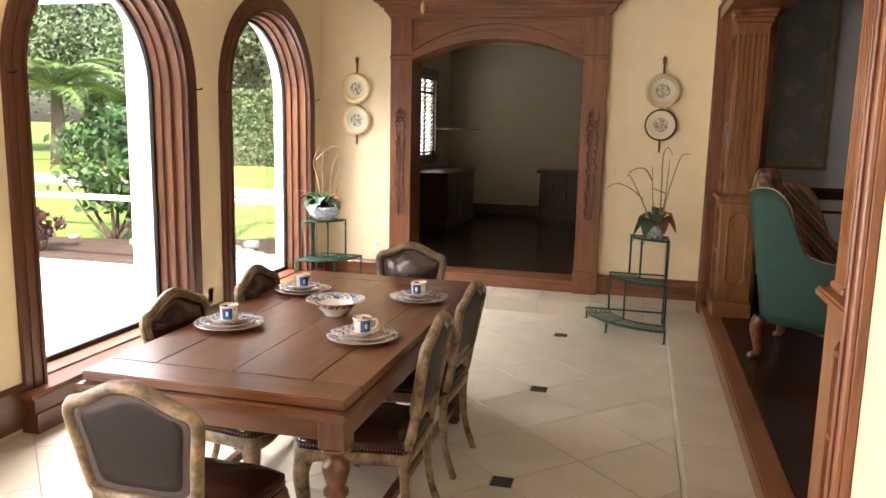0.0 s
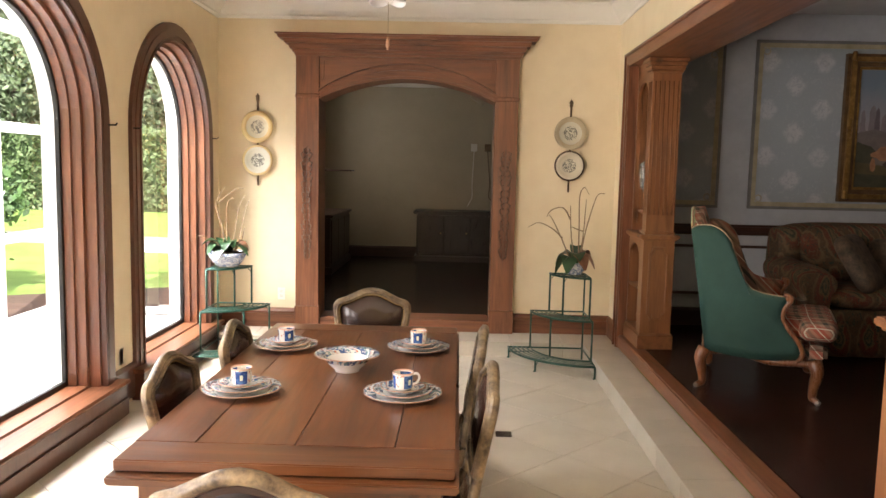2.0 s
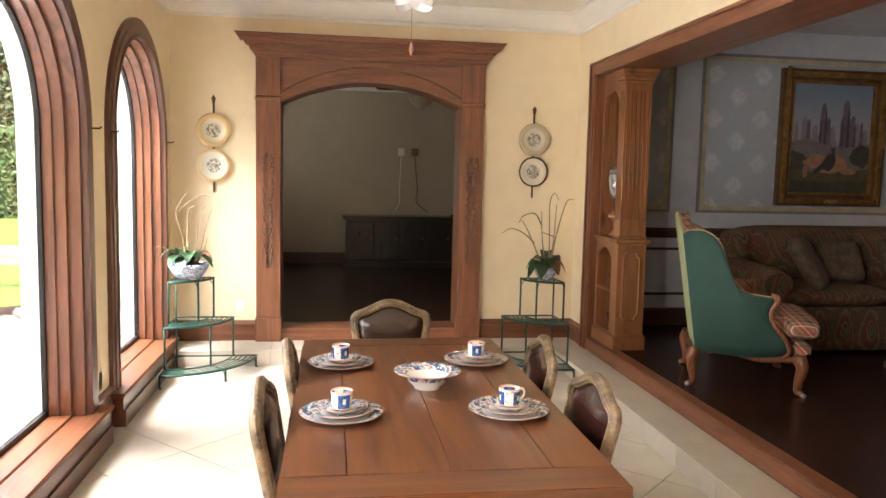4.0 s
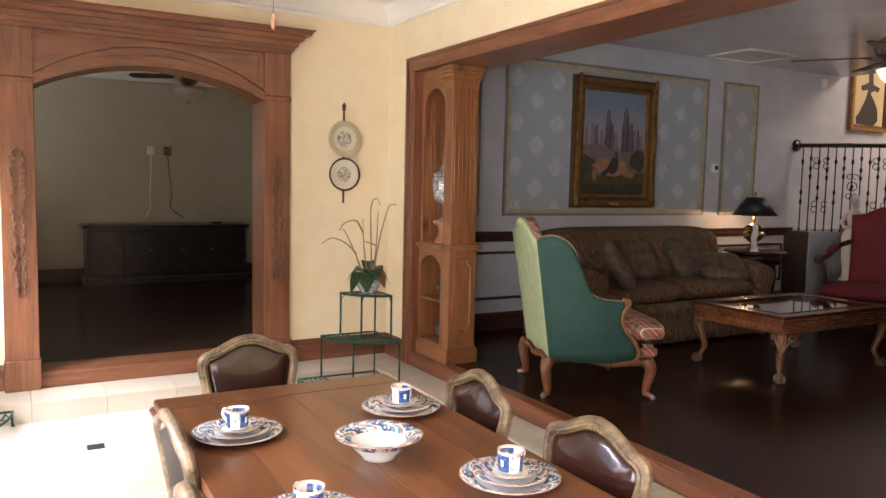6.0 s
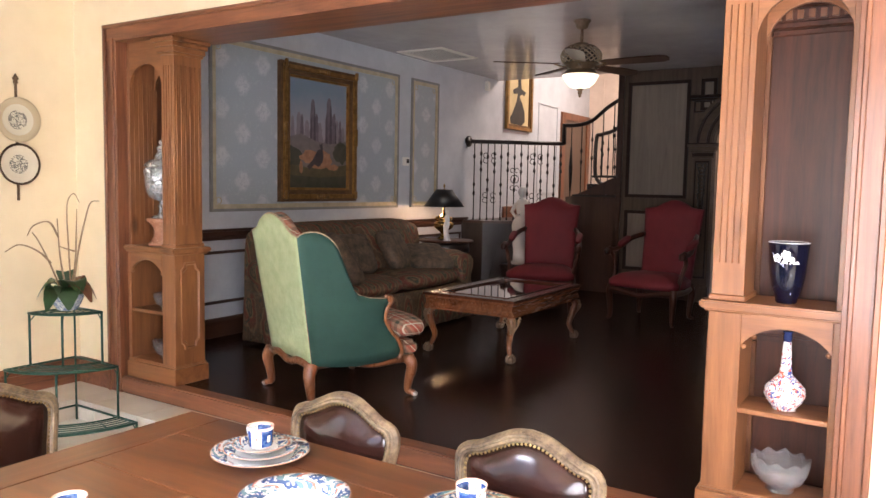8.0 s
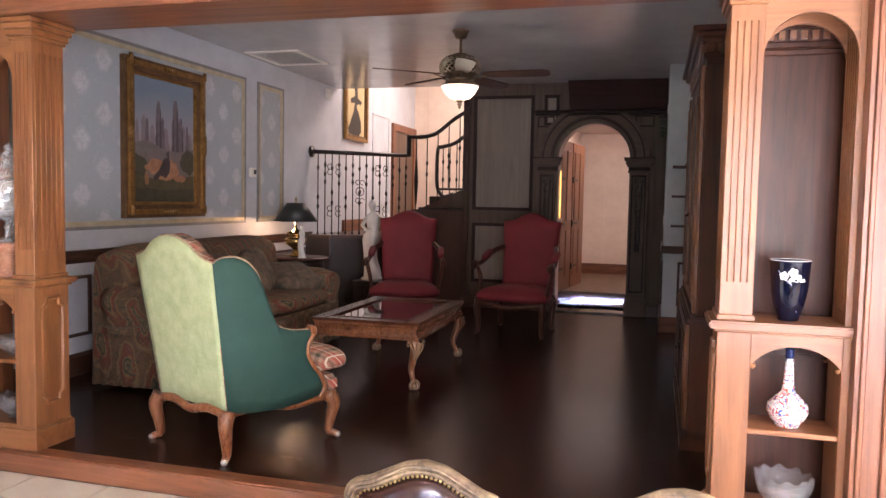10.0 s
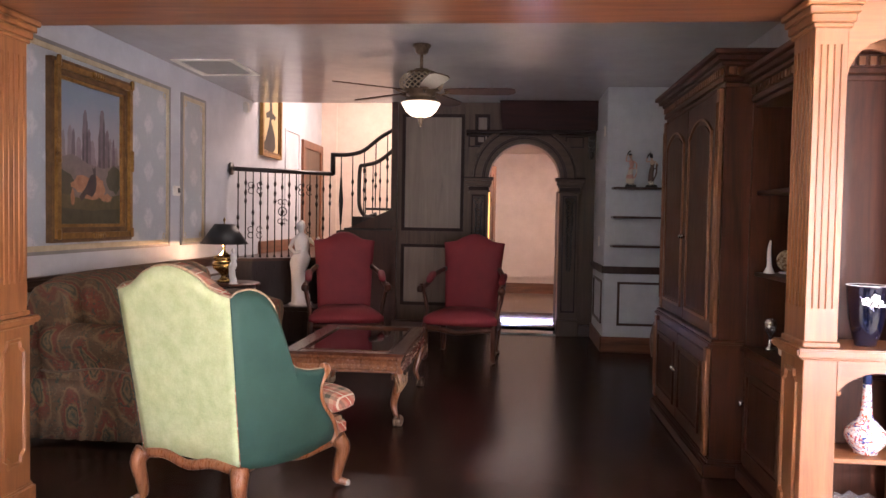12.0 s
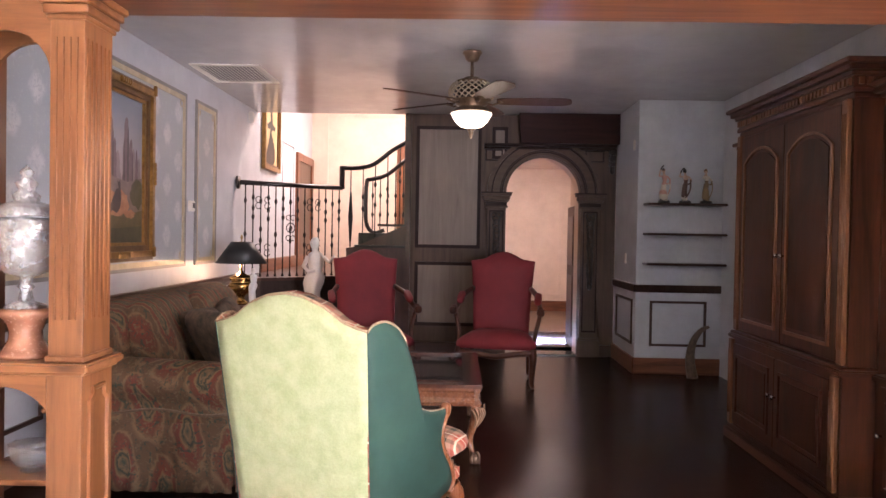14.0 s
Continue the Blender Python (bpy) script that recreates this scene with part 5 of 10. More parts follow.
# ---- living room: wall panels, rails and trim ----
def damask():
    m, nt, b = node_mat("damask_panel")
    tc = nt.nodes.new("ShaderNodeTexCoord")
    sep = nt.nodes.new("ShaderNodeSeparateXYZ")
    nt.links.new(tc.outputs["Object"], sep.inputs[0])
    warp = noise_tex(nt, tc.outputs["Object"], 9, 3)
    u = maths(nt, "ADD", maths(nt, "MULTIPLY", sep.outputs[0], 2.0), maths(nt, "MULTIPLY", warp, 0.1))
    w = maths(nt, "ADD", maths(nt, "MULTIPLY", sep.outputs[2], 4.6), maths(nt, "MULTIPLY", warp, 0.12))
    row = maths(nt, "FLOOR", w)
    uu = maths(nt, "MULTIPLY", maths(nt, "ABSOLUTE", maths(nt, "SUBTRACT", maths(nt, "FRACT", maths(nt, "ADD", u, maths(nt, "MULTIPLY", row, 0.5))), 0.5)), 0.5)
    ww = maths(nt, "MULTIPLY", maths(nt, "SUBTRACT", maths(nt, "FRACT", w), 0.5), 0.217)
    r = maths(nt, "SQRT", maths(nt, "ADD", maths(nt, "POWER", uu, 2.0), maths(nt, "POWER", maths(nt, "ABSOLUTE", ww), 2.0)))
    ang = maths(nt, "ARCTAN2", ww, uu)
    petal = maths(nt, "MULTIPLY", maths(nt, "COSINE", maths(nt, "MULTIPLY", ang, 5.0)), 0.009)
    edge = maths(nt, "SUBTRACT", maths(nt, "ADD", petal, 0.088), r)
    body = ramp(nt, maths(nt, "ADD", maths(nt, "MULTIPLY", edge, 18.0), 0.5), ((0.25, (0, 0, 0)), (0.95, (1, 1, 1))))
    veins = ramp(nt, noise_tex(nt, tc.outputs["Object"], 30, 2, 0.5, 1.4), ((0.40, (0.35, 0.35, 0.35)), (0.52, (1, 1, 1))))
    core = maths(nt, "MULTIPLY", body, veins)
    scroll = noise_tex(nt, tc.outputs["Object"], 15, 2, 0.5, 2.5)
    sc = maths(nt, "MULTIPLY", maths(nt, "GREATER_THAN", scroll, 0.61), 0.22)
    mask = maths(nt, "MAXIMUM", core, sc)
    wear = noise_tex(nt, tc.outputs["Object"], 4, 5, 0.7)
    mask = maths(nt, "MULTIPLY", mask, maths(nt, "ADD", maths(nt, "MULTIPLY", wear, 1.3), -0.05))
    col = mix(nt, mask, (0.36, 0.39, 0.42), (0.62, 0.62, 0.62))
    nt.links.new(col, b.inputs["Base Color"])
    b.inputs["Roughness"].default_value = 0.5
    bump(nt, b, mask, 0.15, 0.001)
    return m


M_DAMASK = damask()
M_BEAD = surf("aged_cream_gold_bead", (0.36, 0.29, 0.17), (0.56, 0.49, 0.34), 8, 0.45, 0.1, 0.15, fine=50)
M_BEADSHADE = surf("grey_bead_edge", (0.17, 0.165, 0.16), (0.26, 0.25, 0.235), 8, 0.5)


def wall_panel(x0, x1, z0, z1):
    p = tagged(thing("wall_panel", (0, LY1, 0)), "grey damask wall panel in an aged cream-gold moulding", "wall panel", "damask wall panels")
    bm = bmesh.new()
    box(bm, x0 + 0.05, x1 - 0.05, -0.006, 0, z0 + 0.05, z1 - 0.05)
    part("field", bm, M_DAMASK, p, "stencilled grey and silver damask field")
    for nm, o, w, d, mt in (("outer_bead", 0.0, 0.026, 0.022, M_BEADSHADE), ("moulding", 0.022, 0.045, 0.016, M_BEAD)):
        bm = bmesh.new()
        inner = [(x0 + o + w, z0 + o + w), (x0 + o + w, z1 - o - w), (x1 - o - w, z1 - o - w), (x1 - o - w, z0 + o + w), (x0 + o + w, z0 + o + w)]
        outer = [(x0 + o, z0 + o), (x0 + o, z1 - o), (x1 - o, z1 - o), (x1 - o, z0 + o), (x0 + o, z0 + o)]
        band(bm, inner, outer, "y", -d, 0)
        part(nm, bm, mt, p)
    bm = bmesh.new()
    for cx, cz in ((x0 + 0.1, z0 + 0.1), (x0 + 0.1, z1 - 0.1), (x1 - 0.1, z0 + 0.1), (x1 - 0.1, z1 - 0.1)):
        tube(bm, [(cx + 0.03 * math.cos(a), -0.008, cz + 0.03 * math.sin(a)) for a in [k * math.pi / 6 for k in range(12)]], 0.005, 5, 1, True)
    tagged(part("corner_ornament", bm, M_BEAD, p), kind="stuff")
    return p


wall_panel(1.02, 1.56, 1.125, 2.64)
wall_panel(1.84, 4.64, 1.125, 2.68)
wall_panel(4.90, 5.50, 1.125, 2.68)


def living_trim():
    dw = dark_wood("x")
    for nm, y, x0, x1 in (("north", LY1, AX1, 6.25),):
        bm = bmesh.new()
        prism(bm, [(y, 0.87), (y - 0.016, 0.87), (y - 0.02, 0.895), (y - 0.032, 0.91), (y - 0.032, 0.945), (y - 0.045, 0.955), (y - 0.045, 0.972), (y, 0.972)], "x", x0, x1)
        structure("chair_rail", bm, dw, "dark stained moulded chair rail", "chair rail")
        bm = bmesh.new()
        prism(bm, [(y, 0), (y - 0.024, 0), (y - 0.024, 0.14), (y - 0.012, 0.165), (y, 0.17)], "x", x0, x1)
        structure("baseboard", bm, dw, "dark stained baseboard", "baseboard")
    frames = ((1.05, 2.30), (2.44, 4.2), (4.34, 6.1))
    for a, b in frames:
        bm = bmesh.new()
        w = 0.026
        z0, z1 = 0.30, 0.775
        inner = [(a + w, z0 + w), (a + w, z1 - w), (b - w, z1 - w), (b - w, z0 + w), (a + w, z0 + w)]
        outer = [(a, z0), (a, z1), (b, z1), (b, z0), (a, z0)]
        band(bm, inner, outer, "y", LY1 - 0.018, LY1)
        structure("wainscot_moulding", bm, dw, "dark stained frame moulding below the chair rail", "wainscot")
    # niche wall corner
    bm = bmesh.new()
    box(bm, LX1 - 0.026, LX1, 1.95, 2.87, 0.875, 0.955, 0.004)
    box(bm, LX1 - 0.026, 7.02, 2.85, 2.876, 0.875, 0.955, 0.004)
    structure("chair_rail", bm, dw, "dark stained flat chair rail round the wall corner", "chair rail")
    bm = bmesh.new()
    box(bm, LX1 - 0.028, LX1, 1.95, 2.878, 0.0, 0.175, 0.006)
    box(bm, LX1 - 0.028, 7.02, 2.85, 2.878, 0.0, 0.175, 0.006)
    structure("baseboard", bm, trim("y"), "reddish wood baseboard round the wall corner", "baseboard")
    bm = bmesh.new()
    w = 0.026
    a, b, z0, z1 = 2.10, 2.70, 0.30, 0.785
    band(bm, [(a + w, z0 + w), (a + w, z1 - w), (b - w, z1 - w), (b - w, z0 + w), (a + w, z0 + w)], [(a, z0), (a, z1), (b, z1), (b, z0), (a, z0)], "x", LX1 - 0.016, LX1)
    a, b = 6.05, 6.85
    band(bm, [(a + w, z0 + w), (a + w, z1 - w), (b - w, z1 - w), (b - w, z0 + w), (a + w, z0 + w)], [(a, z0), (a, z1), (b, z1), (b, z0), (a, z0)], "y", 2.85, 2.866)
    structure("wainscot_moulding", bm, dw, "dark stained frame mouldings on pale plaster", "wainscot")
    for z in (1.81, 1.495, 1.18):
        s = tagged(thing("wall_shelf", (LX1, 2.46, z)), "thin dark wooden shelf on the plaster wall", "shelf", "thin wall shelves")
        bm = bmesh.new()
        box(bm, -0.20, 0.0, -0.50, 0.33, -0.012, 0.012, 0.005, 2)
        part("board", bm, dw, s)


living_trim()


# ---- large framed painting ----
def flat(bm, pts, y):
    bm.faces.new([bm.verts.new((x, y, z)) for x, z in pts])


M_GOLDFRAME = surf("antique_gold_leaf", (0.12, 0.062, 0.02), (0.44, 0.25, 0.075), 14, 0.34, 0.65, 0.5, fine=60)
M_BRONZEFRAME = surf("dark_bronzed_wood", (0.07, 0.035, 0.015), (0.20, 0.11, 0.045), 12, 0.4, 0.35, 0.4, fine=60)


def picture_frame(p, x0, x1, z0, z1, steps):
    """steps: (inset from, inset to, depth, material, part name)"""
    for a, b, d, mt, nm in steps:
        bm = bmesh.new()
        inner = [(x0 + b, z0 + b), (x0 + b, z1 - b), (x1 - b, z1 - b), (x1 - b, z0 + b), (x0 + b, z0 + b)]
        outer = [(x0 + a, z0 + a), (x0 + a, z1 - a), (x1 - a, z1 - a), (x1 - a, z0 + a), (x0 + a, z0 + a)]
        band(bm, inner, outer, "y", -d, -0.0)
        part(nm, bm, mt, p)


def painting():
    x0, x1, z0, z1 = 2.66, 3.81, 1.21, 2.565
    p = tagged(thing("painting", (0, LY1 - 0.008, 0)), "tall landscape painting in a heavy antique gold frame", "painting")
    picture_frame(p, x0, x1, z0, z1, ((0.0, 0.035, 0.050, M_BRONZEFRAME, "outer_frame"), (0.03, 0.075, 0.075, M_GOLDFRAME, "frame"), (0.07, 0.115, 0.050, M_BRONZEFRAME, "cove"), (0.11, 0.14, 0.034, M_GOLDFRAME, "slip")))
    bm = bmesh.new()
    for cx, cz in ((x0, (z0 + z1) / 2), (x1, (z0 + z1) / 2), ((x0 + x1) / 2, z1), ((x0 + x1) / 2, z0), (x0, z0), (x0, z1), (x1, z0), (x1, z1)):
        sx = 1 if cx == x0 else -1 if cx == x1 else 0
        sz = 1 if cz == z0 else -1 if cz == z1 else 0
        for k in range(5):
            o = (k - 2) * 0.035
            cushion(bm, (cx + sx * 0.045 + (o if not sx else 0), -0.078, cz + sz * 0.045 + (o if sx and not sz else 0) + (0 if not (sx and sz) else 0.01 * k)), (0.045, 0.03, 0.045), 2.2, 8, 5)
    tagged(part("corner_ornament", bm, M_GOLDFRAME, p), kind="stuff")
    a0, a1, b0, b1 = x0 + 0.135, x1 - 0.135, z0 + 0.135, z1 - 0.135
    W, H = a1 - a0, b1 - b0
    def q(pts):
        return [(a0 + u * W, b0 + v * H) for u, v in pts]
    m, nt, b = node_mat("painted_sky")
    tc = nt.nodes.new("ShaderNodeTexCoord")
    sep = nt.nodes.new("ShaderNodeSeparateXYZ")
    nt.links.new(tc.outputs["Object"], sep.inputs[0])
    g = maths(nt, "MULTIPLY", maths(nt, "SUBTRACT", sep.outputs[2], b0), 1 / H)
    n = noise_tex(nt, tc.outputs["Object"], 6, 4)
    nt.links.new(ramp(nt, maths(nt, "ADD", g, maths(nt, "MULTIPLY", maths(nt, "SUBTRACT", n, 0.5), 0.25)), ((0.35, (0.33, 0.26, 0.24)), (0.6, (0.30, 0.29, 0.32)), (0.9, (0.17, 0.22, 0.28)))), b.inputs["Base Color"])
    b.inputs["Roughness"].default_value = 0.35
    bm = bmesh.new()
    box(bm, a0, a1, -0.012, -0.002, b0, b1)
    part("canvas", bm, m, p, "painted hazy sky")
    rng = random.Random(9)
    def blob(cx, cy, rx, ry, n=18, rough=0.18):
        return q([(cx + rx * math.cos(t) * (1 + rng.uniform(-rough, rough)), cy + ry * math.sin(t) * (1 + rng.uniform(-rough, rough))) for t in [2 * math.pi * k / n for k in range(n)]])
    def clampq(pts):
        return [(min(max(x, a0), a1), min(max(z, b0), b1)) for x, z in pts]
    def spire(cx, top, w, foot=0.42):
        pts = [(cx - w, foot)]
        for k in range(7):
            v = foot + (top - foot) * (k + 1) / 8
            pts.append((cx - w * (0.95 - 0.07 * k) * rng.uniform(0.75, 1.1), v))
        pts += [(cx - w * 0.25, top - 0.01), (cx + w * 0.1, top), (cx + w * 0.35, top - 0.02)]
        for k in range(7):
            v = top - (top - foot) * (k + 1) / 8
            pts.append((cx + w * (0.5 + 0.07 * k) * rng.uniform(0.75, 1.1), v))
        return q(pts + [(cx + w, foot)])
    layers = (
        ("far_rock", (0.17, 0.145, 0.16), (0.25, 0.215, 0.23), [spire(0.07, 0.66, 0.04), spire(0.17, 0.70, 0.06), spire(0.30, 0.63, 0.06), spire(0.52, 0.62, 0.07), spire(0.82, 0.66, 0.06), spire(0.93, 0.60, 0.05)]),
        ("crag", (0.085, 0.065, 0.08), (0.17, 0.13, 0.15), [spire(0.22, 0.68, 0.04), spire(0.40, 0.83, 0.065), spire(0.46, 0.70, 0.05), spire(0.68, 0.86, 0.085), spire(0.77, 0.72, 0.055), spire(0.88, 0.66, 0.035)]),
        ("ravine", (0.04, 0.03, 0.04), (0.09, 0.065, 0.08), [spire(0.43, 0.76, 0.018), spire(0.71, 0.80, 0.024), spire(0.64, 0.70, 0.014), spire(0.37, 0.66, 0.014), spire(0.80, 0.64, 0.012)]),
        ("middle_ground", (0.12, 0.10, 0.10), (0.21, 0.17, 0.16), [q([(0, 0.46), (0.2, 0.50), (0.45, 0.44), (0.7, 0.42), (1, 0.46), (1, 0.0), (0, 0.0)])]),
        ("dark_foliage", (0.03, 0.035, 0.02), (0.075, 0.07, 0.045), [clampq(blob(0.06, 0.28, 0.16, 0.10)), clampq(blob(0.90, 0.34, 0.16, 0.10)), clampq(q([(0, 0.12), (0.3, 0.15), (0.6, 0.12), (1, 0.16), (1, 0), (0, 0)]))]),
        ("meadow", (0.055, 0.045, 0.022), (0.12, 0.095, 0.045), [q([(0, 0.22), (0.3, 0.19), (0.7, 0.20), (1, 0.23), (1, 0.12), (0.5, 0.10), (0, 0.12)])]),
        ("resting_animals", (0.22, 0.085, 0.04), (0.44, 0.23, 0.13), [blob(0.36, 0.29, 0.17, 0.065), blob(0.60, 0.27, 0.12, 0.08), blob(0.50, 0.21, 0.12, 0.03), blob(0.75, 0.20, 0.10, 0.03), blob(0.20, 0.19, 0.03, 0.06)]),
        ("dark_animal", (0.03, 0.025, 0.03), (0.07, 0.05, 0.05), [q([(0.30, 0.20), (0.40, 0.27), (0.48, 0.36), (0.53, 0.37), (0.50, 0.42), (0.53, 0.41), (0.56, 0.43), (0.565, 0.36), (0.58, 0.30), (0.56, 0.24), (0.50, 0.20), (0.42, 0.22), (0.34, 0.17)])]))
    for i, (nm, c1, c2, polys) in enumerate(layers):
        bm = bmesh.new()
        for k, pts in enumerate(polys):
            flat(bm, clampq(pts), -0.0125 - 0.0008 * i - 0.00008 * k)
        o = part(nm, bm, surf("paint_" + nm, c1, c2, 16, 0.4, bumps=0.2, fine=70), p)
        tagged(o, kind="stuff")
    return p


painting()


def small_picture():
    p = tagged(thing("picture", (7.72, LY1 - 0.006, 0)), "tall gilt-framed silhouette picture on the stair hall wall", "picture")
    x0, x1, z0, z1 = -0.42, 0.42, 2.25, 3.35
    picture_frame(p, x0, x1, z0, z1, ((0.0, 0.05, 0.05, M_GOLDFRAME, "frame"), (0.045, 0.08, 0.03, M_BRONZEFRAME, "cove")))
    bm = bmesh.new()
    box(bm, x0 + 0.07, x1 - 0.07, -0.012, -0.002, z0 + 0.07, z1 - 0.07)
    part("canvas", bm, surf("ochre_canvas", (0.50, 0.38, 0.18), (0.62, 0.50, 0.28), 5, 0.5), p, "ochre ground")
    bm = bmesh.new()
    line = [(-0.26, 2.34), (0.12, 2.33), (0.22, 2.40), (0.20, 2.55), (0.10, 2.68), (0.02, 2.76), (0.10, 2.80), (0.18, 2.78), (0.24, 2.84), (0.08, 2.88), (0.06, 3.02), (0.12, 3.12), (0.06, 3.2), (0.0, 3.14), (-0.06, 3.2), (-0.05, 3.05), (-0.03, 2.9), (-0.2, 2.84), (-0.18, 2.78), (-0.04, 2.8), (-0.08, 2.68), (-0.2, 2.5), (-0.28, 2.42)]
    flat(bm, line, -0.0135)
    part("silhouette", bm, surf("black_ink", (0.01, 0.01, 0.01), (0.03, 0.025, 0.02), 10, 0.5, bumps=0), p, "black cut-paper shape")


small_picture()

# ---- stair landing, balustrade, panelled wall and arch ----
PX = 7.05
R0, R1 = Vector((6.26, 7.20, 0)), Vector((7.08, 6.19, 0))


def stair_structures():
    bm = bmesh.new()
    prism(bm, [(R0.x - 0.12, LY1), (R0.x - 0.06, 6.95), (6.5, 6.55), (6.85, 6.25), (PX + 0.03, 6.10), (PX + 0.2, 5.4), (10.6, 5.4), (10.6, LY1)], "z", 0.0, 0.90)
    structure("stair_landing", bm, black_wood("z"), "dark panelled curved face of the raised stair landing", "stairs")
    bm = bmesh.new()
    prism(bm, [(R0.x - 0.15, LY1), (R0.x - 0.09, 6.93), (6.48, 6.52), (6.84, 6.21), (PX + 0.03, 6.06), (10.6, 6.06), (10.6, LY1)], "z", 0.90, 0.935)
    structure("landing_nosing", bm, dark_wood("x"), "dark stained landing floor with rounded nosing", "stairs")
    # lower steps past the landing, going up to the right
    for i in range(6):
        bm = bmesh.new()
        y1 = 6.06 - i * 0.25
        box(bm, PX + 0.06, PX + 1.0, y1 - 0.27, y1, 0.0, 0.935 + 0.17 * (i + 1) - 0.03)
        box(bm, PX + 0.02, PX + 1.0, y1 - 0.27, y1 + 0.02, 0.935 + 0.17 * (i + 1) - 0.03, 0.935 + 0.17 * (i + 1), 0.006)
        structure("step", bm, dark_wood("x"), "dark stained wooden stair step", "stairs")
    # face of the stair below the rail
    bm = bmesh.new()
    prism(bm, [(6.12, 0.0), (6.12, 1.27), (5.98, 1.29), (5.96, 1.31), (5.4, 1.56), (5.4, 0.0)], "x", PX - 0.03, PX + 0.05)
    structure("stair_string", bm, dark_wood("z"), "dark brown panelled side of the stairs", "stairs")
    bm = bmesh.new()
    box(bm, PX - 0.05, PX + 0.06, 5.40, 6.02, 1.28, 1.31, 0.006)
    box(bm, PX - 0.05, PX + 0.06, 5.40, 5.74, 1.54, 1.57, 0.006)
    structure("stair_cap", bm, black_wood("y"), "dark cap mouldings of the stair string", "stairs")
    bm = bmesh.new()
    box(bm, 7.3, 10.6, LY1 - 0.03, LY1, 0.935, 1.10, 0.006)
    structure("baseboard", bm, trim("x"), "reddish wood baseboard of the landing", "baseboard")
    # panelled wall with the arch
    bm = bmesh.new()
    box(bm, PX, PX + 0.12, 4.18, 5.40, 0, LCEIL + 0.4)
    box(bm, PX, PX + 0.12, 2.85, 3.28, 0, LCEIL)
    spandrel(bm, arch_line(3.28, 4.18, 0, 1.975, 24, 0.44), LCEIL, "x", PX, PX + 0.12)
    structure("wall_panelled", bm, grey_oak("z"), "grey-brown limed oak panelled wall", "wall")
    def frame_on(y0, y1, z0, z1, name="panel"):
        o = tagged(new("wall_panel_oak"), "limed oak wall panel in a dark moulding", "wall panel", kind="structure")
        w = 0.04
        bm = bmesh.new()
        band(bm, [(y0 + w, z0 + w), (y0 + w, z1 - w), (y1 - w, z1 - w), (y1 - w, z0 + w), (y0 + w, z0 + w)], [(y0, z0), (y0, z1), (y1, z1), (y1, z0), (y0, z0)], "x", PX - 0.028, PX)
        part("moulding", bm, stained("z"), o)
        bm = bmesh.new()
        box(bm, PX - 0.006, PX, y0 + w, y1 - w, z0 + w, z1 - w)
        part("field", bm, wood("limed_oak_field", (0.155, 0.113, 0.085), (0.265, 0.20, 0.152), "z", 0.5), o)
    frame_on(4.49, 5.28, 1.29, 2.77)
    frame_on(4.49, 5.28, 0.34, 1.12)
    frame_on(4.17, 4.36, 2.38, 2.77)
    bm = bmesh.new()
    box(bm, PX - 0.035, PX, 4.42, 5.40, 0.0, 0.14, 0.006)
    box(bm, PX - 0.035, PX, 2.87, 3.04, 0.0, 0.14, 0.006)
    box(bm, PX - 0.03, PX + 0.02, 5.34, 5.42, 0.0, LCEIL, 0.004)
    structure("baseboard", bm, dark_wood("y"), "dark base and end post of the panelled wall", "baseboard")
    # arch surround
    a = tagged(new("arch_surround"), "grey-brown carved arch surround on pilasters", "door surround", kind="structure")
    n = 24
    def arc(o, z=1.97):
        return arch_line(3.28 - o, 4.18 + o, z, 1.975, n, 0.44 + o)
    for nm, o0, o1, d in (("archivolt", 0.0, 0.22, 0.05), ("arch_roll", 0.012, 0.042, 0.075), ("arch_fascia", 0.085, 0.165, 0.066), ("hood_mould", 0.19, 0.235, 0.105)):
        bm = bmesh.new()
        band(bm, arc(o0), arc(o1), "x", PX - d, PX)
        part(nm, soft_bm(bm), grey_oak("y"), a)
    # thin raised bands in dark colour draw the shadow lines between the mouldings
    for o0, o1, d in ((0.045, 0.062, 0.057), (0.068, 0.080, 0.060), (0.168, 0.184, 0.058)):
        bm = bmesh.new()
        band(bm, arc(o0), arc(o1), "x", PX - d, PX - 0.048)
        part("shadow_bead", bm, stained("y"), a, "dark band drawn for the shadow of an arch groove")
    for y0, y1 in ((4.165, 4.43), (3.03, 3.295)):
        bm = bmesh.new()
        box(bm, PX - 0.06, PX, y0 + 0.02, y1 - 0.02, 0.22, 1.80, 0.004)
        box(bm, PX - 0.085, PX, y0 - 0.005, y1 + 0.005, 0.0, 0.20, 0.006)
        box(bm, PX - 0.075, PX, y0 + 0.005, y1 - 0.005, 0.20, 0.235, 0.01, 2)
        part("pilaster", bm, grey_oak("z"), a)
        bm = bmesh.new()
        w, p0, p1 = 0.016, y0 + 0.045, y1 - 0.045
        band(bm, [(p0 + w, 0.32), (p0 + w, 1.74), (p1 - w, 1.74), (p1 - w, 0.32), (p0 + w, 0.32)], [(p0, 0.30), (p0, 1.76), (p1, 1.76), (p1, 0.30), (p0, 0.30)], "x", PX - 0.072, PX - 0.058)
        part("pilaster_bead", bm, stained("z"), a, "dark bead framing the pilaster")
        for z0, z1, o in ((1.79, 1.815, 0.006), (1.86, 1.885, 0.014), (1.885, 1.935, 0.03), (1.935, 1.965, 0.048)):
            bm = bmesh.new()
            box(bm, PX - 0.065 - o, PX, y0 - o, y1 + o, z0, z1, 0.005)
            part("capital_mould", bm, grey_oak("y"), a)
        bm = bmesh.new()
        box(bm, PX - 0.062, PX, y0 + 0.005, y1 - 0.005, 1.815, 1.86)
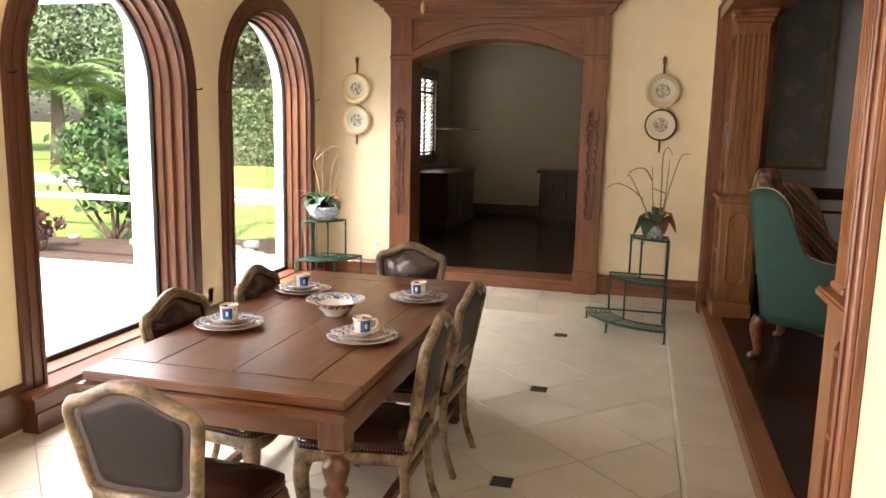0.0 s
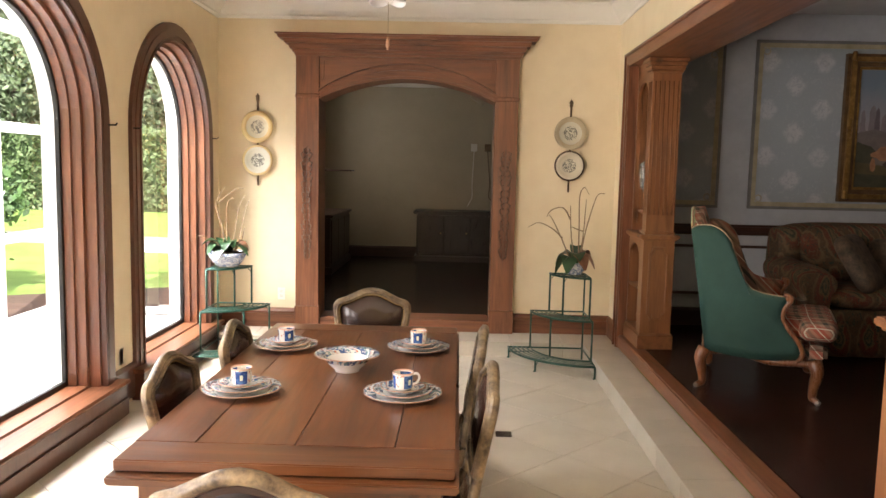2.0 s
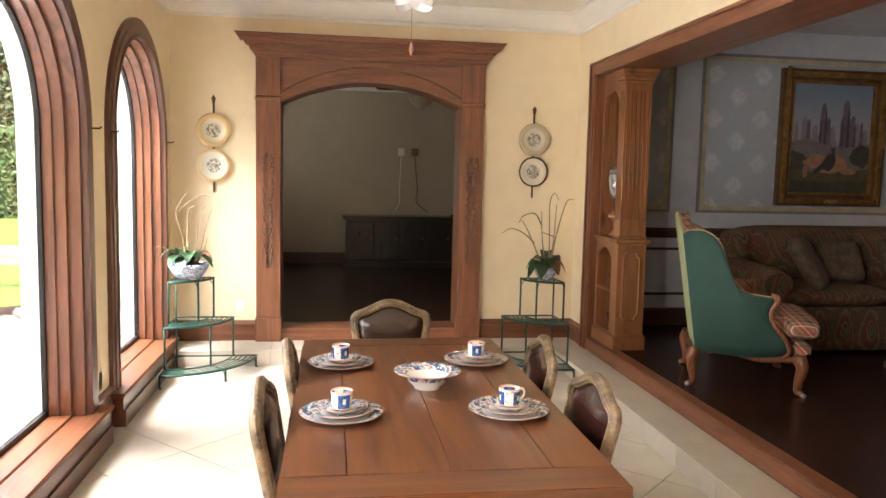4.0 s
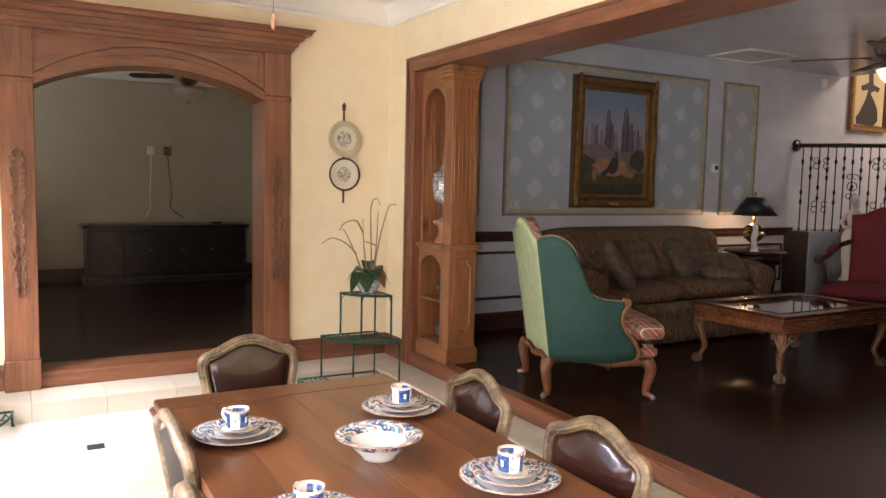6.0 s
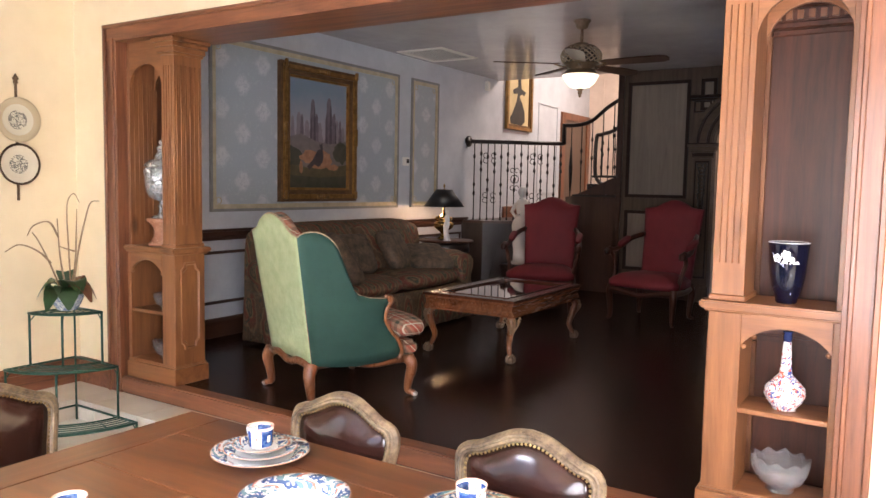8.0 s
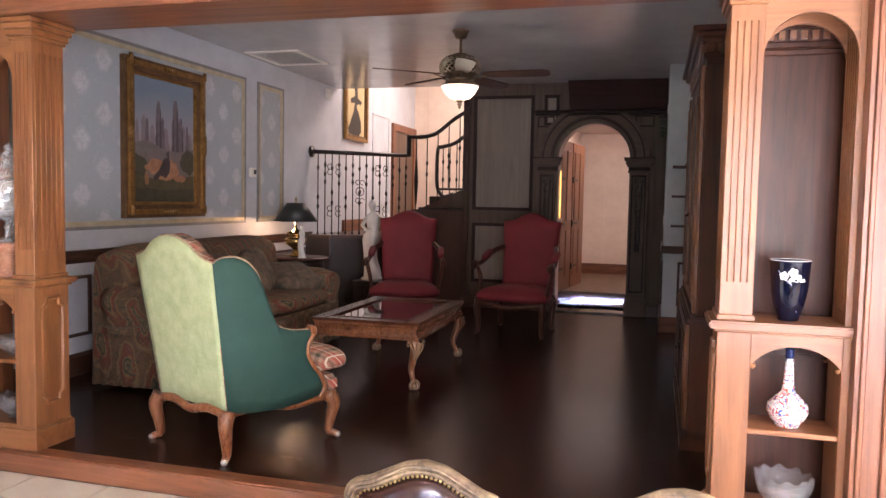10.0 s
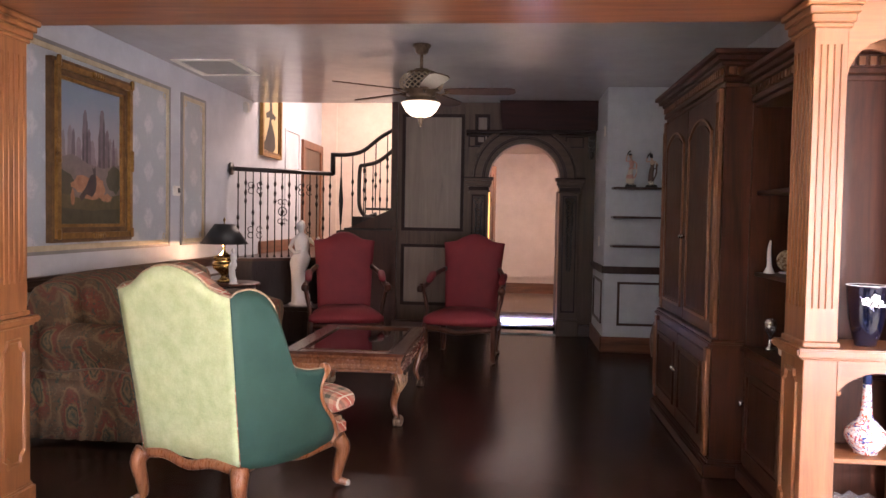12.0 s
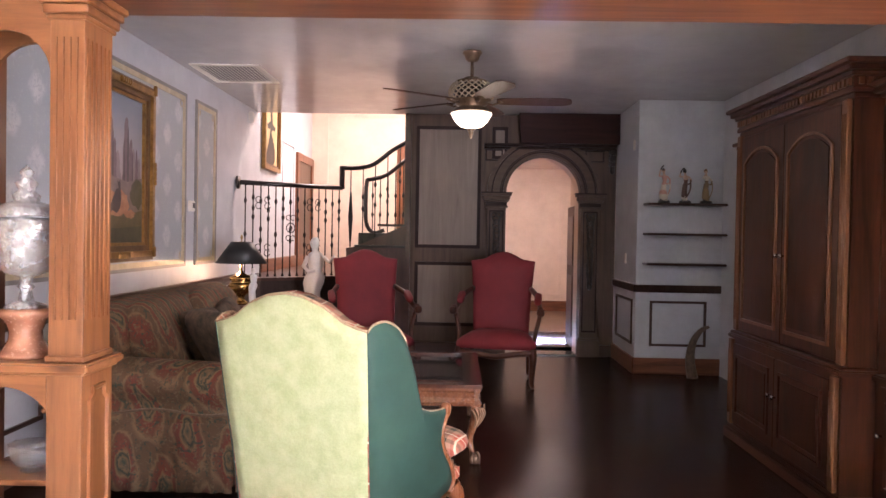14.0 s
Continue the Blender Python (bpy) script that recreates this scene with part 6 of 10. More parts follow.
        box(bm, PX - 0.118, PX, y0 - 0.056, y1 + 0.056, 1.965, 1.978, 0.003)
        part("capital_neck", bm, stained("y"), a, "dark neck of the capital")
        bm = bmesh.new()
        rng = random.Random(6)
        yc = (y0 + y1) / 2
        for s in (-1, 1):
            tube(bm, spline([(PX - 0.068, yc, 1.70), (PX - 0.08, yc + s * 0.03, 1.735), (PX - 0.08, yc + s * 0.062, 1.70), (PX - 0.07, yc + s * 0.04, 1.665)], 3), 0.0085, 6)
        z = 1.69
        while z > 0.86:
            for s in (-1, 1):
                w = rng.uniform(0.018, 0.04) * (0.5 + 0.6 * (z - 0.8))
                tube(bm, [(PX - 0.062, yc + s * 0.006, z), (PX - 0.082, yc + s * (w + 0.012), z - 0.02), (PX - 0.074, yc + s * w, z - 0.045), (PX - 0.064, yc, z - 0.06)], [0.005, 0.013, 0.011, 0.003], 6)
            z -= rng.uniform(0.036, 0.052)
        part("carving", bm, black_wood("z"), a, "dark carved drop of leaves")
    for y0, y1 in ((3.0, 3.23), (4.23, 4.44)):
        bm = bmesh.new()
        za, zb = (2.36, 2.50)
        out = [(y0, za), (y0, zb), (y1, zb), (y1, za)]
        inn = [(y0 + 0.016, za + 0.016), (y0 + 0.016, zb - 0.016), (y1 - 0.016, zb - 0.016), (y1 - 0.016, za + 0.016)]
        band(bm, inn + inn[:1], out + out[:1], "x", PX - 0.018, PX)
        part("spandrel_bead", bm, stained("y"), a, "dark bead of the spandrel panel")
    bm = bmesh.new()
    for z0, z1, o in ((2.30, 2.36, 0.05), (2.36, 2.44, 0.075), (2.44, 2.52, 0.10)):
        box(bm, PX - o, PX, 2.865, 2.945, z0, z1, 0.012, 2)
    lathe(bm, [(0.0, -0.06), (0.02, -0.05), (0.03, -0.02), (0.03, 0.03), (0.0, 0.045)], PX - 0.045, 2.905, 10, 2.27)
    part("corbel", bm, black_wood("z"), a, "dark carved corbel under the boxing")
    # dark boxed soffit over the arch
    bm = bmesh.new()
    prism(bm, [(4.02, 2.56), (4.05, LCEIL - 0.002), (2.852, LCEIL - 0.002), (2.852, 2.56)], "x", PX - 0.20, PX)
    structure("soffit", bm, wood("soffit_walnut", (0.016, 0.0045, 0.004), (0.050, 0.013, 0.010), "y", 0.6, spec=0.18), "dark wood boxing over the arch", "soffit")
    bm = bmesh.new()
    box(bm, PX - 0.17, PX, 2.878, 4.46, 2.525, 2.558, 0.005)
    box(bm, PX - 0.10, PX, 2.878, 4.46, 2.50, 2.525, 0.005)
    structure("soffit_moulding", bm, stained("y"), "dark moulding under the dark boxing", "moulding")
    # passage beyond
    bm = bmesh.new()
    band(bm, arch_line(3.28, 4.18, 0, 1.975, 24, 0.44), arch_line(3.24, 4.22, 0, 1.975, 24, 0.48), "x", PX + 0.12, PX + 0.42)
    structure("arch_reveal", bm, M_CREAM, "pinkish cream plaster reveal of the arch", "wall")
    bm = bmesh.new()
    box(bm, 12.37, 12.4, 2.6, 4.42, 0.0, 0.22, 0.006)
    structure("baseboard", bm, trim("y"), "reddish wood baseboard at the end of the passage", "baseboard")
    bm = bmesh.new()
    w = 0.03
    y0, y1, z0, z1 = 2.75, 3.95, 0.32, 2.5
    band(bm, [(y0 + w, z0 + w), (y0 + w, z1 - w), (y1 - w, z1 - w), (y1 - w, z0 + w), (y0 + w, z0 + w)], [(y0, z0), (y0, z1), (y1, z1), (y1, z0), (y0, z0)], "x", 12.37, 12.4)
    structure("frame_moulding", bm, M_CREAM, "cream frame moulding on the passage wall", "moulding")


stair_structures()


def plank_door(name, m, label):
    d = tagged(thing(name), label, "door")
    d.matrix_basis = m
    bm = bmesh.new()
    box(bm, 0, 0.85, 0, 0.045, 0, 2.35, 0.006)
    part("leaf", bm, trim("z"), d)
    bm = bmesh.new()
    for z0, z1 in ((0.2, 0.95), (1.1, 2.2)):
        for x0 in (0.1, 0.47):
            box(bm, x0, x0 + 0.28, -0.012, 0.001, z0, z1, 0.008)
    part("raised_panels", bm, trim("z"), d)
    for z in (0.35, 1.05, 1.75):
        bm = bmesh.new()
        box(bm, 0.0, 0.30, -0.018, -0.011, z - 0.018, z + 0.018, 0.003)
        box(bm, -0.03, 0.02, -0.018, 0.02, z - 0.05, z + 0.05, 0.004)
        part("strap_hinge", bm, M_IRON, d, "black iron strap hinge")
    return d


plank_door("door", pose(8.85, 4.37, 0.02, 0, 0, -7), "reddish panelled door with black iron strap hinges, open")
plank_door("door", pose(9.73, 4.26, 0.02, 0, 0, -7), "reddish panelled door leaf standing past a hinged one")
def jamb_glow_strip():
    # no lamp here: an added glowing strip stands for the amber-lit door edge
    k = tagged(thing("wall_sconce", (7.40, 4.18, 1.12)), "slim glowing strip for an amber-lit door edge, on a pale bracket", "wall lamp")
    bm = bmesh.new()
    prism(bm, [(-0.03, 0.08), (-0.03, 0.62), (0.0, 0.70), (0.03, 0.62), (0.03, 0.08)], "y", -0.012, 0.0)
    part("shade", bm, glow("amber_lit_edge", (1.0, 0.45, 0.10), 0.45), k, "amber strip that glows in place of light on the door")
    bm = bmesh.new()
    box(bm, -0.06, 0.06, -0.03, 0.0, 0.02, 0.08, 0.008, 2)
    box(bm, -0.035, 0.035, -0.022, 0.0, -0.04, 0.02, 0.006)
    part("bracket", bm, M_CREAM, k, "pale moulded bracket")


jamb_glow_strip()
sd = tagged(thing("side_door", (7.55, 3.262, 0.0)), "dark panelled door leaf folded back in the passage", "door")
bm = bmesh.new()
box(bm, 0.0, 0.62, -0.03, 0.0, 0.02, 1.85, 0.004)
part("leaf", bm, grey_oak("z"), sd)
for z0, z1 in ((0.15, 0.95), (1.08, 1.72)):
    bm = bmesh.new()
    box(bm, 0.08, 0.54, -0.002, 0.012, z0, z1, 0.008)
    part("raised_panel", bm, dark_wood("z"), sd)

M_DARKMARBLE = surf("green_black_marble", (0.02, 0.028, 0.026), (0.10, 0.12, 0.11), 9, 0.15, bumps=0, spread=0.12)
bm = bmesh.new()
box(bm, PX - 0.02, PX + 0.26, 3.29, 4.17, -0.05, 0.02, 0.004)
structure("arch_threshold", bm, M_DARKMARBLE, "dark green marble threshold under the arch", "threshold")
bm = bmesh.new()
box(bm, PX + 0.72, PX + 0.98, 3.0, 4.2, -0.03, 0.003)
structure("floor_inlay", bm, M_DARKMARBLE, "dark marble inlay in the passage floor", "floor")
bm = bmesh.new()
box(bm, 9.2, 12.4, 2.6, 4.4, -0.03, 0.02)
structure("passage_wood_floor", bm, wood("worn_oak_floor", (0.09, 0.045, 0.024), (0.22, 0.13, 0.075), "y", 0.4), "worn oak floor at the end of the passage", "floor")


def baluster(bm, x, y, z0, z1, knots):
    tube(bm, [(x, y, z0), (x, y, z1)], 0.0075, 6)
    for z in knots:
        lathe(bm, [(0.008, -0.035), (0.017, -0.012), (0.019, 0.0), (0.017, 0.012), (0.008, 0.035)], x, y, 8, z)


def balustrade():
    b = tagged(thing("balustrade"), "black iron balustrade with a dark wooden handrail on the landing", "balustrade")
    bm = bmesh.new()
    top = 2.0
    p0, p1 = (R0.x, R0.y, top), (R1.x, R1.y, top)
    pts = [p0, p1]
    tube(bm, pts, 0.034, 8, 0.8)
    tube(bm, [(R1.x, R1.y, top - 0.01), (R1.x, R1.y, 2.27)], 0.034, 8)
    rise = spline([(R1.x, R1.y + 0.01, 2.25), (7.08, 6.0, 2.25), (7.08, 5.80, 2.30), (7.08, 5.58, 2.47), (7.08, 5.40, 2.58)], 4)
    tube(bm, rise, 0.034, 8, 0.8)
    part("handrail", bm, black_wood("x"), b, "dark polished handrail with a raised turn")
    bm = bmesh.new()
    lathe(bm, [(0.045, 0), (0.075, 0.01), (0.075, 0.03), (0, 0.03)], n=20)
    bmesh.ops.rotate(bm, verts=bm.verts[:], matrix=Matrix.Rotation(radians(90), 3, "X"))
    bmesh.ops.translate(bm, verts=bm.verts[:], vec=(R0.x, LY1, top))
    part("wall_rosette", bm, black_wood("x"), b)
    n = 14
    d = R1 - R0
    for k in range(n):
        t = (k + 0.6) / n
        p = R0 + d * t
        bm = bmesh.new()
        knots = [(1.30, 1.42), (1.62, 1.72), (1.35, 1.48), (1.60, 1.70)][k % 4]
        baluster(bm, p.x, p.y, 0.93, top - 0.01, knots + ((1.84,) if k % 2 else (1.80,)))
        lathe(bm, [(0.018, 0), (0.012, 0.03), (0.008, 0.05)], p.x, p.y, 8, 0.93)
        part("baluster", bm, M_IRON, b)
    dn = d.normalized()
    def ring(cx, cz, r, a0=0.0, a1=6.283, closed=True):
        return [(R0 + dn * (cx + r * math.cos(a)) + Vector((0, 0, cz + r * math.sin(a)))) for a in [a0 + (a1 - a0) * j / 14 for j in range(14 if closed else 15)]]
    for c in (0.27, 0.92):
        for z in (1.78, 1.24):
            bm = bmesh.new()
            for s in (-1, 1):
                tube(bm, ring(c + s * 0.055, z + 0.035, 0.035, 0.3, 5.6, False), 0.005, 5)
                tube(bm, ring(c + s * 0.055, z - 0.035, 0.035, 0.6, 6.0, False), 0.005, 5)
            part("scroll", bm, M_IRON, b, "wrought iron scroll")
    bm = bmesh.new()
    c = 0.62
    tube(bm, ring(c, 1.50, 0.055), 0.006, 5, 1, True)
    for z in (1.62, 1.38):
        tube(bm, ring(c + 0.03, z, 0.03, 0, 5, False), 0.005, 5)
        tube(bm, ring(c - 0.03, z, 0.03, 0, 5, False), 0.005, 5)
    lathe(bm, [(0.004, -0.03), (0.022, 0), (0.004, 0.03)], (R0 + dn * c).x, (R0 + dn * c).y, 8, 1.5)
    part("scroll", bm, M_IRON, b, "wrought iron medallion")
    for k in range(5):
        y = 6.08 - k * 0.15
        ztop = {0: 2.24, 1: 2.25, 2: 2.31, 3: 2.43, 4: 2.53}[k]
        zb = 1.31 + (0.0 if k < 3 else 0.26)
        bm = bmesh.new()
        if k == 0:
            baluster(bm, 7.08, y, 0.93, ztop, (1.70, 1.62))
            lathe(bm, [(0.012, -0.3), (0.026, -0.06), (0.03, 0.0), (0.026, 0.06), (0.012, 0.3)], 7.08, y, 10, 1.65)
        else:
            baluster(bm, 7.08, y, zb, ztop, ((1.9, 1.75), (1.8, 2.05), (2.0, 1.85), (2.1, 2.2))[k - 1])
        part("baluster", bm, M_IRON, b)
    return b


balustrade()


def inner_rail():
    b = tagged(thing("inner_balustrade"), "curved dark handrail with iron balusters behind the landing", "balustrade")
    bm = bmesh.new()
    pts = spline([(7.7, 5.72, 1.50), (7.7, 5.86, 1.46), (7.7, 5.95, 1.56), (7.7, 5.97, 1.75), (7.7, 5.96, 2.12), (7.7, 5.90, 2.16), (7.7, 5.70, 2.22), (7.7, 5.45, 2.42)], 4)
    tube(bm, pts, 0.035, 8, 0.8)
    part("handrail", bm, black_wood("y"), b)
    for y, z0, z1 in ((5.88, 1.45, 2.15), (5.78, 1.45, 2.19), (5.68, 1.45, 2.22), (5.58, 1.45, 2.30), (5.48, 1.5, 2.38)):
        bm = bmesh.new()
        baluster(bm, 7.7, y, z0, z1, (1.7, 1.95))
        part("baluster", bm, M_IRON, b)
    bm = bmesh.new()
    box(bm, 7.6, 7.8, 5.42, 6.05, 0.935, 1.46, 0.01)
    part("base", bm, black_wood("z"), b)


inner_rail()

# door and trim in the stair hall
d = tagged(new("stair_hall_door"), "orange-brown wooden door frame with a door ajar", "door", kind="structure")
bm = bmesh.new()
band(bm, [(9.47, 0.93), (9.47, 2.56), (10.45, 2.56), (10.45, 0.93)], [(9.33, 0.93), (9.33, 2.68), (10.58, 2.68), (10.58, 0.93)], "y", LY1 - 0.04, LY1)
part("casing", bm, trim("z"), d)
bm = bmesh.new()
box(bm, 9.47, 10.45, LY1 - 0.012, LY1, 0.93, 2.56)
# the leaf's shade is put into its duller wood colour
part("door_leaf", bm, wood("shadowed_door", (0.10, 0.06, 0.04), (0.2, 0.13, 0.09), "z", 0.45), d)
d2 = tagged(new("upper_door"), "orange-brown door beyond the stairs", "door", kind="structure")
bm = bmesh.new()
box(bm, 10.55, 10.6, 5.25, 5.80, 0.93, 2.95, 0.01)
part("door_leaf", bm, trim("z"), d2)
bm = bmesh.new()
w = 0.03
y0, y1, z0, z1 = 4.7, 7.0, 1.2, 3.45
band(bm, [(y0 + w, z0 + w), (y0 + w, z1 - w), (y1 - w, z1 - w), (y1 - w, z0 + w), (y0 + w, z0 + w)], [(y0, z0), (y0, z1), (y1, z1), (y1, z0), (y0, z0)], "x", 10.585, 10.6)
structure("frame_moulding", bm, M_CREAM, "cream frame moulding on the stair hall wall", "moulding")
bm = bmesh.new()
w, x0, x1, z0, z1 = 0.025, 8.45, 9.2, 1.3, 2.75
band(bm, [(x0 + w, z0 + w), (x0 + w, z1 - w), (x1 - w, z1 - w), (x1 - w, z0 + w), (x0 + w, z0 + w)], [(x0, z0), (x0, z1), (x1, z1), (x1, z0), (x0, z0)], "y", LY1 - 0.014, LY1)
structure("frame_moulding", bm, M_BLUE, "pale frame moulding on the stair hall wall", "moulding")


# ---- living room furniture ----
def plaid():
    m, nt, b = node_mat("plaid_fabric")
    tc = nt.nodes.new("ShaderNodeTexCoord")
    sep = nt.nodes.new("ShaderNodeSeparateXYZ")
    nt.links.new(tc.outputs["Object"], sep.inputs[0])
    def stripe(axis, scale, width, off):
        f = maths(nt, "FRACT", maths(nt, "ADD", maths(nt, "MULTIPLY", sep.outputs[axis], scale), off))
        return maths(nt, "LESS_THAN", f, width)
    yz = maths(nt, "ADD", sep.outputs[1], sep.outputs[2])
    comb = nt.nodes.new("ShaderNodeCombineXYZ")
    nt.links.new(sep.outputs[0], comb.inputs[0])
    nt.links.new(yz, comb.inputs[1])
    sep = nt.nodes.new("ShaderNodeSeparateXYZ")
    nt.links.new(comb.outputs[0], sep.inputs[0])
    col = mix(nt, maths(nt, "MULTIPLY", maths(nt, "ADD", stripe(0, 7, 0.45, 0.1), stripe(1, 7, 0.45, 0.2)), 0.5), (0.42, 0.25, 0.17), (0.36, 0.075, 0.045))
    col = mix(nt, maths(nt, "MULTIPLY", maths(nt, "ADD", stripe(0, 7, 0.2, 0.45), stripe(1, 7, 0.2, 0.55)), 0.5), col, (0.03, 0.05, 0.035))
    col = mix(nt, maths(nt, "MAXIMUM", stripe(0, 7, 0.055, 0.0), stripe(1, 7, 0.055, 0.0)), col, (0.62, 0.55, 0.42))
    n = noise_tex(nt, tc.outputs["Object"], 160, 2)
    col = mix(nt, maths(nt, "MULTIPLY", n, 0.35), col, (0.2, 0.12, 0.08))
    nt.links.new(col, b.inputs["Base Color"])
    b.inputs["Roughness"].default_value = 0.85
    bump(nt, b, n, 0.3, 0.001)
    return m


M_PLAID = plaid()
M_SAGE = surf("pale_sage_brocade", (0.30, 0.36, 0.19), (0.42, 0.47, 0.27), 15, 0.7, bumps=0.3, fine=120, spread=0.14)
M_TEAL = surf("dark_green_fabric", (0.010, 0.042, 0.033), (0.022, 0.075, 0.056), 4, 0.75, bumps=0.2, fine=160)
M_PIPE = surf("tan_piping", (0.20, 0.13, 0.08), (0.42, 0.31, 0.20), 60, 0.7)
M_CHAIRWOOD = wood("chair_mahogany", (0.13, 0.045, 0.02), (0.32, 0.13, 0.055), "z", 0.28, 0.3)
M_SILVERFEET = surf("pale_caster", (0.45, 0.42, 0.38), (0.6, 0.57, 0.52), 10, 0.25, 0.5, 0)


def wing_chair():
    c = tagged(thing("wing_chair", (0.92, 5.385, 0), -112), "tall wing chair in pale sage and dark green fabric", "armchair")
    def rake(z):
        return -0.14 * max(z - 0.27, 0) / 0.9
    crest = [(-0.355, 1.07), (-0.31, 1.078), (-0.25, 1.10), (-0.17, 1.155), (-0.08, 1.19), (0.0, 1.20), (0.08, 1.19), (0.17, 1.155), (0.25, 1.10), (0.31, 1.078), (0.355, 1.07)]
    n = len(crest)
    def backgrid(off, inset=0.0):
        rows = []
        for j in range(13):
            t = j / 12
            row = []
            for i, (x, zt) in enumerate(crest):
                zb = 0.255 + 0.02 * math.cos(math.pi * (i / (n - 1) - 0.5))
                z = zb + (zt - zb) * t
                xx = x * (0.86 + 0.14 * t ** 0.8) * (1 - inset)
                bulge = 0.012 * math.sin(math.pi * i / (n - 1))
                row.append((xx, rake(z) + off - bulge * (1 if off <= 0 else -1), z))
            rows.append(row)
        return rows
    bm = bmesh.new()
    a = grid_surface(bm, backgrid(0.0))
    bb = grid_surface(bm, backgrid(0.02))
    for r1, r2 in ((a[0], bb[0]), (a[-1], bb[-1])):
        for i in range(n - 1):
            bm.faces.new((r1[i], r1[i + 1], r2[i + 1], r2[i]))
    for i in (0, -1):
        for j in range(12):
            bm.faces.new((a[j][i], a[j + 1][i], bb[j + 1][i], bb[j][i]))
    part("outside_back", bm, M_SAGE, c, "pale sage brocade outside back")
    bm = bmesh.new()
    rows = []
    for j in range(11):
        t = j / 10
        row = []
        for i, (x, zt) in enumerate(crest):
            z = 0.30 + (zt + 0.012 - 0.30) * t
            s = math.sin(math.pi * i / (n - 1))
            row.append((x * (0.86 + 0.14 * t) * 0.97, rake(z) + 0.03 + 0.10 * s ** 0.5 * (1 - 0.55 * t ** 4), z))
        rows.append(row)
    rows.append([(x * 0.97, rake(z) + 0.015, z + 0.004) for x, z in crest])
    grid_surface(bm, rows)
    part("backrest", bm, M_PLAID, c, "plaid inside back")
    bm = bmesh.new()
    tube(bm, spline([(x, rake(z) + 0.004, z + 0.003) for x, z in crest], 3), 0.007, 6)
    part("piping", bm, M_PIPE, c)
    side = [(0.0, 0.26), (rake(0.7), 0.70), (rake(1.07), 1.07), (-0.08, 1.095), (0.0, 1.10), (0.07, 1.07), (0.125, 1.01), (0.155, 0.93), (0.18, 0.84), (0.215, 0.765), (0.27, 0.705), (0.35, 0.68), (0.435, 0.672), (0.485, 0.668), (0.48, 0.635), (0.462, 0.59), (0.46, 0.52), (0.50, 0.45), (0.55, 0.39), (0.575, 0.32), (0.56, 0.275), (0.43, 0.25), (0.3, 0.24), (0.15, 0.245)]
    def sx(y, z):
        return 0.305 + 0.10 * max(y, 0) / 0.5 + 0.05 * max(z - 0.27, 0) / 0.8 + 0.02 * math.sin(max(min((y + 0.1) / 0.6, 1), 0) * math.pi)
    for s in (-1, 1):
        bm = bmesh.new()
        dome(bm, side, lambda u, v, h: (s * (sx(u, v) + h), u, v), 0.016, 0.004, 4, 0.006)
        part("outside_wing", bm, M_TEAL, c, "dark green outside of the wing and arm")
        bm = bmesh.new()
        dome(bm, side, lambda u, v, h: (s * (sx(u, v) - h), u, v), 0.05, 0.004, 4, 0.004)
        part("wing", bm, M_PLAID, c, "plaid inside of the wing")
        bm = bmesh.new()
        tube(bm, [(s * (sx(u, v) + 0.003), u, v) for u, v in spline3(side[2:15])], 0.0055, 6)
        part("piping", bm, M_PIPE, c)
        bm = bmesh.new()
        front = [(0.46, 0.682), (0.50, 0.675), (0.505, 0.645), (0.48, 0.615), (0.465, 0.575), (0.468, 0.52), (0.51, 0.45), (0.56, 0.39), (0.588, 0.33), (0.585, 0.29), (0.56, 0.262)]
        tube(bm, [(s * (sx(u, v) + 0.002), u, v) for u, v in spline3(front)], 0.0145, 8)
        tube(bm, [(s * (sx(0.43, 0.67) + 0.02), 0.492, 0.662), (s * (sx(0.43, 0.67) - 0.02), 0.492, 0.662)], 0.021, 12)
        part("arm_scroll", bm, M_CHAIRWOOD, c, "carved mahogany arm front")
    bm = bmesh.new()
    cushion(bm, (0, 0.42, 0.455), (0.68, 0.74, 0.155), 5)
    cushion(bm, (0, 0.675, 0.455), (0.90, 0.24, 0.155), 5)
    part("seat_cushion", bm, M_PLAID, c, "plump plaid seat cushion")
    bm = bmesh.new()
    box(bm, -0.29, 0.29, 0.06, 0.62, 0.262, 0.372, 0.02, 2)
    box(bm, -0.415, 0.415, 0.60, 0.735, 0.262, 0.372, 0.03, 3)
    part("seat_front", bm, M_PLAID, c)
    bm = bmesh.new()
    for pts in ([(-0.30, 0.0, 0.25), (-0.15, -0.012, 0.268), (0, -0.014, 0.24), (0.15, -0.012, 0.268), (0.30, 0.0, 0.25)],
                [(-0.39, 0.66, 0.25), (-0.2, 0.715, 0.285), (0, 0.725, 0.25), (0.2, 0.715, 0.285), (0.39, 0.66, 0.25)],
                [(-0.30, 0.0, 0.25), (-0.325, 0.2, 0.27), (-0.36, 0.40, 0.235), (-0.38, 0.55, 0.245), (-0.39, 0.66, 0.25)],
                [(0.30, 0.0, 0.25), (0.325, 0.2, 0.27), (0.36, 0.40, 0.235), (0.38, 0.55, 0.245), (0.39, 0.66, 0.25)]):
        tube(bm, spline(pts, 5), 0.02, 8, 1.3)
    part("seat_rail", bm, M_CHAIRWOOD, c, "serpentine mahogany seat rail")
    for x, y, ox, oy, cast in ((-0.31, 0.0, -0.03, -0.04, 1), (0.31, 0.0, 0.03, -0.04, 1), (-0.385, 0.66, -0.045, 0.035, 1), (0.385, 0.66, 0.045, 0.035, 1)):
        leg = bmesh.new()
        cabriole(leg, x, y, 0.262, (ox, oy), 0.034, 0.014)
        lg = part("leg", leg, M_CHAIRWOOD, c)
        bm = bmesh.new()
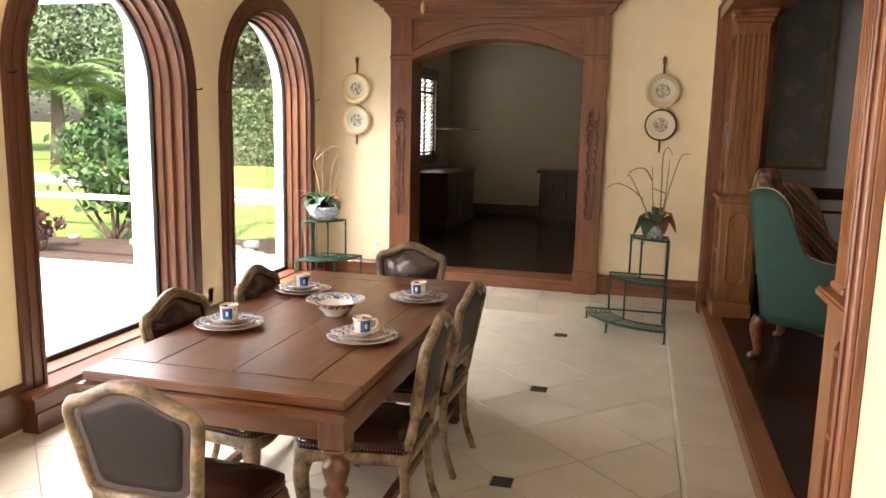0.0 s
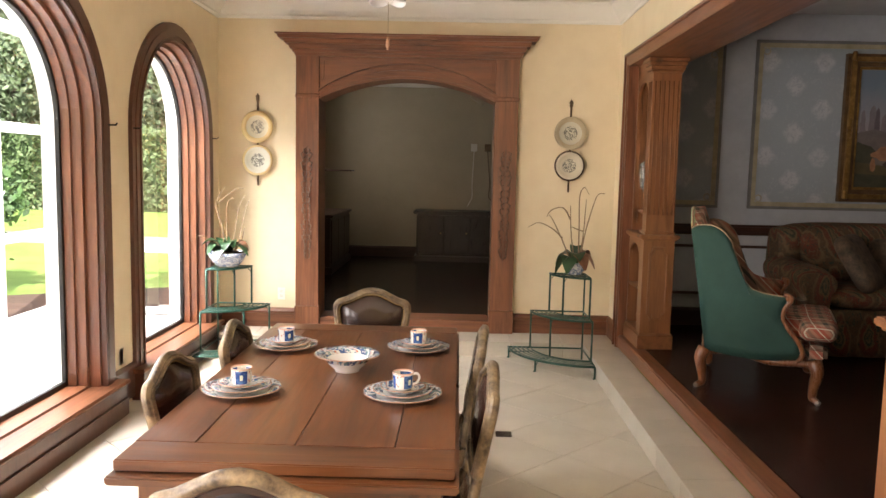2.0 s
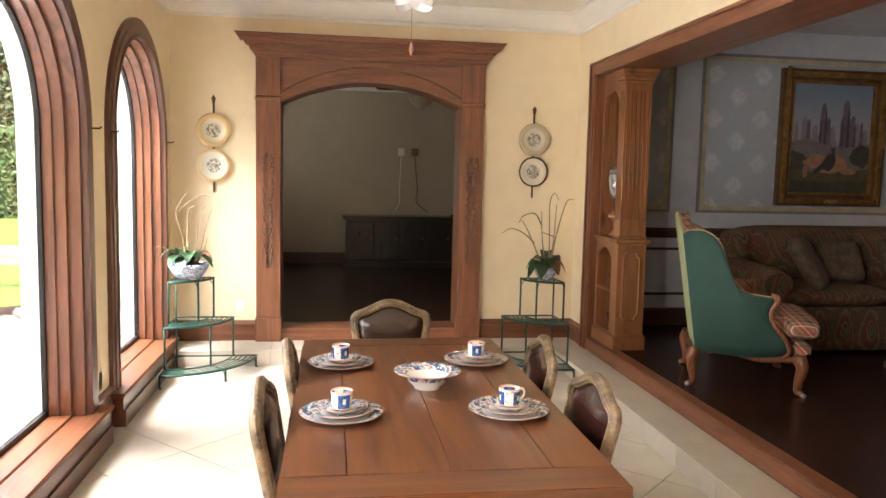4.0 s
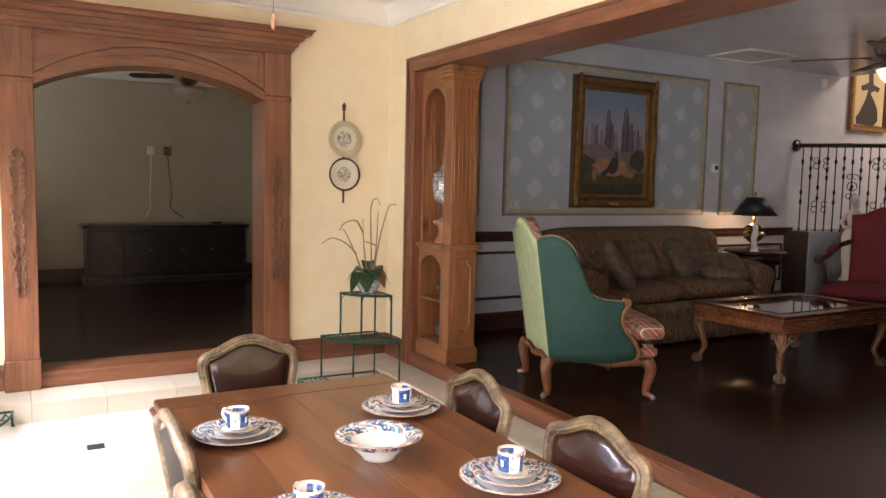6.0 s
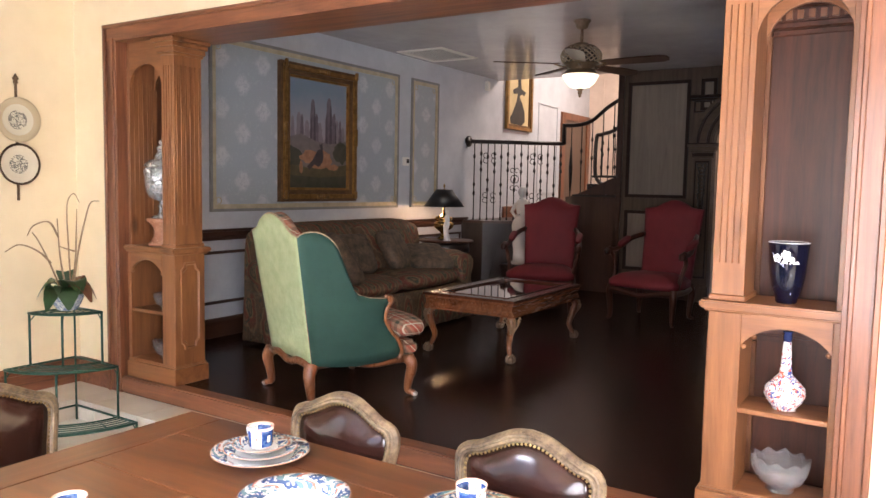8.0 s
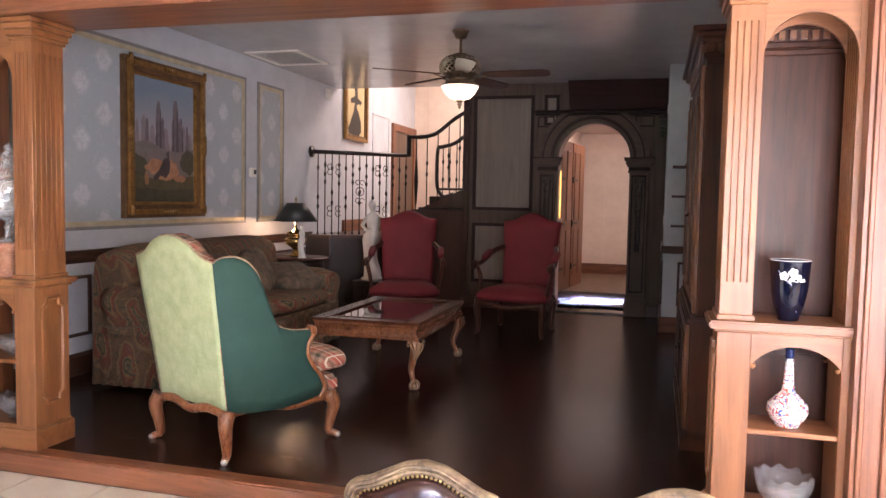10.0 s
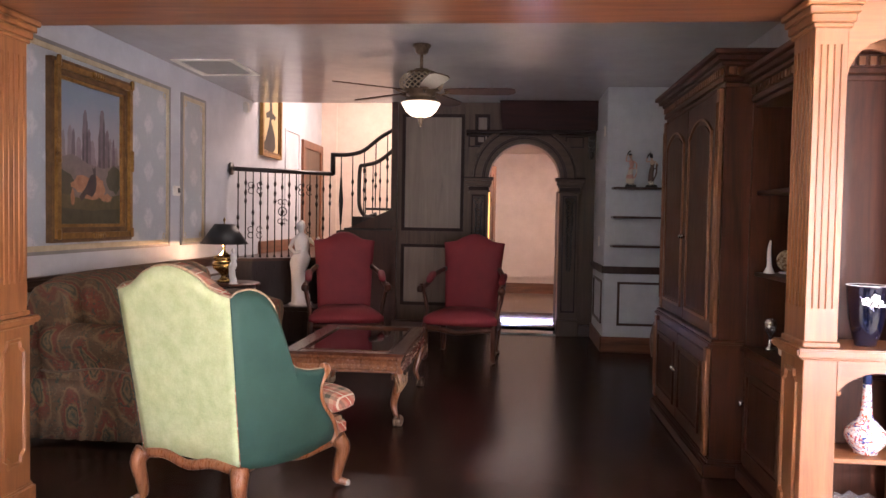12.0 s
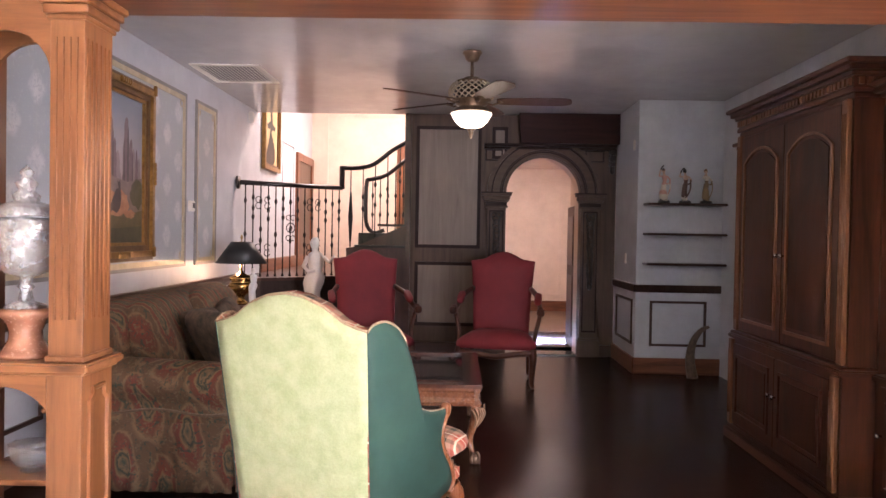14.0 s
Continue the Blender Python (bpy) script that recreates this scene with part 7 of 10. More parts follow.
        lathe(bm, [(0.008, 0.03), (0.018, 0.024), (0.02, 0.012), (0.014, 0.0)], x + ox, y + oy, 12)
        part("caster", bm, M_SILVERFEET, lg, "small pale caster")
    return c


def spline3(pts):
    return [(p.x, p.y) for p in spline([(a, b, 0) for a, b in pts], 3)]


wing_chair()


def paisley():
    m, nt, b = node_mat("paisley_fabric")
    tc = nt.nodes.new("ShaderNodeTexCoord")
    v = coords(nt, (1, 1, 1))
    n0 = noise_tex(nt, v, 7, 3, 0.6, 0.8)
    sep = nt.nodes.new("ShaderNodeSeparateXYZ")
    nt.links.new(tc.outputs["Object"], sep.inputs[0])
    u = maths(nt, "ADD", maths(nt, "MULTIPLY", maths(nt, "ADD", sep.outputs[0], sep.outputs[1]), 4.3), maths(nt, "MULTIPLY", n0, 0.35))
    w = maths(nt, "ADD", maths(nt, "MULTIPLY", maths(nt, "SUBTRACT", sep.outputs[2], maths(nt, "MULTIPLY", sep.outputs[1], 0.6)), 2.7), maths(nt, "MULTIPLY", n0, 0.3))
    row = maths(nt, "FLOOR", w)
    uu = maths(nt, "ABSOLUTE", maths(nt, "SUBTRACT", maths(nt, "FRACT", maths(nt, "ADD", u, maths(nt, "MULTIPLY", row, 0.5))), 0.5))
    ww = maths(nt, "SUBTRACT", maths(nt, "FRACT", w), 0.5)
    pinch = maths(nt, "ADD", 1.35, maths(nt, "MULTIPLY", ww, 1.1))
    d = maths(nt, "SQRT", maths(nt, "ADD", maths(nt, "POWER", maths(nt, "MULTIPLY", uu, pinch), 2.0), maths(nt, "POWER", maths(nt, "ABSOLUTE", ww), 2.0)))
    col = ramp(nt, d, ((0.0, (0.04, 0.055, 0.042)), (0.10, (0.17, 0.115, 0.06)), (0.15, (0.035, 0.045, 0.034)), (0.22, (0.20, 0.13, 0.066)), (0.27, (0.16, 0.045, 0.03)), (0.40, (0.13, 0.056, 0.034)), (0.46, (0.19, 0.125, 0.068)), (0.54, (0.11, 0.068, 0.040))))
    n = noise_tex(nt, v, 32, 4, 0.6, 1.5)
    col = mix(nt, ramp(nt, n, ((0.56, (0, 0, 0)), (0.62, (0.7, 0.7, 0.7)))), col, (0.17, 0.13, 0.078))
    n3 = noise_tex(nt, v, 22, 3, 0.6, 2.0)
    col = mix(nt, ramp(nt, n3, ((0.58, (0, 0, 0)), (0.63, (0.8, 0.8, 0.8)))), col, (0.035, 0.058, 0.046))
    nt.links.new(col, b.inputs["Base Color"])
    b.inputs["Roughness"].default_value = 0.8
    b.inputs["Specular IOR Level"].default_value = 0.2
    bump(nt, b, n, 0.25, 0.001)
    return m


M_PAISLEY = paisley()
M_SOFAPIPE = surf("brown_sofa_piping", (0.09, 0.06, 0.035), (0.17, 0.115, 0.07), 40, 0.8)


def sofa():
    s = tagged(thing("sofa", (3.05, 6.46, 0)), "brown paisley skirted sofa with rolled arms and loose cushions", "sofa")
    W = 1.17
    bm = bmesh.new()
    prof = [(0.42, 0.06), (0.42, 0.60), (0.41, 0.88), (0.38, 1.00), (0.31, 1.04), (0.22, 1.015), (0.17, 0.92), (0.14, 0.6), (0.12, 0.42), (0.12, 0.06)]
    rows = []
    for k in range(15):
        t = k / 14
        x = -W + 0.02 + (2 * W - 0.04) * t
        e = 1 - 0.06 * abs(2 * t - 1) ** 8
        rows.append([(x, y, 0.06 + (z - 0.06) * e) for y, z in spline3(prof)])
    vs = grid_surface(bm, rows)
    bm.faces.new(vs[0])
    bm.faces.new(vs[-1][::-1])
    part("back_frame", bm, M_PAISLEY, s)
    bm = bmesh.new()
    box(bm, -W + 0.16, W - 0.16, -0.44, 0.2, 0.10, 0.38, 0.02, 2)
    part("base", bm, M_PAISLEY, s)
    for sx_ in (-1, 1):
        bm = bmesh.new()
        arm = [(0.0, 0.06), (0.0, 0.45), (-0.02, 0.52), (-0.045, 0.58), (-0.04, 0.65), (0.02, 0.70), (0.10, 0.715), (0.18, 0.69), (0.215, 0.63), (0.20, 0.56), (0.17, 0.50), (0.17, 0.06)]
        rows = []
        for k in range(13):
            t = k / 12
            y = -0.50 + 0.80 * t
            e = 1 - 0.05 * (1 - min(t * 6, 1)) + 0.05 * t
            rows.append([(sx_ * (W - x), y, 0.06 + (z - 0.06) * e) for x, z in spline3(arm)])
        vs = grid_surface(bm, rows)
        bm.faces.new(vs[0])
        bm.faces.new(vs[-1][::-1])
        part("arm", bm, M_PAISLEY, s, "rolled arm")
        bm = bmesh.new()
        tube(bm, [(sx_ * (W + 0.002), -0.49 + 0.8 * t, 0.46 - 0.015 * math.sin(t * 9)) for t in [k / 16 for k in range(17)]], 0.008, 6)
        part("piping", bm, M_SOFAPIPE, s)
    # skirt, gently folded
    for nm, p0, p1 in (("front", (-W, -0.50), (W, -0.50)), ("left", (-W, 0.40), (-W, -0.50)), ("right", (W, -0.50), (W, 0.40))):
        bm = bmesh.new()
        rows = []
        m_ = 60
        a, b_ = Vector((*p0, 0)), Vector((*p1, 0))
        nrm = (b_ - a).normalized().cross(Vector((0, 0, 1)))
        for z, amp in ((0.40, 0.0), (0.3, 0.003), (0.15, 0.009), (0.03, 0.014)):
            rows.append([a.lerp(b_, k / m_) + nrm * (0.006 + amp + amp * math.sin(k * 1.1) * (0.6 + 0.4 * math.sin(k * 0.37))) + Vector((0, 0, z)) for k in range(m_ + 1)])
        grid_surface(bm, rows)
        o = part("skirt", bm, M_PAISLEY, s, "hanging paisley skirt")
        sol = o.modifiers.new("solid", "SOLIDIFY")
        sol.thickness = 0.006
    for x in (-0.49, 0.49):
        bm = bmesh.new()
        cushion(bm, (x, -0.17, 0.475), (0.97, 0.74, 0.19), 5.5)
        part("seat_cushion", bm, M_PAISLEY, s, "boxed seat cushion")
        bm = bmesh.new()
        cushion(bm, (x, 0.14, 0.775), (0.96, 0.53, 0.20), 4.5, tilt=72)
        part("back_cushion", bm, M_PAISLEY, s, "tufted back cushion")
    return s


sofa()
M_PILLOW = surf("dark_olive_tapestry", (0.040, 0.032, 0.022), (0.155, 0.10, 0.060), 16, 0.85, bumps=0.4, fine=70, spread=0.14)
for x, y, z, w, tilt, turn in ((2.36, 6.16, 0.75, 0.50, 58, 50), (2.80, 6.40, 0.74, 0.42, 55, -14), (3.48, 6.42, 0.74, 0.44, 60, 12), (3.82, 6.26, 0.655, 0.48, 22, -30)):
    p = tagged(thing("throw_pillow"), "dark paisley throw pillow lying on the sofa", "pillow", "pillows on the sofa")
    p.matrix_basis = pose(x, y, z, 0, 0, turn)
    bm = bmesh.new()
    cushion(bm, (0, 0, 0), (w, w, 0.16), 6, 32, 10, 0, tilt)
    part("cover", bm, M_PILLOW, p)


def coffee_table():
    c = tagged(thing("coffee_table", (3.235, 5.02, 0)), "mahogany coffee table with glass panes and claw feet", "coffee table")
    a, b, top = 0.68, 0.43, 0.505
    rim = wood("coffee_rim", (0.03, 0.010, 0.006), (0.13, 0.04, 0.018), "x", 0.22, 0.35, relief=0.05)
    for x0, x1, y0, y1 in ((-a, a, -b, -b + 0.115), (-a, a, b - 0.115, b), (-a, -a + 0.115, -b + 0.115, b - 0.115), (a - 0.115, a, -b + 0.115, b - 0.115)):
        bm = bmesh.new()
        box(bm, x0, x1, y0, y1, top - 0.022, top, 0.005, 2)
        part("top_rail", bm, rim, c, "polished reddish rim of the top")
    for x0, x1 in ((-a + 0.113, a - 0.113),):
        bm = bmesh.new()
        box(bm, x0, x1, -b + 0.113, b - 0.113, top - 0.018, top - 0.010)
        part("pane", bm, surf("smoked_glass", (0.015, 0.015, 0.016), (0.02, 0.02, 0.021), 4, 0.03, bumps=0, coat=1.0), c, "smoked glass pane")
        bm = bmesh.new()
        w = 0.012
        band(bm, [(x0 + w, -b + 0.113 + w), (x0 + w, b - 0.113 - w), (x1 - w, b - 0.113 - w), (x1 - w, -b + 0.113 + w), (x0 + w, -b + 0.113 + w)],
             [(x0, -b + 0.113), (x0, b - 0.113), (x1, b - 0.113), (x1, -b + 0.113), (x0, -b + 0.113)], "z", top - 0.010, top + 0.004)
        part("pane_bead", bm, rim, c)
    side_wood = wood("apron_mahogany", (0.07, 0.024, 0.011), (0.26, 0.095, 0.038), "x", 0.25, 0.3, relief=0.05)
    # coved apron: an upright face that swells out to a heavy lower bead
    prof = [(0.012, top - 0.022), (0.012, top - 0.04), (0.022, top - 0.052), (0.024, top - 0.085), (0.012, top - 0.112), (0.004, top - 0.118), (0.004, top - 0.134), (0.03, top - 0.138), (0.05, top - 0.13), (0.05, top - 0.022)]
    for s in (-1, 1):
        bm = bmesh.new()
        prism(bm, [(s * (b - o), z) for o, z in prof], "x", -a + 0.012, a - 0.012)
        part("apron", bm, side_wood, c, "warm moulded apron")
        bm = bmesh.new()
        prism(bm, [(s * (a - o), z) for o, z in prof], "y", -b + 0.052, b - 0.052)
        part("apron", bm, side_wood, c, "warm moulded apron")
    claw = surf("worn_bronze", (0.10, 0.06, 0.035), (0.26, 0.18, 0.11), 20, 0.35, 0.4)
    knee = wood("carved_knee", (0.10, 0.045, 0.022), (0.32, 0.19, 0.10), "z", 0.4)
    for sx_ in (-1, 1):
        for sy in (-1, 1):
            x, y = sx_ * (a - 0.075), sy * (b - 0.075)
            bm = bmesh.new()
            pts = spline([(x, y, top - 0.10), (x + 0.034 * sx_, y + 0.034 * sy, top - 0.17), (x + 0.022 * sx_, y + 0.022 * sy, 0.25), (x - 0.002 * sx_, y - 0.002 * sy, 0.15), (x + 0.012 * sx_, y + 0.012 * sy, 0.085), (x + 0.03 * sx_, y + 0.03 * sy, 0.05)], 5)
            m = len(pts) - 1
            tube(bm, pts, [0.027 * (1 - i / m) ** 0.9 + 0.012 for i in range(m + 1)], 10)
            lg = part("leg", bm, M_CHAIRWOOD, c, "carved cabriole leg")
            bm = bmesh.new()
            for k in range(5):
                o = (k - 2) * 0.016
                dx, dy = -sy * o * sx_, sx_ * o * sx_
                kx, ky = x + 0.056 * sx_ + dx, y + 0.056 * sy + dy
                z1 = top - 0.14 - abs(k - 2) * 0.008
                tube(bm, spline([(kx - 0.012 * sx_, ky - 0.012 * sy, z1), (kx + 0.006 * sx_, ky + 0.006 * sy, z1 - 0.03), (kx - 0.002 * sx_ - dx * 0.5, ky - 0.002 * sy - dy * 0.5, z1 - 0.075), (kx - 0.02 * sx_ - dx * 0.8, ky - 0.02 * sy - dy * 0.8, z1 - 0.115)], 3), 0.0075, 6)
            for k in (-1, 1):
                cx, cy = x + 0.045 * sx_ - k * sy * 0.045 * sx_, y + 0.045 * sy + k * 0.045
                tube(bm, [(cx + 0.018 * math.cos(t), cy, top - 0.155 + 0.018 * math.sin(t)) for t in [j * 0.6 for j in range(10)]], 0.006, 5)
            part("knee_carving", bm, knee, lg, "pale rubbed acanthus carving")
            bm = bmesh.new()
            fx, fy = x + 0.036 * sx_, y + 0.036 * sy
            cushion(bm, (fx, fy, 0.028), (0.058, 0.058, 0.056), 2, 14, 8)
            for k in range(4):
                t = math.pi / 4 + k * math.pi / 2
                ca, sa = math.cos(t), math.sin(t)
                tube(bm, spline([(fx + 0.014 * ca, fy + 0.014 * sa, 0.072), (fx + 0.034 * ca, fy + 0.034 * sa, 0.05), (fx + 0.036 * ca, fy + 0.036 * sa, 0.028), (fx + 0.028 * ca, fy + 0.028 * sa, 0.008)], 3), 0.0085, 6)
            part("claw_foot", bm, claw, lg, "carved claw and ball foot")
    return c


coffee_table()

M_RED = surf("crimson_upholstery", (0.125, 0.008, 0.012), (0.19, 0.014, 0.019), 5, 0.75, bumps=0.2, fine=140)


def red_chair():
    c = tagged(thing("armchair"), "high-backed crimson armchair with carved walnut arms", "armchair", "crimson armchairs")
    def rake(z):
        return -0.16 * max(z - 0.45, 0) / 0.8
    out = [(-0.285, 0.43), (0.285, 0.43), (0.30, 0.8), (0.325, 1.10), (0.335, 1.185), (0.26, 1.195), (0.20, 1.205), (0.12, 1.25), (0.05, 1.278), (0.0, 1.283), (-0.05, 1.278), (-0.12, 1.25), (-0.20, 1.205), (-0.26, 1.195), (-0.335, 1.185), (-0.325, 1.10), (-0.30, 0.8)]
    bm = bmesh.new()
    dome(bm, out, lambda u, v, h: (u, rake(v) + h, v), 0.055, 0.05, 5, 0.01)
    part("backrest", bm, M_RED, c, "tall crimson back with an arched crest")
    seat = [(-0.30, 0.02), (0.30, 0.02), (0.36, 0.3), (0.38, 0.58), (0.33, 0.63), (0, 0.65), (-0.33, 0.63), (-0.38, 0.58), (-0.36, 0.3)]
    bm = bmesh.new()
    dome(bm, seat, lambda u, v, h: (u, v, 0.40 + h), 0.095, 0.06, 6, 0.03)
    part("seat", bm, M_RED, c, "deep crimson seat")
    w = cherry("z")
    bm = bmesh.new()
    for pts in ([(-0.36, 0.60, 0.34), (-0.2, 0.63, 0.33), (0, 0.64, 0.30), (0.2, 0.63, 0.33), (0.36, 0.60, 0.34)], [(-0.30, 0.02, 0.34), (-0.35, 0.3, 0.33), (-0.36, 0.6, 0.34)], [(0.30, 0.02, 0.34), (0.35, 0.3, 0.33), (0.36, 0.6, 0.34)], [(-0.30, 0.02, 0.34), (0.30, 0.02, 0.34)]):
        tube(bm, spline(pts, 4), 0.022, 8, 1.3)
    part("seat_rail", bm, w, c, "carved walnut rail")
    for s in (-1, 1):
        bm = bmesh.new()
        tube(bm, spline([(s * 0.30, rake(0.88) + 0.01, 0.90), (s * 0.36, 0.12, 0.855), (s * 0.40, 0.28, 0.77), (s * 0.415, 0.42, 0.735), (s * 0.42, 0.52, 0.75), (s * 0.42, 0.565, 0.715)], 4), 0.024, 8, 1.2)
        cushion(bm, (s * 0.42, 0.555, 0.722), (0.075, 0.085, 0.075), 2, 12, 8)
        tube(bm, spline([(s * 0.415, 0.50, 0.73), (s * 0.405, 0.43, 0.65), (s * 0.375, 0.45, 0.52), (s * 0.36, 0.51, 0.38)], 4), 0.022, 8)
        part("arm", bm, w, c, "scrolled walnut arm")
        bm = bmesh.new()
        cushion(bm, (s * 0.385, 0.24, 0.825), (0.075, 0.26, 0.06), 3, 16, 8, 0, -19)
        part("arm_pad", bm, M_RED, c)
        for y, ox, oy, t0 in ((0.58, s * 0.02, 0.03, 0.37), (0.03, s * 0.02, -0.07, 0.37)):
            bm = bmesh.new()
            cabriole(bm, s * (0.345 if y > 0.3 else 0.29), y, t0, (ox, oy), 0.032, 0.014)
            part("leg", bm, w, c)
    return c


red = red_chair()
red.matrix_basis = pose(5.56, 5.68, 0, 0, 0, 105)
copy_thing(red, pose(5.62, 4.30, 0, 0, 0, 82))


def end_table():
    t = tagged(thing("end_table", (5.03, 6.80, 0)), "round dark wooden end table beside the sofa", "side table")
    bm = bmesh.new()
    lathe(bm, [(0, 0.72), (0.30, 0.72), (0.335, 0.725), (0.34, 0.735), (0.335, 0.745), (0, 0.748)], n=40)
    part("tabletop", bm, cherry("x"), t)
    bm = bmesh.new()
    lathe(bm, [(0.29, 0.72), (0.29, 0.60), (0.27, 0.60), (0.27, 0.72)], n=32)
    part("drum", bm, black_wood("x"), t)
    for k in range(3):
        bm = bmesh.new()
        a = k * 2.094 + 0.5
        cabriole(bm, 0.22 * math.cos(a), 0.22 * math.sin(a), 0.62, (0.06 * math.cos(a), 0.06 * math.sin(a)), 0.03, 0.014)
        part("leg", bm, black_wood("z"), t)


end_table()


def table_lamp():
    l = tagged(thing("table_lamp", (5.03, 6.83, 0.748)), "lit brass table lamp with a black empire shade", "table lamp")
    bm = bmesh.new()
    lathe(bm, [(0, 0), (0.07, 0), (0.075, 0.015), (0.05, 0.03), (0.03, 0.06), (0.045, 0.09), (0.11, 0.14), (0.125, 0.18), (0.11, 0.205), (0.085, 0.22), (0.11, 0.24), (0.105, 0.265), (0.05, 0.29), (0.02, 0.31), (0.012, 0.34), (0.012, 0.52)], n=28)
    part("base", bm, surf("polished_brass", (0.45, 0.28, 0.08), (0.62, 0.42, 0.16), 8, 0.2, 0.95, 0), l, "bulbous polished brass base")
    bm = bmesh.new()
    lathe(bm, [(0.245, 0.395), (0.10, 0.60), (0.096, 0.60), (0.241, 0.395)], n=40)
    part("shade", bm, surf("black_shade_card", (0.008, 0.008, 0.009), (0.02, 0.02, 0.02), 8, 0.45, bumps=0.05), l, "black conical card shade")
    bm = bmesh.new()
    lathe(bm, [(0.006, 0.52), (0.006, 0.62), (0.014, 0.64), (0.006, 0.665), (0, 0.67)], n=12)
    for a in (0.0, 2.1, 4.2):
        tube(bm, [(0, 0, 0.60), (0.098 * math.cos(a), 0.098 * math.sin(a), 0.598)], 0.002, 4)
    part("finial", bm, M_BRASS, l)
    bm = bmesh.new()
    lathe(bm, [(0.012, 0.40), (0.03, 0.44), (0.03, 0.47), (0.0, 0.51)], n=16)
    part("bulb", bm, glow("warm_bulb", (1.0, 0.72, 0.4), 14.0), l, "glowing bulb")


table_lamp()


def figure(bm, parts_, n=28):
    """A draped figure turned out of leaning, oval rings: (z, rx, ry, dx, dy)."""
    rows = []
    for z, rx, ry, dx, dy in parts_:
        rows.append([(dx + rx * math.cos(a) * (1 + 0.07 * math.cos(5 * a + z * 9) + 0.035 * math.cos(11 * a - z * 5)), dy + ry * math.sin(a) * (1 + 0.07 * math.cos(5 * a + z * 9) + 0.035 * math.cos(11 * a - z * 5)), z) for a in [2 * math.pi * k / n for k in range(n)]])
    vs = grid_surface(bm, rows, closed=True)
    bm.faces.new(vs[0][::-1])
    bm.faces.new(vs[-1])


M_MARBLE = surf("white_marble", (0.58, 0.56, 0.53), (0.72, 0.70, 0.67), 6, 0.4, bumps=0.1)


def statue(name, at, h, turn, mat, label, arm=True):
    bm = bmesh.new()
    prof = [(0.0, .13, .12, 0, 0), (0.03, .13, .12, 0, 0), (0.035, .105, .095, 0, 0), (0.12, .10, .09, 0.005, 0), (0.25, .085, .08, 0.03, 0.01), (0.40, .082, .08, 0.036, 0.015), (0.50, .108, .088, 0.020, 0.0), (0.56, .105, .082, 0.004, 0), (0.63, .068, .055, -0.005, 0), (0.70, .085, .06, -0.005, 0), (0.77, .095, .058, 0.0, 0), (0.82, .07, .048, 0.0, 0), (0.845, .03, .03, 0.004, 0), (0.87, .032, .034, 0.010, 0), (0.91, .048, .052, 0.014, 0), (0.95, .050, .055, 0.014, 0), (0.985, .036, .04, 0.010, 0), (1.0, .012, .012, 0.008, 0)]
    figure(bm, [(z * h, rx * h, ry * h, dx * h, dy * h) for z, rx, ry, dx, dy in prof])
    if arm:
        tube(bm, [tuple(v * h for v in p) for p in ((0.085, 0, 0.78), (0.13, 0.04, 0.68), (0.07, 0.10, 0.62), (0.0, 0.10, 0.64))], [0.028 * h, 0.024 * h, 0.02 * h, 0.018 * h], 8)
        tube(bm, [tuple(v * h for v in p) for p in ((-0.085, 0, 0.78), (-0.15, 0.03, 0.72), (-0.20, 0.06, 0.80))], [0.028 * h, 0.022 * h, 0.016 * h], 8)
    ob = mesh(name, bm, mat)
    ob.matrix_basis = pose(*at, 0, 0, turn)
    return tagged(ob, label, "statue")


statue("statue", (6.12, 6.32, 0.40), 1.0, 100, M_MARBLE, "white marble statue of a draped figure on a dark plinth")
pl = tagged(thing("plinth", (6.12, 6.32, 0)), "low dark wooden plinth under the marble statue", "plinth")
bm = bmesh.new()
box(bm, -0.19, 0.19, -0.19, 0.19, 0.0, 0.36, 0.01, 2)
part("body", bm, black_wood("z"), pl)
bm = bmesh.new()
box(bm, -0.21, 0.21, -0.21, 0.21, 0.36, 0.40, 0.008, 2)
part("top", bm, black_wood("x"), pl)
statue("statuette", (4.84, 6.66, 0.748), 0.36, 80, M_MARBLE, "small white alabaster statuette on the round end table", False)
def fig_mat(name, bands):
    """Painted porcelain: colours in bands of height with a little mottling."""
    m, nt, b = node_mat(name)
    tc = nt.nodes.new("ShaderNodeTexCoord")
    sep = nt.nodes.new("ShaderNodeSeparateXYZ")
    nt.links.new(tc.outputs["Object"], sep.inputs[0])
    n = noise_tex(nt, tc.outputs["Object"], 26, 4, 0.6, 1.0)
    h = maths(nt, "ADD", maths(nt, "MULTIPLY", sep.outputs[2], 2.5), maths(nt, "MULTIPLY", maths(nt, "SUBTRACT", n, 0.5), 0.22))
    rp = nt.nodes.new("ShaderNodeValToRGB")
    rp.color_ramp.interpolation = "CONSTANT"
    els = rp.color_ramp.elements
    while len(els) < len(bands):
        els.new(0.5)
    for e, (p, c) in zip(els, bands):
        e.position, e.color = p, (*c, 1)
    nt.links.new(h, rp.inputs[0])
    nt.links.new(rp.outputs[0], b.inputs["Base Color"])
    b.inputs["Roughness"].default_value = 0.3
    return m


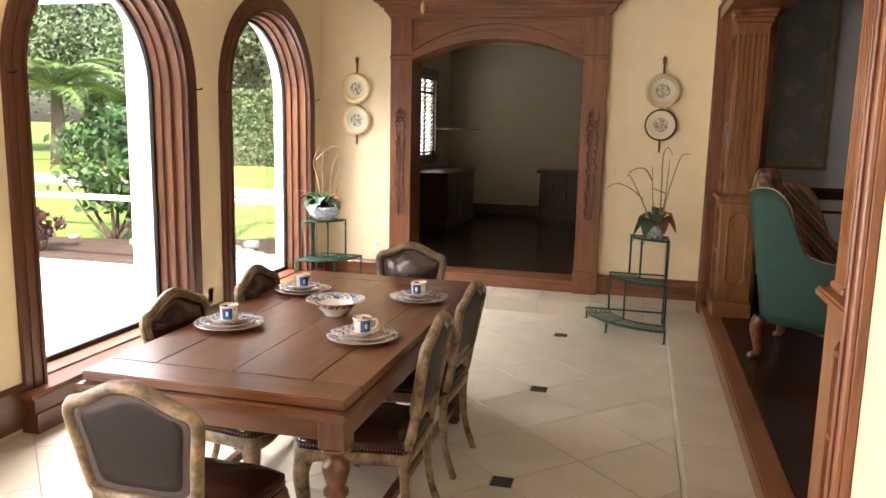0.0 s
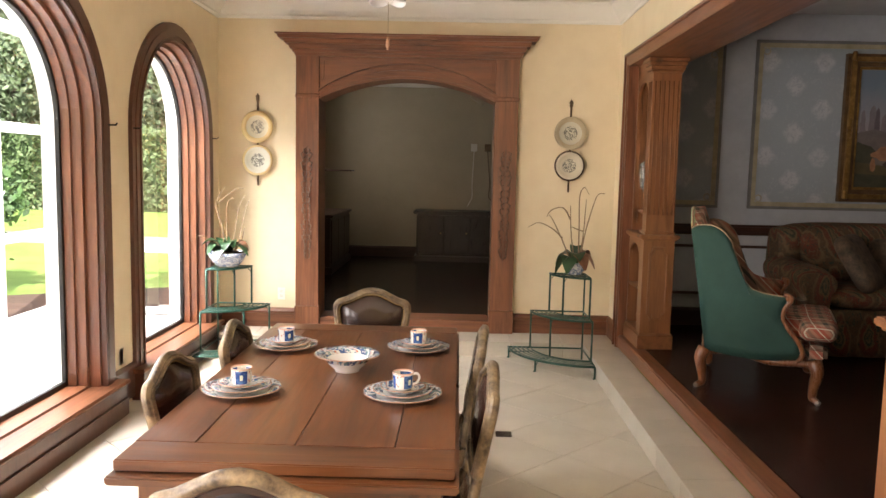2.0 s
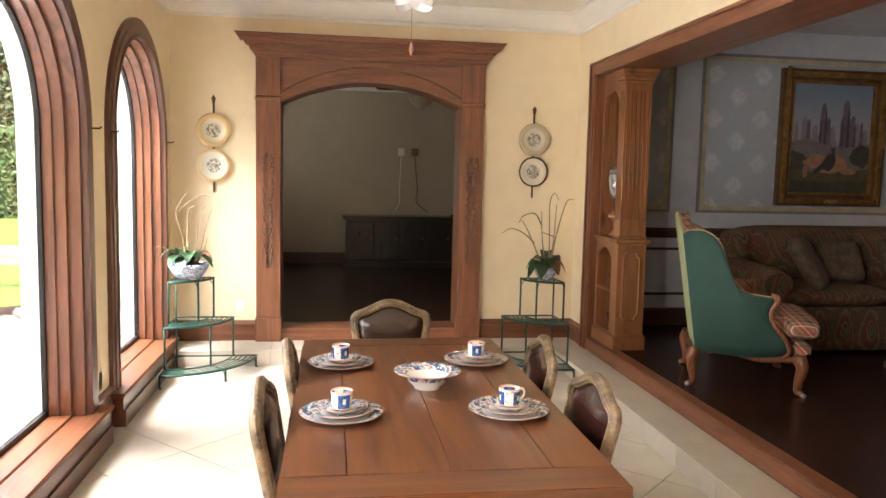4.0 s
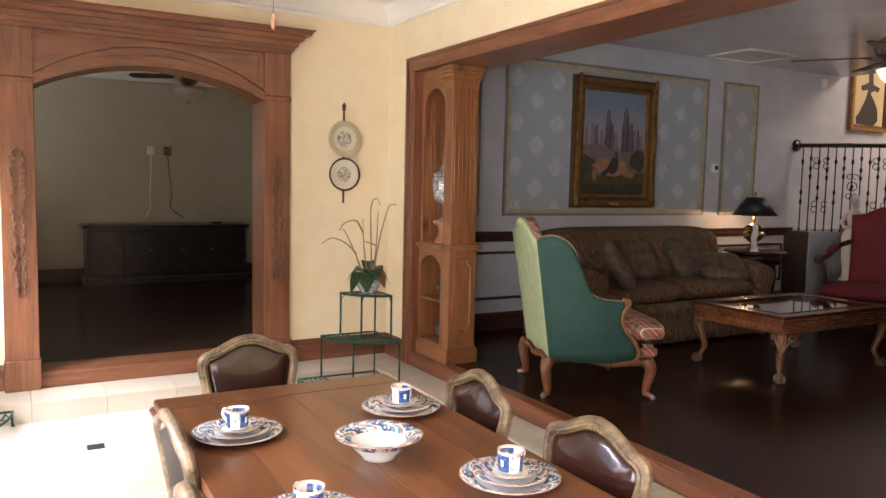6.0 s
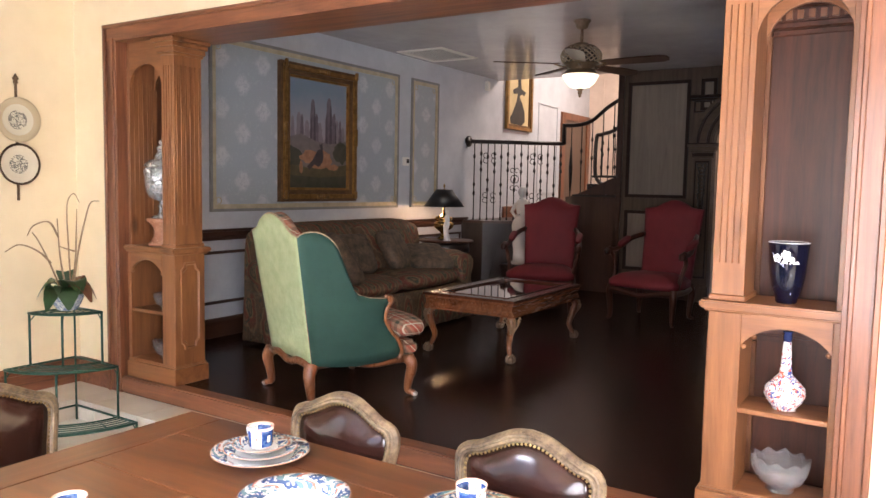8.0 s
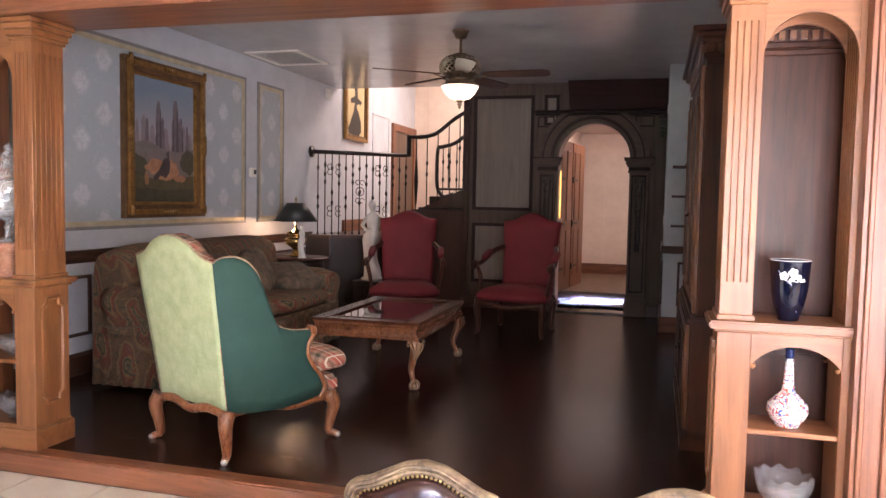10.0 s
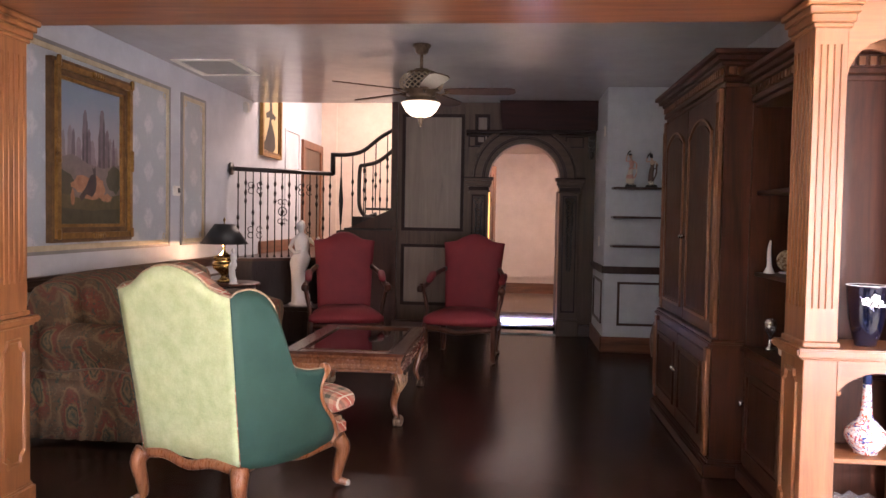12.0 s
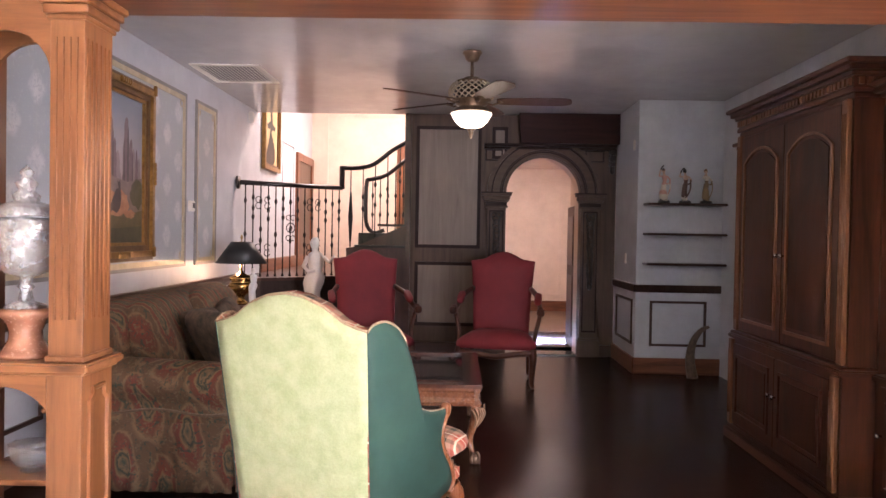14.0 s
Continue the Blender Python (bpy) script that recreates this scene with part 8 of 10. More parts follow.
def figurine(at, turn, mat, label, flare, lift):
    """A slim dancing figure on a low dark base, one mesh."""
    bm = bmesh.new()
    lathe(bm, [(0, 0), (0.062, 0), (0.062, 0.022), (0.052, 0.03), (0, 0.03)], n=16)
    prof = [(0.03, .028 * flare, .026 * flare, 0, 0), (0.06, .036 * flare, .032 * flare, 0.004, 0), (0.11, .032 * flare, .028 * flare, 0.008, 0), (0.16, .026, .023, 0.006, 0), (0.20, .026, .022, 0.0, 0), (0.225, .018, .015, -0.004, 0), (0.25, .024, .016, -0.006, 0), (0.28, .028, .016, -0.002, 0), (0.30, .012, .010, 0.002, 0), (0.315, .011, .011, 0.006, 0), (0.33, .018, .019, 0.009, 0), (0.35, .019, .021, 0.010, 0), (0.365, .010, .011, 0.009, 0)]
    figure(bm, prof, 14)
    tube(bm, spline([(0.026, 0, 0.285), (0.055, 0.012, 0.27 + 0.3 * lift), (0.04, 0.02, 0.31 + lift), (0.012, 0.01, 0.345 + lift)], 3), 0.0075, 6)
    tube(bm, spline([(-0.028, 0, 0.285), (-0.060, 0.0, 0.245), (-0.045, 0.025, 0.205), (-0.01, 0.03, 0.20)], 3), 0.0075, 6)
    tube(bm, spline([(-0.05, 0.02, 0.26), (-0.055, 0.03, 0.16), (-0.03, 0.035, 0.09), (0.0, 0.035, 0.05)], 3), 0.010, 6, 0.5)
    ob = mesh("figurine", bm, mat)
    ob.matrix_basis = pose(*at, 0, 0, turn)
    return tagged(ob, label, "statue", "figurines on the top shelf")


DARK, SKIN, PINK, CREAM = (0.02, 0.014, 0.012), (0.58, 0.40, 0.30), (0.62, 0.34, 0.28), (0.70, 0.62, 0.52)
figurine((5.82, 2.60, 1.822), 90, fig_mat("pink_porcelain_figure", ((0, DARK), (0.08, CREAM), (0.22, PINK), (0.34, CREAM), (0.48, PINK), (0.72, SKIN), (0.87, DARK))), "pink-dressed porcelain figurine on the top wall shelf", 1.25, 0.05)
figurine((5.82, 2.38, 1.822), 70, fig_mat("dancing_figure", ((0, DARK), (0.08, CREAM), (0.16, (0.10, 0.05, 0.035)), (0.55, (0.14, 0.07, 0.05)), (0.62, SKIN), (0.80, DARK))), "dark-haired dancing figurine in brown on the top shelf", 0.9, 0.03)
figurine((5.82, 2.16, 1.822), 110, fig_mat("bronze_figure", ((0, DARK), (0.08, (0.30, 0.20, 0.10)), (0.40, (0.22, 0.15, 0.08)), (0.60, CREAM), (0.72, SKIN), (0.86, (0.25, 0.15, 0.08)))), "standing figurine in a bronze-green dress on the shelf", 1.1, -0.02)

# a carved brown ornament standing by the cabinet
o = tagged(thing("carved_tusk", (5.72, 2.27, 0)), "tall curved brown carved ornament standing beside the cabinet", "ornament")
bm = bmesh.new()
tube(bm, spline([(0, 0.02, 0.0), (0.0, 0.05, 0.2), (0, 0.02, 0.38), (0, -0.06, 0.50), (0, -0.14, 0.54)], 5), [0.06 - 0.045 * (k / 20) for k in range(21)], 12)
part("body", bm, surf("carved_brown_horn", (0.07, 0.045, 0.03), (0.19, 0.13, 0.085), 22, 0.5, bumps=0.6), o)


# ---- the large breakfront cabinet ----
def cabinet():
    c = tagged(thing("breakfront_cabinet", (0, 0, 0)), "massive dark cherry breakfront cabinet with doors and open shelves", "cabinet")
    w = cherry("z")
    wx = cherry("x")
    gold = wood("rubbed_cherry_edge", (0.09, 0.032, 0.014), (0.30, 0.13, 0.055), "z", 0.35, 0.2)
    burl = wood("burl_veneer", (0.012, 0.0045, 0.003), (0.085, 0.027, 0.011), "z", 0.45, fine=0.35, spec=0.2)
    back = 1.96
    def cornice(x0, x1, yf, ztop, name="cornice"):
        bm = bmesh.new()
        for z0, z1, o in ((0.20, 0.17, 0.005), (0.17, 0.14, 0.022), (0.085, 0.06, 0.035), (0.06, 0.03, 0.06), (0.03, 0.0, 0.085)):
            box(bm, x0 - o, x1 + o, back, yf + o, ztop - z0, ztop - z1, 0.006)
        box(bm, x0 - 0.012, x1 + 0.012, back, yf + 0.012, ztop - 0.14, ztop - 0.085)
        part(name, bm, wx, c, "stepped cornice")
        n = int((x1 - x0) / 0.045)
        for k in range(n):
            x = x0 + (k + 0.3) * (x1 - x0) / n
            part("dentil", box(bmesh.new(), x, x + 0.026, yf + 0.01, yf + 0.03, ztop - 0.132, ztop - 0.095), gold, c)
        for xe, sgn in ((x0, -1), (x1, 1)):
            m = max(int((yf - back) / 0.045), 1)
            for k in range(m):
                y = back + (k + 0.3) * (yf - back) / m
                a, b = sorted((xe + sgn * 0.01, xe + sgn * 0.03))
                part("dentil", box(bmesh.new(), a, b, y, y + 0.026, ztop - 0.132, ztop - 0.095), gold, c)
    def door(x0, x1, z0, z1, yf, arched=False):
        bm = bmesh.new()
        box(bm, x0 + 0.003, x1 - 0.003, yf, yf + 0.022, z0, z1, 0.004)
        d = part("door", bm, w, c, "panelled cherry door")
        bm = bmesh.new()
        a, b = x0 + 0.07, x1 - 0.07
        if arched:
            line = arch_line(a, b, z0 + 0.07, z1 - 0.20, 12, 0.10)
            inner = arch_line(a + 0.02, b - 0.02, z0 + 0.09, z1 - 0.20, 12, 0.085)
            line.append(line[0])
            inner.append(inner[0])
        else:
            line = [(a, z0 + 0.07), (a, z1 - 0.07), (b, z1 - 0.07), (b, z0 + 0.07), (a, z0 + 0.07)]
            inner = [(a + 0.02, z0 + 0.09), (a + 0.02, z1 - 0.09), (b - 0.02, z1 - 0.09), (b - 0.02, z0 + 0.09), (a + 0.02, z0 + 0.09)]
        band(bm, inner, line, "y", yf + 0.018, yf + 0.036)
        part("panel_moulding", bm, gold if arched else w, d)
        bm = bmesh.new()
        a, b = a + 0.045, b - 0.045
        if arched:
            field = arch_line(a, b, z0 + 0.115, z1 - 0.215, 12, 0.075)
            prism(bm, field, "y", yf + 0.012, yf + 0.031)
        else:
            box(bm, a, b, yf + 0.012, yf + 0.031, z0 + 0.115, z1 - 0.115, 0.006)
        part("raised_field", bm, burl, d, "figured veneer field")
        return d
    def knob(x, z, yf, d):
        bm = bmesh.new()
        lathe(bm, [(0.006, 0.0), (0.006, 0.012), (0.016, 0.02), (0.014, 0.032), (0, 0.036)], n=12)
        bmesh.ops.rotate(bm, verts=bm.verts[:], matrix=Matrix.Rotation(radians(-90), 3, "X"))
        bmesh.ops.translate(bm, verts=bm.verts[:], vec=(x, yf + 0.022, z))
        part("knob", bm, M_SILVER, d, "small glass knob")
    def posts(xs, z0, z1, yf, r=0.03):
        for x in xs:
            bm = bmesh.new()
            box(bm, x - r, x + r, yf, yf + 0.03, z0, z1, 0.006)
            for k in (-1, 0, 1):
                tube(bm, [(x + k * 0.017, yf + 0.03, z0 + 0.08), (x + k * 0.017, yf + 0.03, z1 - 0.08)], 0.006, 5)
            part("pilaster", bm, gold, c, "reeded pilaster")
    # centre
    X0, X1, YF = 1.83, 3.42, 2.70
    bm = bmesh.new()
    box(bm, X0, X1, back, YF, 0.78, 2.28)
    part("upper_case", bm, w, c)
    bm = bmesh.new()
    box(bm, X0, X1, back, YF + 0.03, 0.09, 0.74)
    part("lower_case", bm, w, c)
    bm = bmesh.new()
    box(bm, X0 - 0.02, X1 + 0.02, back, YF + 0.055, 0.735, 0.765, 0.008, 2)
    box(bm, X0 - 0.01, X1 + 0.01, back, YF + 0.04, 0.765, 0.785, 0.006)
    part("waist_moulding", bm, wx, c)
    bm = bmesh.new()
    box(bm, X0 - 0.03, X1 + 0.03, back, YF + 0.07, 0.0, 0.075, 0.008, 2)
    box(bm, X0 - 0.015, X1 + 0.015, back, YF + 0.05, 0.075, 0.10, 0.008, 2)
    part("plinth", bm, wx, c)
    cornice(X0, X1, YF, 2.40)
    mid = (X0 + X1) / 2
    for a, b, kx in ((X0 + 0.09, mid, mid - 0.035), (mid, X1 - 0.09, mid + 0.035)):
        d = door(a, b, 0.80, 2.18, YF, True)
        knob(kx, 1.35, YF, d)
        d = door(a, b, 0.13, 0.70, YF + 0.03)
        knob(kx, 0.46, YF + 0.03, d)
    posts((X0 + 0.045, X1 - 0.045), 0.79, 2.20, YF)
    posts((X0 + 0.045, X1 - 0.045), 0.11, 0.73, YF + 0.03)
    # near wing with open shelves
    A0, A1, AY = 1.0, 1.83, 2.55
    for nm, bx in (("wing_side", (A0, A0 + 0.035, back, AY, 0.0, 2.16)), ("wing_side", (A1 - 0.02, A1, back, AY, 0.74, 2.16)), ("wing_back", (A0 + 0.035, A1 - 0.02, back, back + 0.02, 0.74, 2.12)), ("wing_top", (A0 + 0.035, A1 - 0.02, back, AY, 2.12, 2.16))):
        bm = bmesh.new()
        box(bm, *bx)
        part(nm, bm, w, c)
    bm = bmesh.new()
    box(bm, A0 + 0.036, A1, back, AY, 0.08, 0.72)
    part("wing_base", bm, w, c)
    for z in (1.15, 1.60):
        bm = bmesh.new()
        box(bm, A0 + 0.036, A1 - 0.022, back + 0.02, AY - 0.03, z, z + 0.022, 0.004)
        part("shelf", bm, wx, c)
    bm = bmesh.new()
    box(bm, A0 - 0.015, A1, back, AY + 0.03, 0.72, 0.755, 0.008, 2)
    part("waist_moulding", bm, wx, c)
    bm = bmesh.new()
    box(bm, A0 - 0.02, A1, back, AY + 0.04, 0.0, 0.08, 0.008, 2)
    part("plinth", bm, wx, c)
    d = door(A0 + 0.09, A1 - 0.06, 0.11, 0.70, AY)
    knob(A1 - 0.10, 0.45, AY, d)
    posts((A0 + 0.04,), 0.77, 2.14, AY)
    posts((A0 + 0.04,), 0.09, 0.71, AY)
    cornice(A0, A1 - 0.06, AY, 2.28)
    # far wing
    B0, B1, BY = 3.42, 4.05, 2.42
    bm = bmesh.new()
    box(bm, B0, B1, back, BY, 0.0, 2.12)
    part("wing_case", bm, w, c)
    d = door(B0 + 0.03, B1 - 0.09, 0.80, 2.06, BY)
    d = door(B0 + 0.03, B1 - 0.09, 0.12, 0.70, BY)
    posts((B1 - 0.045,), 0.79, 2.08, BY)
    bm = bmesh.new()
    box(bm, B0, B1 + 0.02, back, BY + 0.03, 0.725, 0.76, 0.008, 2)
    box(bm, B0, B1 + 0.03, back, BY + 0.04, 0.0, 0.09, 0.008, 2)
    part("waist_moulding", bm, wx, c)
    cornice(B0 + 0.06, B1, BY, 2.24)
    return c


cabinet()
g = tagged(thing("shell_dish", (1.66, 2.40, 1.172)), "upright cream and brown painted shell dish on a cabinet shelf", "ornament")
bm = bmesh.new()
lathe(bm, [(0, 0), (0.03, 0.002), (0.042, 0.008), (0.032, 0.014), (0, 0.014)], n=20)
part("foot", bm, M_CHINA, g)
bm = bmesh.new()
lathe(bm, [(0, 0.004), (0.03, 0.006), (0.05, 0.014), (0.058, 0.022), (0.056, 0.026), (0.03, 0.012), (0, 0.010)], n=24)
bmesh.ops.rotate(bm, verts=bm.verts, cent=(0, 0, 0), matrix=Matrix.Rotation(radians(-78), 3, "Y"))
bmesh.ops.translate(bm, verts=bm.verts, vec=(0.01, 0, 0.069))
part("bowl", bm, surf("cream_brown_shell", (0.22, 0.12, 0.06), (0.72, 0.62, 0.44), 30, 0.25, spread=0.1), g, "mottled cream and brown glaze")
g = tagged(thing("trinket_box", (1.52, 2.42, 0.755)), "small silver and white lidded box on the cabinet counter", "box")
bm = bmesh.new()
box(bm, -0.035, 0.035, -0.045, 0.045, 0, 0.036, 0.005, 2)
part("body", bm, M_CHINA, g)
bm = bmesh.new()
box(bm, -0.038, 0.038, -0.048, 0.048, 0.0365, 0.05, 0.005, 2)
part("lid", bm, M_SILVER, g, "dull silver lid")
g = tagged(thing("candle_figure", (1.72, 2.47, 1.172)), "slim white curved ornament on a cabinet shelf", "ornament")
bm = bmesh.new()
tube(bm, spline([(0, 0, 0.0), (0.0, 0.0, 0.05), (0.01, 0, 0.12), (-0.01, 0, 0.18)], 4), [0.03, 0.025, 0.02, 0.015, 0.013, 0.012, 0.012, 0.011, 0.011, 0.01, 0.009, 0.007, 0.004], 10)
part("body", bm, M_CHINA, g)
for x, y, h, lb in ((1.60, 2.36, 0.13, "small crystal goblet on the cabinet counter"), (1.70, 2.46, 0.17, "taller crystal decanter on the cabinet counter"), (1.68, 2.35, 0.11, "squat crystal cup on the cabinet counter")):
    g = tagged(thing("glassware", (x, y, 0.755)), lb, "glassware")
    bm = bmesh.new()
    lathe(bm, [(0, 0), (0.03, 0), (0.032, 0.006), (0.008, 0.02), (0.008, h * 0.45), (0.03, h * 0.6), (0.036, h * 0.85), (0.03, h), (0.026, h), (0.03, h * 0.8), (0, h * 0.55)], n=18)
    part("body", bm, M_SILVER, g)


# ---- ceiling fans ----
M_FANMETAL = surf("antique_bronze", (0.10, 0.065, 0.04), (0.24, 0.17, 0.11), 15, 0.35, 0.7, 0.1)
M_BLADE = wood("fan_blade_walnut", (0.035, 0.016, 0.010), (0.085, 0.038, 0.022), "x", 0.5, spec=0.3)


def living_fan():
    f = tagged(thing("ceiling_fan", (3.92, 4.67, LCEIL)), "bronze ceiling fan with a lattice housing and lit bowl", "ceiling fan")
    bm = bmesh.new()
    lathe(bm, [(0.075, 0.0), (0.075, -0.015), (0.06, -0.03), (0.05, -0.06), (0.03, -0.075), (0.0, -0.075)], n=28)
    tube(bm, [(0, 0, -0.07), (0, 0, -0.20)], 0.013, 10)
    part("canopy", bm, M_FANMETAL, f)
    bm = bmesh.new()
    lathe(bm, [(0.03, -0.185), (0.06, -0.19), (0.062, -0.203), (0.112, -0.21), (0.128, -0.22), (0.122, -0.236), (0.09, -0.24)], n=32)
    lathe(bm, [(0.140, -0.345), (0.152, -0.352), (0.148, -0.362), (0.12, -0.37), (0.118, -0.388), (0.09, -0.40), (0.128, -0.415), (0.135, -0.43), (0.158, -0.44), (0.155, -0.448), (0.06, -0.45)], n=36)
    part("housing", bm, M_FANMETAL, f)
    bm = bmesh.new()
    lathe(bm, [(0.098, -0.238), (0.128, -0.275), (0.138, -0.31), (0.128, -0.348)], n=32)
    part("inner_drum", bm, surf("dark_lining", (0.03, 0.022, 0.016), (0.07, 0.05, 0.035), 8, 0.4, 0.2, 0), f)
    bm = bmesh.new()
    for k in range(20):
        for s in (-1, 1):
            pts = []
            for j in range(7):
                t = j / 6
                a = 2 * math.pi * k / 20 + s * t * 0.95
                r = 0.116 + 0.060 * math.sin(math.pi * (0.12 + 0.68 * t))
                pts.append((r * math.cos(a), r * math.sin(a), -0.232 - 0.118 * t))
            tube(bm, pts, 0.0052, 5)
    part("lattice", bm, surf("champagne_gilt_metal", (0.34, 0.26, 0.17), (0.58, 0.50, 0.38), 18, 0.35, 0.5, 0.1), f, "diamond lattice housing")
    bm = bmesh.new()
    lathe(bm, [(0.148, -0.445), (0.158, -0.452), (0.15, -0.465), (0.125, -0.51), (0.085, -0.545), (0.03, -0.56), (0, -0.562)], n=36)
    part("glass_bowl", bm, glow("lit_alabaster_glass", (1.0, 0.86, 0.62), 0.38), f, "glowing alabaster glass bowl")
    bm = bmesh.new()
    lathe(bm, [(0.03, -0.558), (0.034, -0.568), (0.015, -0.58), (0.022, -0.595), (0.01, -0.61), (0.014, -0.62), (0, -0.635)], n=16)
    part("finial", bm, M_FANMETAL, f)
    for k in range(5):
        a = radians(126 + 72 * k)
        rot = Matrix.Rotation(a, 3, "Z")
        bm = bmesh.new()
        tube(bm, [rot @ Vector(p) for p in ((0.10, 0, -0.37), (0.16, 0, -0.385), (0.23, 0, -0.365))], 0.01, 6, 0.6)
        tube(bm, [rot @ Vector(p) for p in ((0.20, -0.035, -0.362), (0.23, 0, -0.365), (0.20, 0.035, -0.362))], 0.007, 6)
        br = part("blade_iron", bm, M_FANMETAL, f)
        bm = bmesh.new()
        out = [(0.19, -0.045), (0.25, -0.062), (0.55, -0.075), (0.70, -0.072), (0.75, -0.045), (0.76, 0), (0.75, 0.045), (0.70, 0.072), (0.55, 0.075), (0.25, 0.062), (0.19, 0.045)]
        rows = [[rot @ Vector((x, y, -0.362 - y * 0.17 + dz)) for x, y in out] for dz in (0, 0.008)]
        vs = grid_surface(bm, rows, closed=True, smooth=False)
        bm.faces.new(vs[0][::-1])
        bm.faces.new(vs[1])
        part("blade", bm, M_BLADE, f, "dark wooden fan blade")
    f.scale = (1.06, 1.06, 1.10)
    return f


living_fan()


def simple_fan(at, turn, label, blade_mat, metal, shades):
    f = tagged(thing("ceiling_fan", at, turn), label, "ceiling fan")
    bm = bmesh.new()
    lathe(bm, [(0.07, 0.0), (0.06, -0.04), (0.02, -0.05)], n=24)
    tube(bm, [(0, 0, -0.04), (0, 0, -0.2)], 0.012, 8)
    lathe(bm, [(0.05, -0.2), (0.12, -0.22), (0.14, -0.28), (0.11, -0.33), (0.07, -0.36), (0.03, -0.37)], n=28)
    if shades:
        lathe(bm, [(0.03, -0.365), (0.045, -0.38), (0.06, -0.42), (0.055, -0.46), (0.03, -0.49), (0.0, -0.50)], n=24)
        for k in range(shades):
            a = 2 * math.pi * k / shades + 0.4
            tube(bm, spline([(0.04 * math.cos(a), 0.04 * math.sin(a), -0.43), (0.085 * math.cos(a), 0.085 * math.sin(a), -0.43), (0.11 * math.cos(a), 0.11 * math.sin(a), -0.475)], 3), 0.009, 6)
    part("housing", bm, metal, f)
    for k in range(5):
        rot = Matrix.Rotation(2 * math.pi * k / 5, 3, "Z")
        bm = bmesh.new()
        out = [(0.16, -0.05), (0.5, -0.07), (0.62, -0.05), (0.64, 0), (0.62, 0.05), (0.5, 0.07), (0.16, 0.05)]
        rows = [[rot @ Vector((x, y, -0.29 + y * 0.2 + dz)) for x, y in out] for dz in (0, 0.008)]
        vs = grid_surface(bm, rows, closed=True, smooth=False)
        bm.faces.new(vs[0][::-1])
        bm.faces.new(vs[1])
        part("blade", bm, blade_mat, f)
    for k in range(shades):
        a = 2 * math.pi * k / shades + 0.4
        bm = bmesh.new()
        lathe(bm, [(q * 1.3, z * 1.3) for q, z in [(0.022, 0.0), (0.035, -0.02), (0.045, -0.06), (0.062, -0.10), (0.058, -0.10), (0.04, -0.055), (0.0, -0.01)]], n=20)
        bmesh.ops.rotate(bm, verts=bm.verts[:], matrix=Matrix.Rotation(radians(32), 3, Vector((-math.sin(a), math.cos(a), 0))))
        bmesh.ops.translate(bm, verts=bm.verts[:], vec=(0.11 * math.cos(a), 0.11 * math.sin(a), -0.475))
        part("lamp_shade", bm, M_CHINA, f, "white tulip glass shade")
    return f


M_WHITEFAN = surf("white_fan_enamel", (0.66, 0.64, 0.58), (0.74, 0.72, 0.66), 5, 0.4, bumps=0)
fan2 = simple_fan((-1.30, 4.35, CEIL), 20, "white ceiling fan with tulip glass shades", M_WHITEFAN, M_WHITEFAN, 4)
bm = bmesh.new()
tube(bm, [(0.03, 0.05, -0.45), (0.03, 0.09, -0.47), (0.03, 0.09, -0.80)], 0.0015, 4)
part("pull_chain", bm, M_BRASS, fan2)
bm = bmesh.new()
lathe(bm, [(0.003, 0.0), (0.012, -0.02), (0.014, -0.045), (0.006, -0.06), (0.008, -0.066), (0, -0.07)], 0.03, 0.09, 12, -0.79)
part("pull_knob", bm, surf("pale_wood_knob", (0.42, 0.22, 0.13), (0.55, 0.32, 0.2), 12, 0.4, bumps=0), fan2, "small turned wooden pull")
fan3 = simple_fan((-0.60, 9.99, 2.90), 10, "dark ceiling fan with a shallow frosted bowl", M_BLADE, M_FANMETAL, 0)
fan3.scale = (1.0, 1.0, 1.2)
bm = bmesh.new()
lathe(bm, [(0.03, -0.37), (0.16, -0.40), (0.165, -0.41), (0.13, -0.46), (0.06, -0.50), (0.02, -0.51), (0.02, -0.53), (0, -0.545)], n=28)
part("glass_bowl", bm, surf("frosted_bowl", (0.35, 0.29, 0.2), (0.45, 0.38, 0.28), 12, 0.35, bumps=0), fan3)

# ---- small fixtures ----
v = tagged(thing("ceiling_vent", (4.86, 6.85, LCEIL)), "flat pale air vent grille in the ceiling", "vent")
bm = bmesh.new()
band(bm, [(-0.34, -0.26), (-0.34, 0.26), (0.34, 0.26), (0.34, -0.26), (-0.34, -0.26)], [(-0.39, -0.31), (-0.39, 0.31), (0.39, 0.31), (0.39, -0.31), (-0.39, -0.31)], "z", -0.012, 0)
part("frame", bm, M_WHITE, v)
for k in range(16):
    bm = bmesh.new()
    y = -0.25 + k * 0.0335
    prism(bm, [(y, -0.010), (y + 0.02, -0.001), (y + 0.022, -0.003), (y + 0.002, -0.012)], "x", -0.345, 0.345)
    part("slat", bm, M_WHITE, v)
t = tagged(thing("thermostat", (4.79, LY1, 1.675)), "white wall thermostat with a dark display", "thermostat")
bm = bmesh.new()
box(bm, -0.06, 0.06, -0.03, 0, -0.05, 0.05, 0.006, 2)
part("case", bm, M_WHITE, t)
bm = bmesh.new()
box(bm, -0.005, 0.048, -0.033, -0.029, -0.02, 0.03, 0.002)
part("display", bm, M_IRON, t)
t = tagged(thing("wall_sensor", (6.72, LY1 - 0.002, 2.80)), "small white motion sensor on the wall", "sensor")
bm = bmesh.new()
box(bm, -0.04, 0.04, -0.06, 0, -0.07, 0.06, 0.012, 2)
part("case", bm, M_WHITE, t)
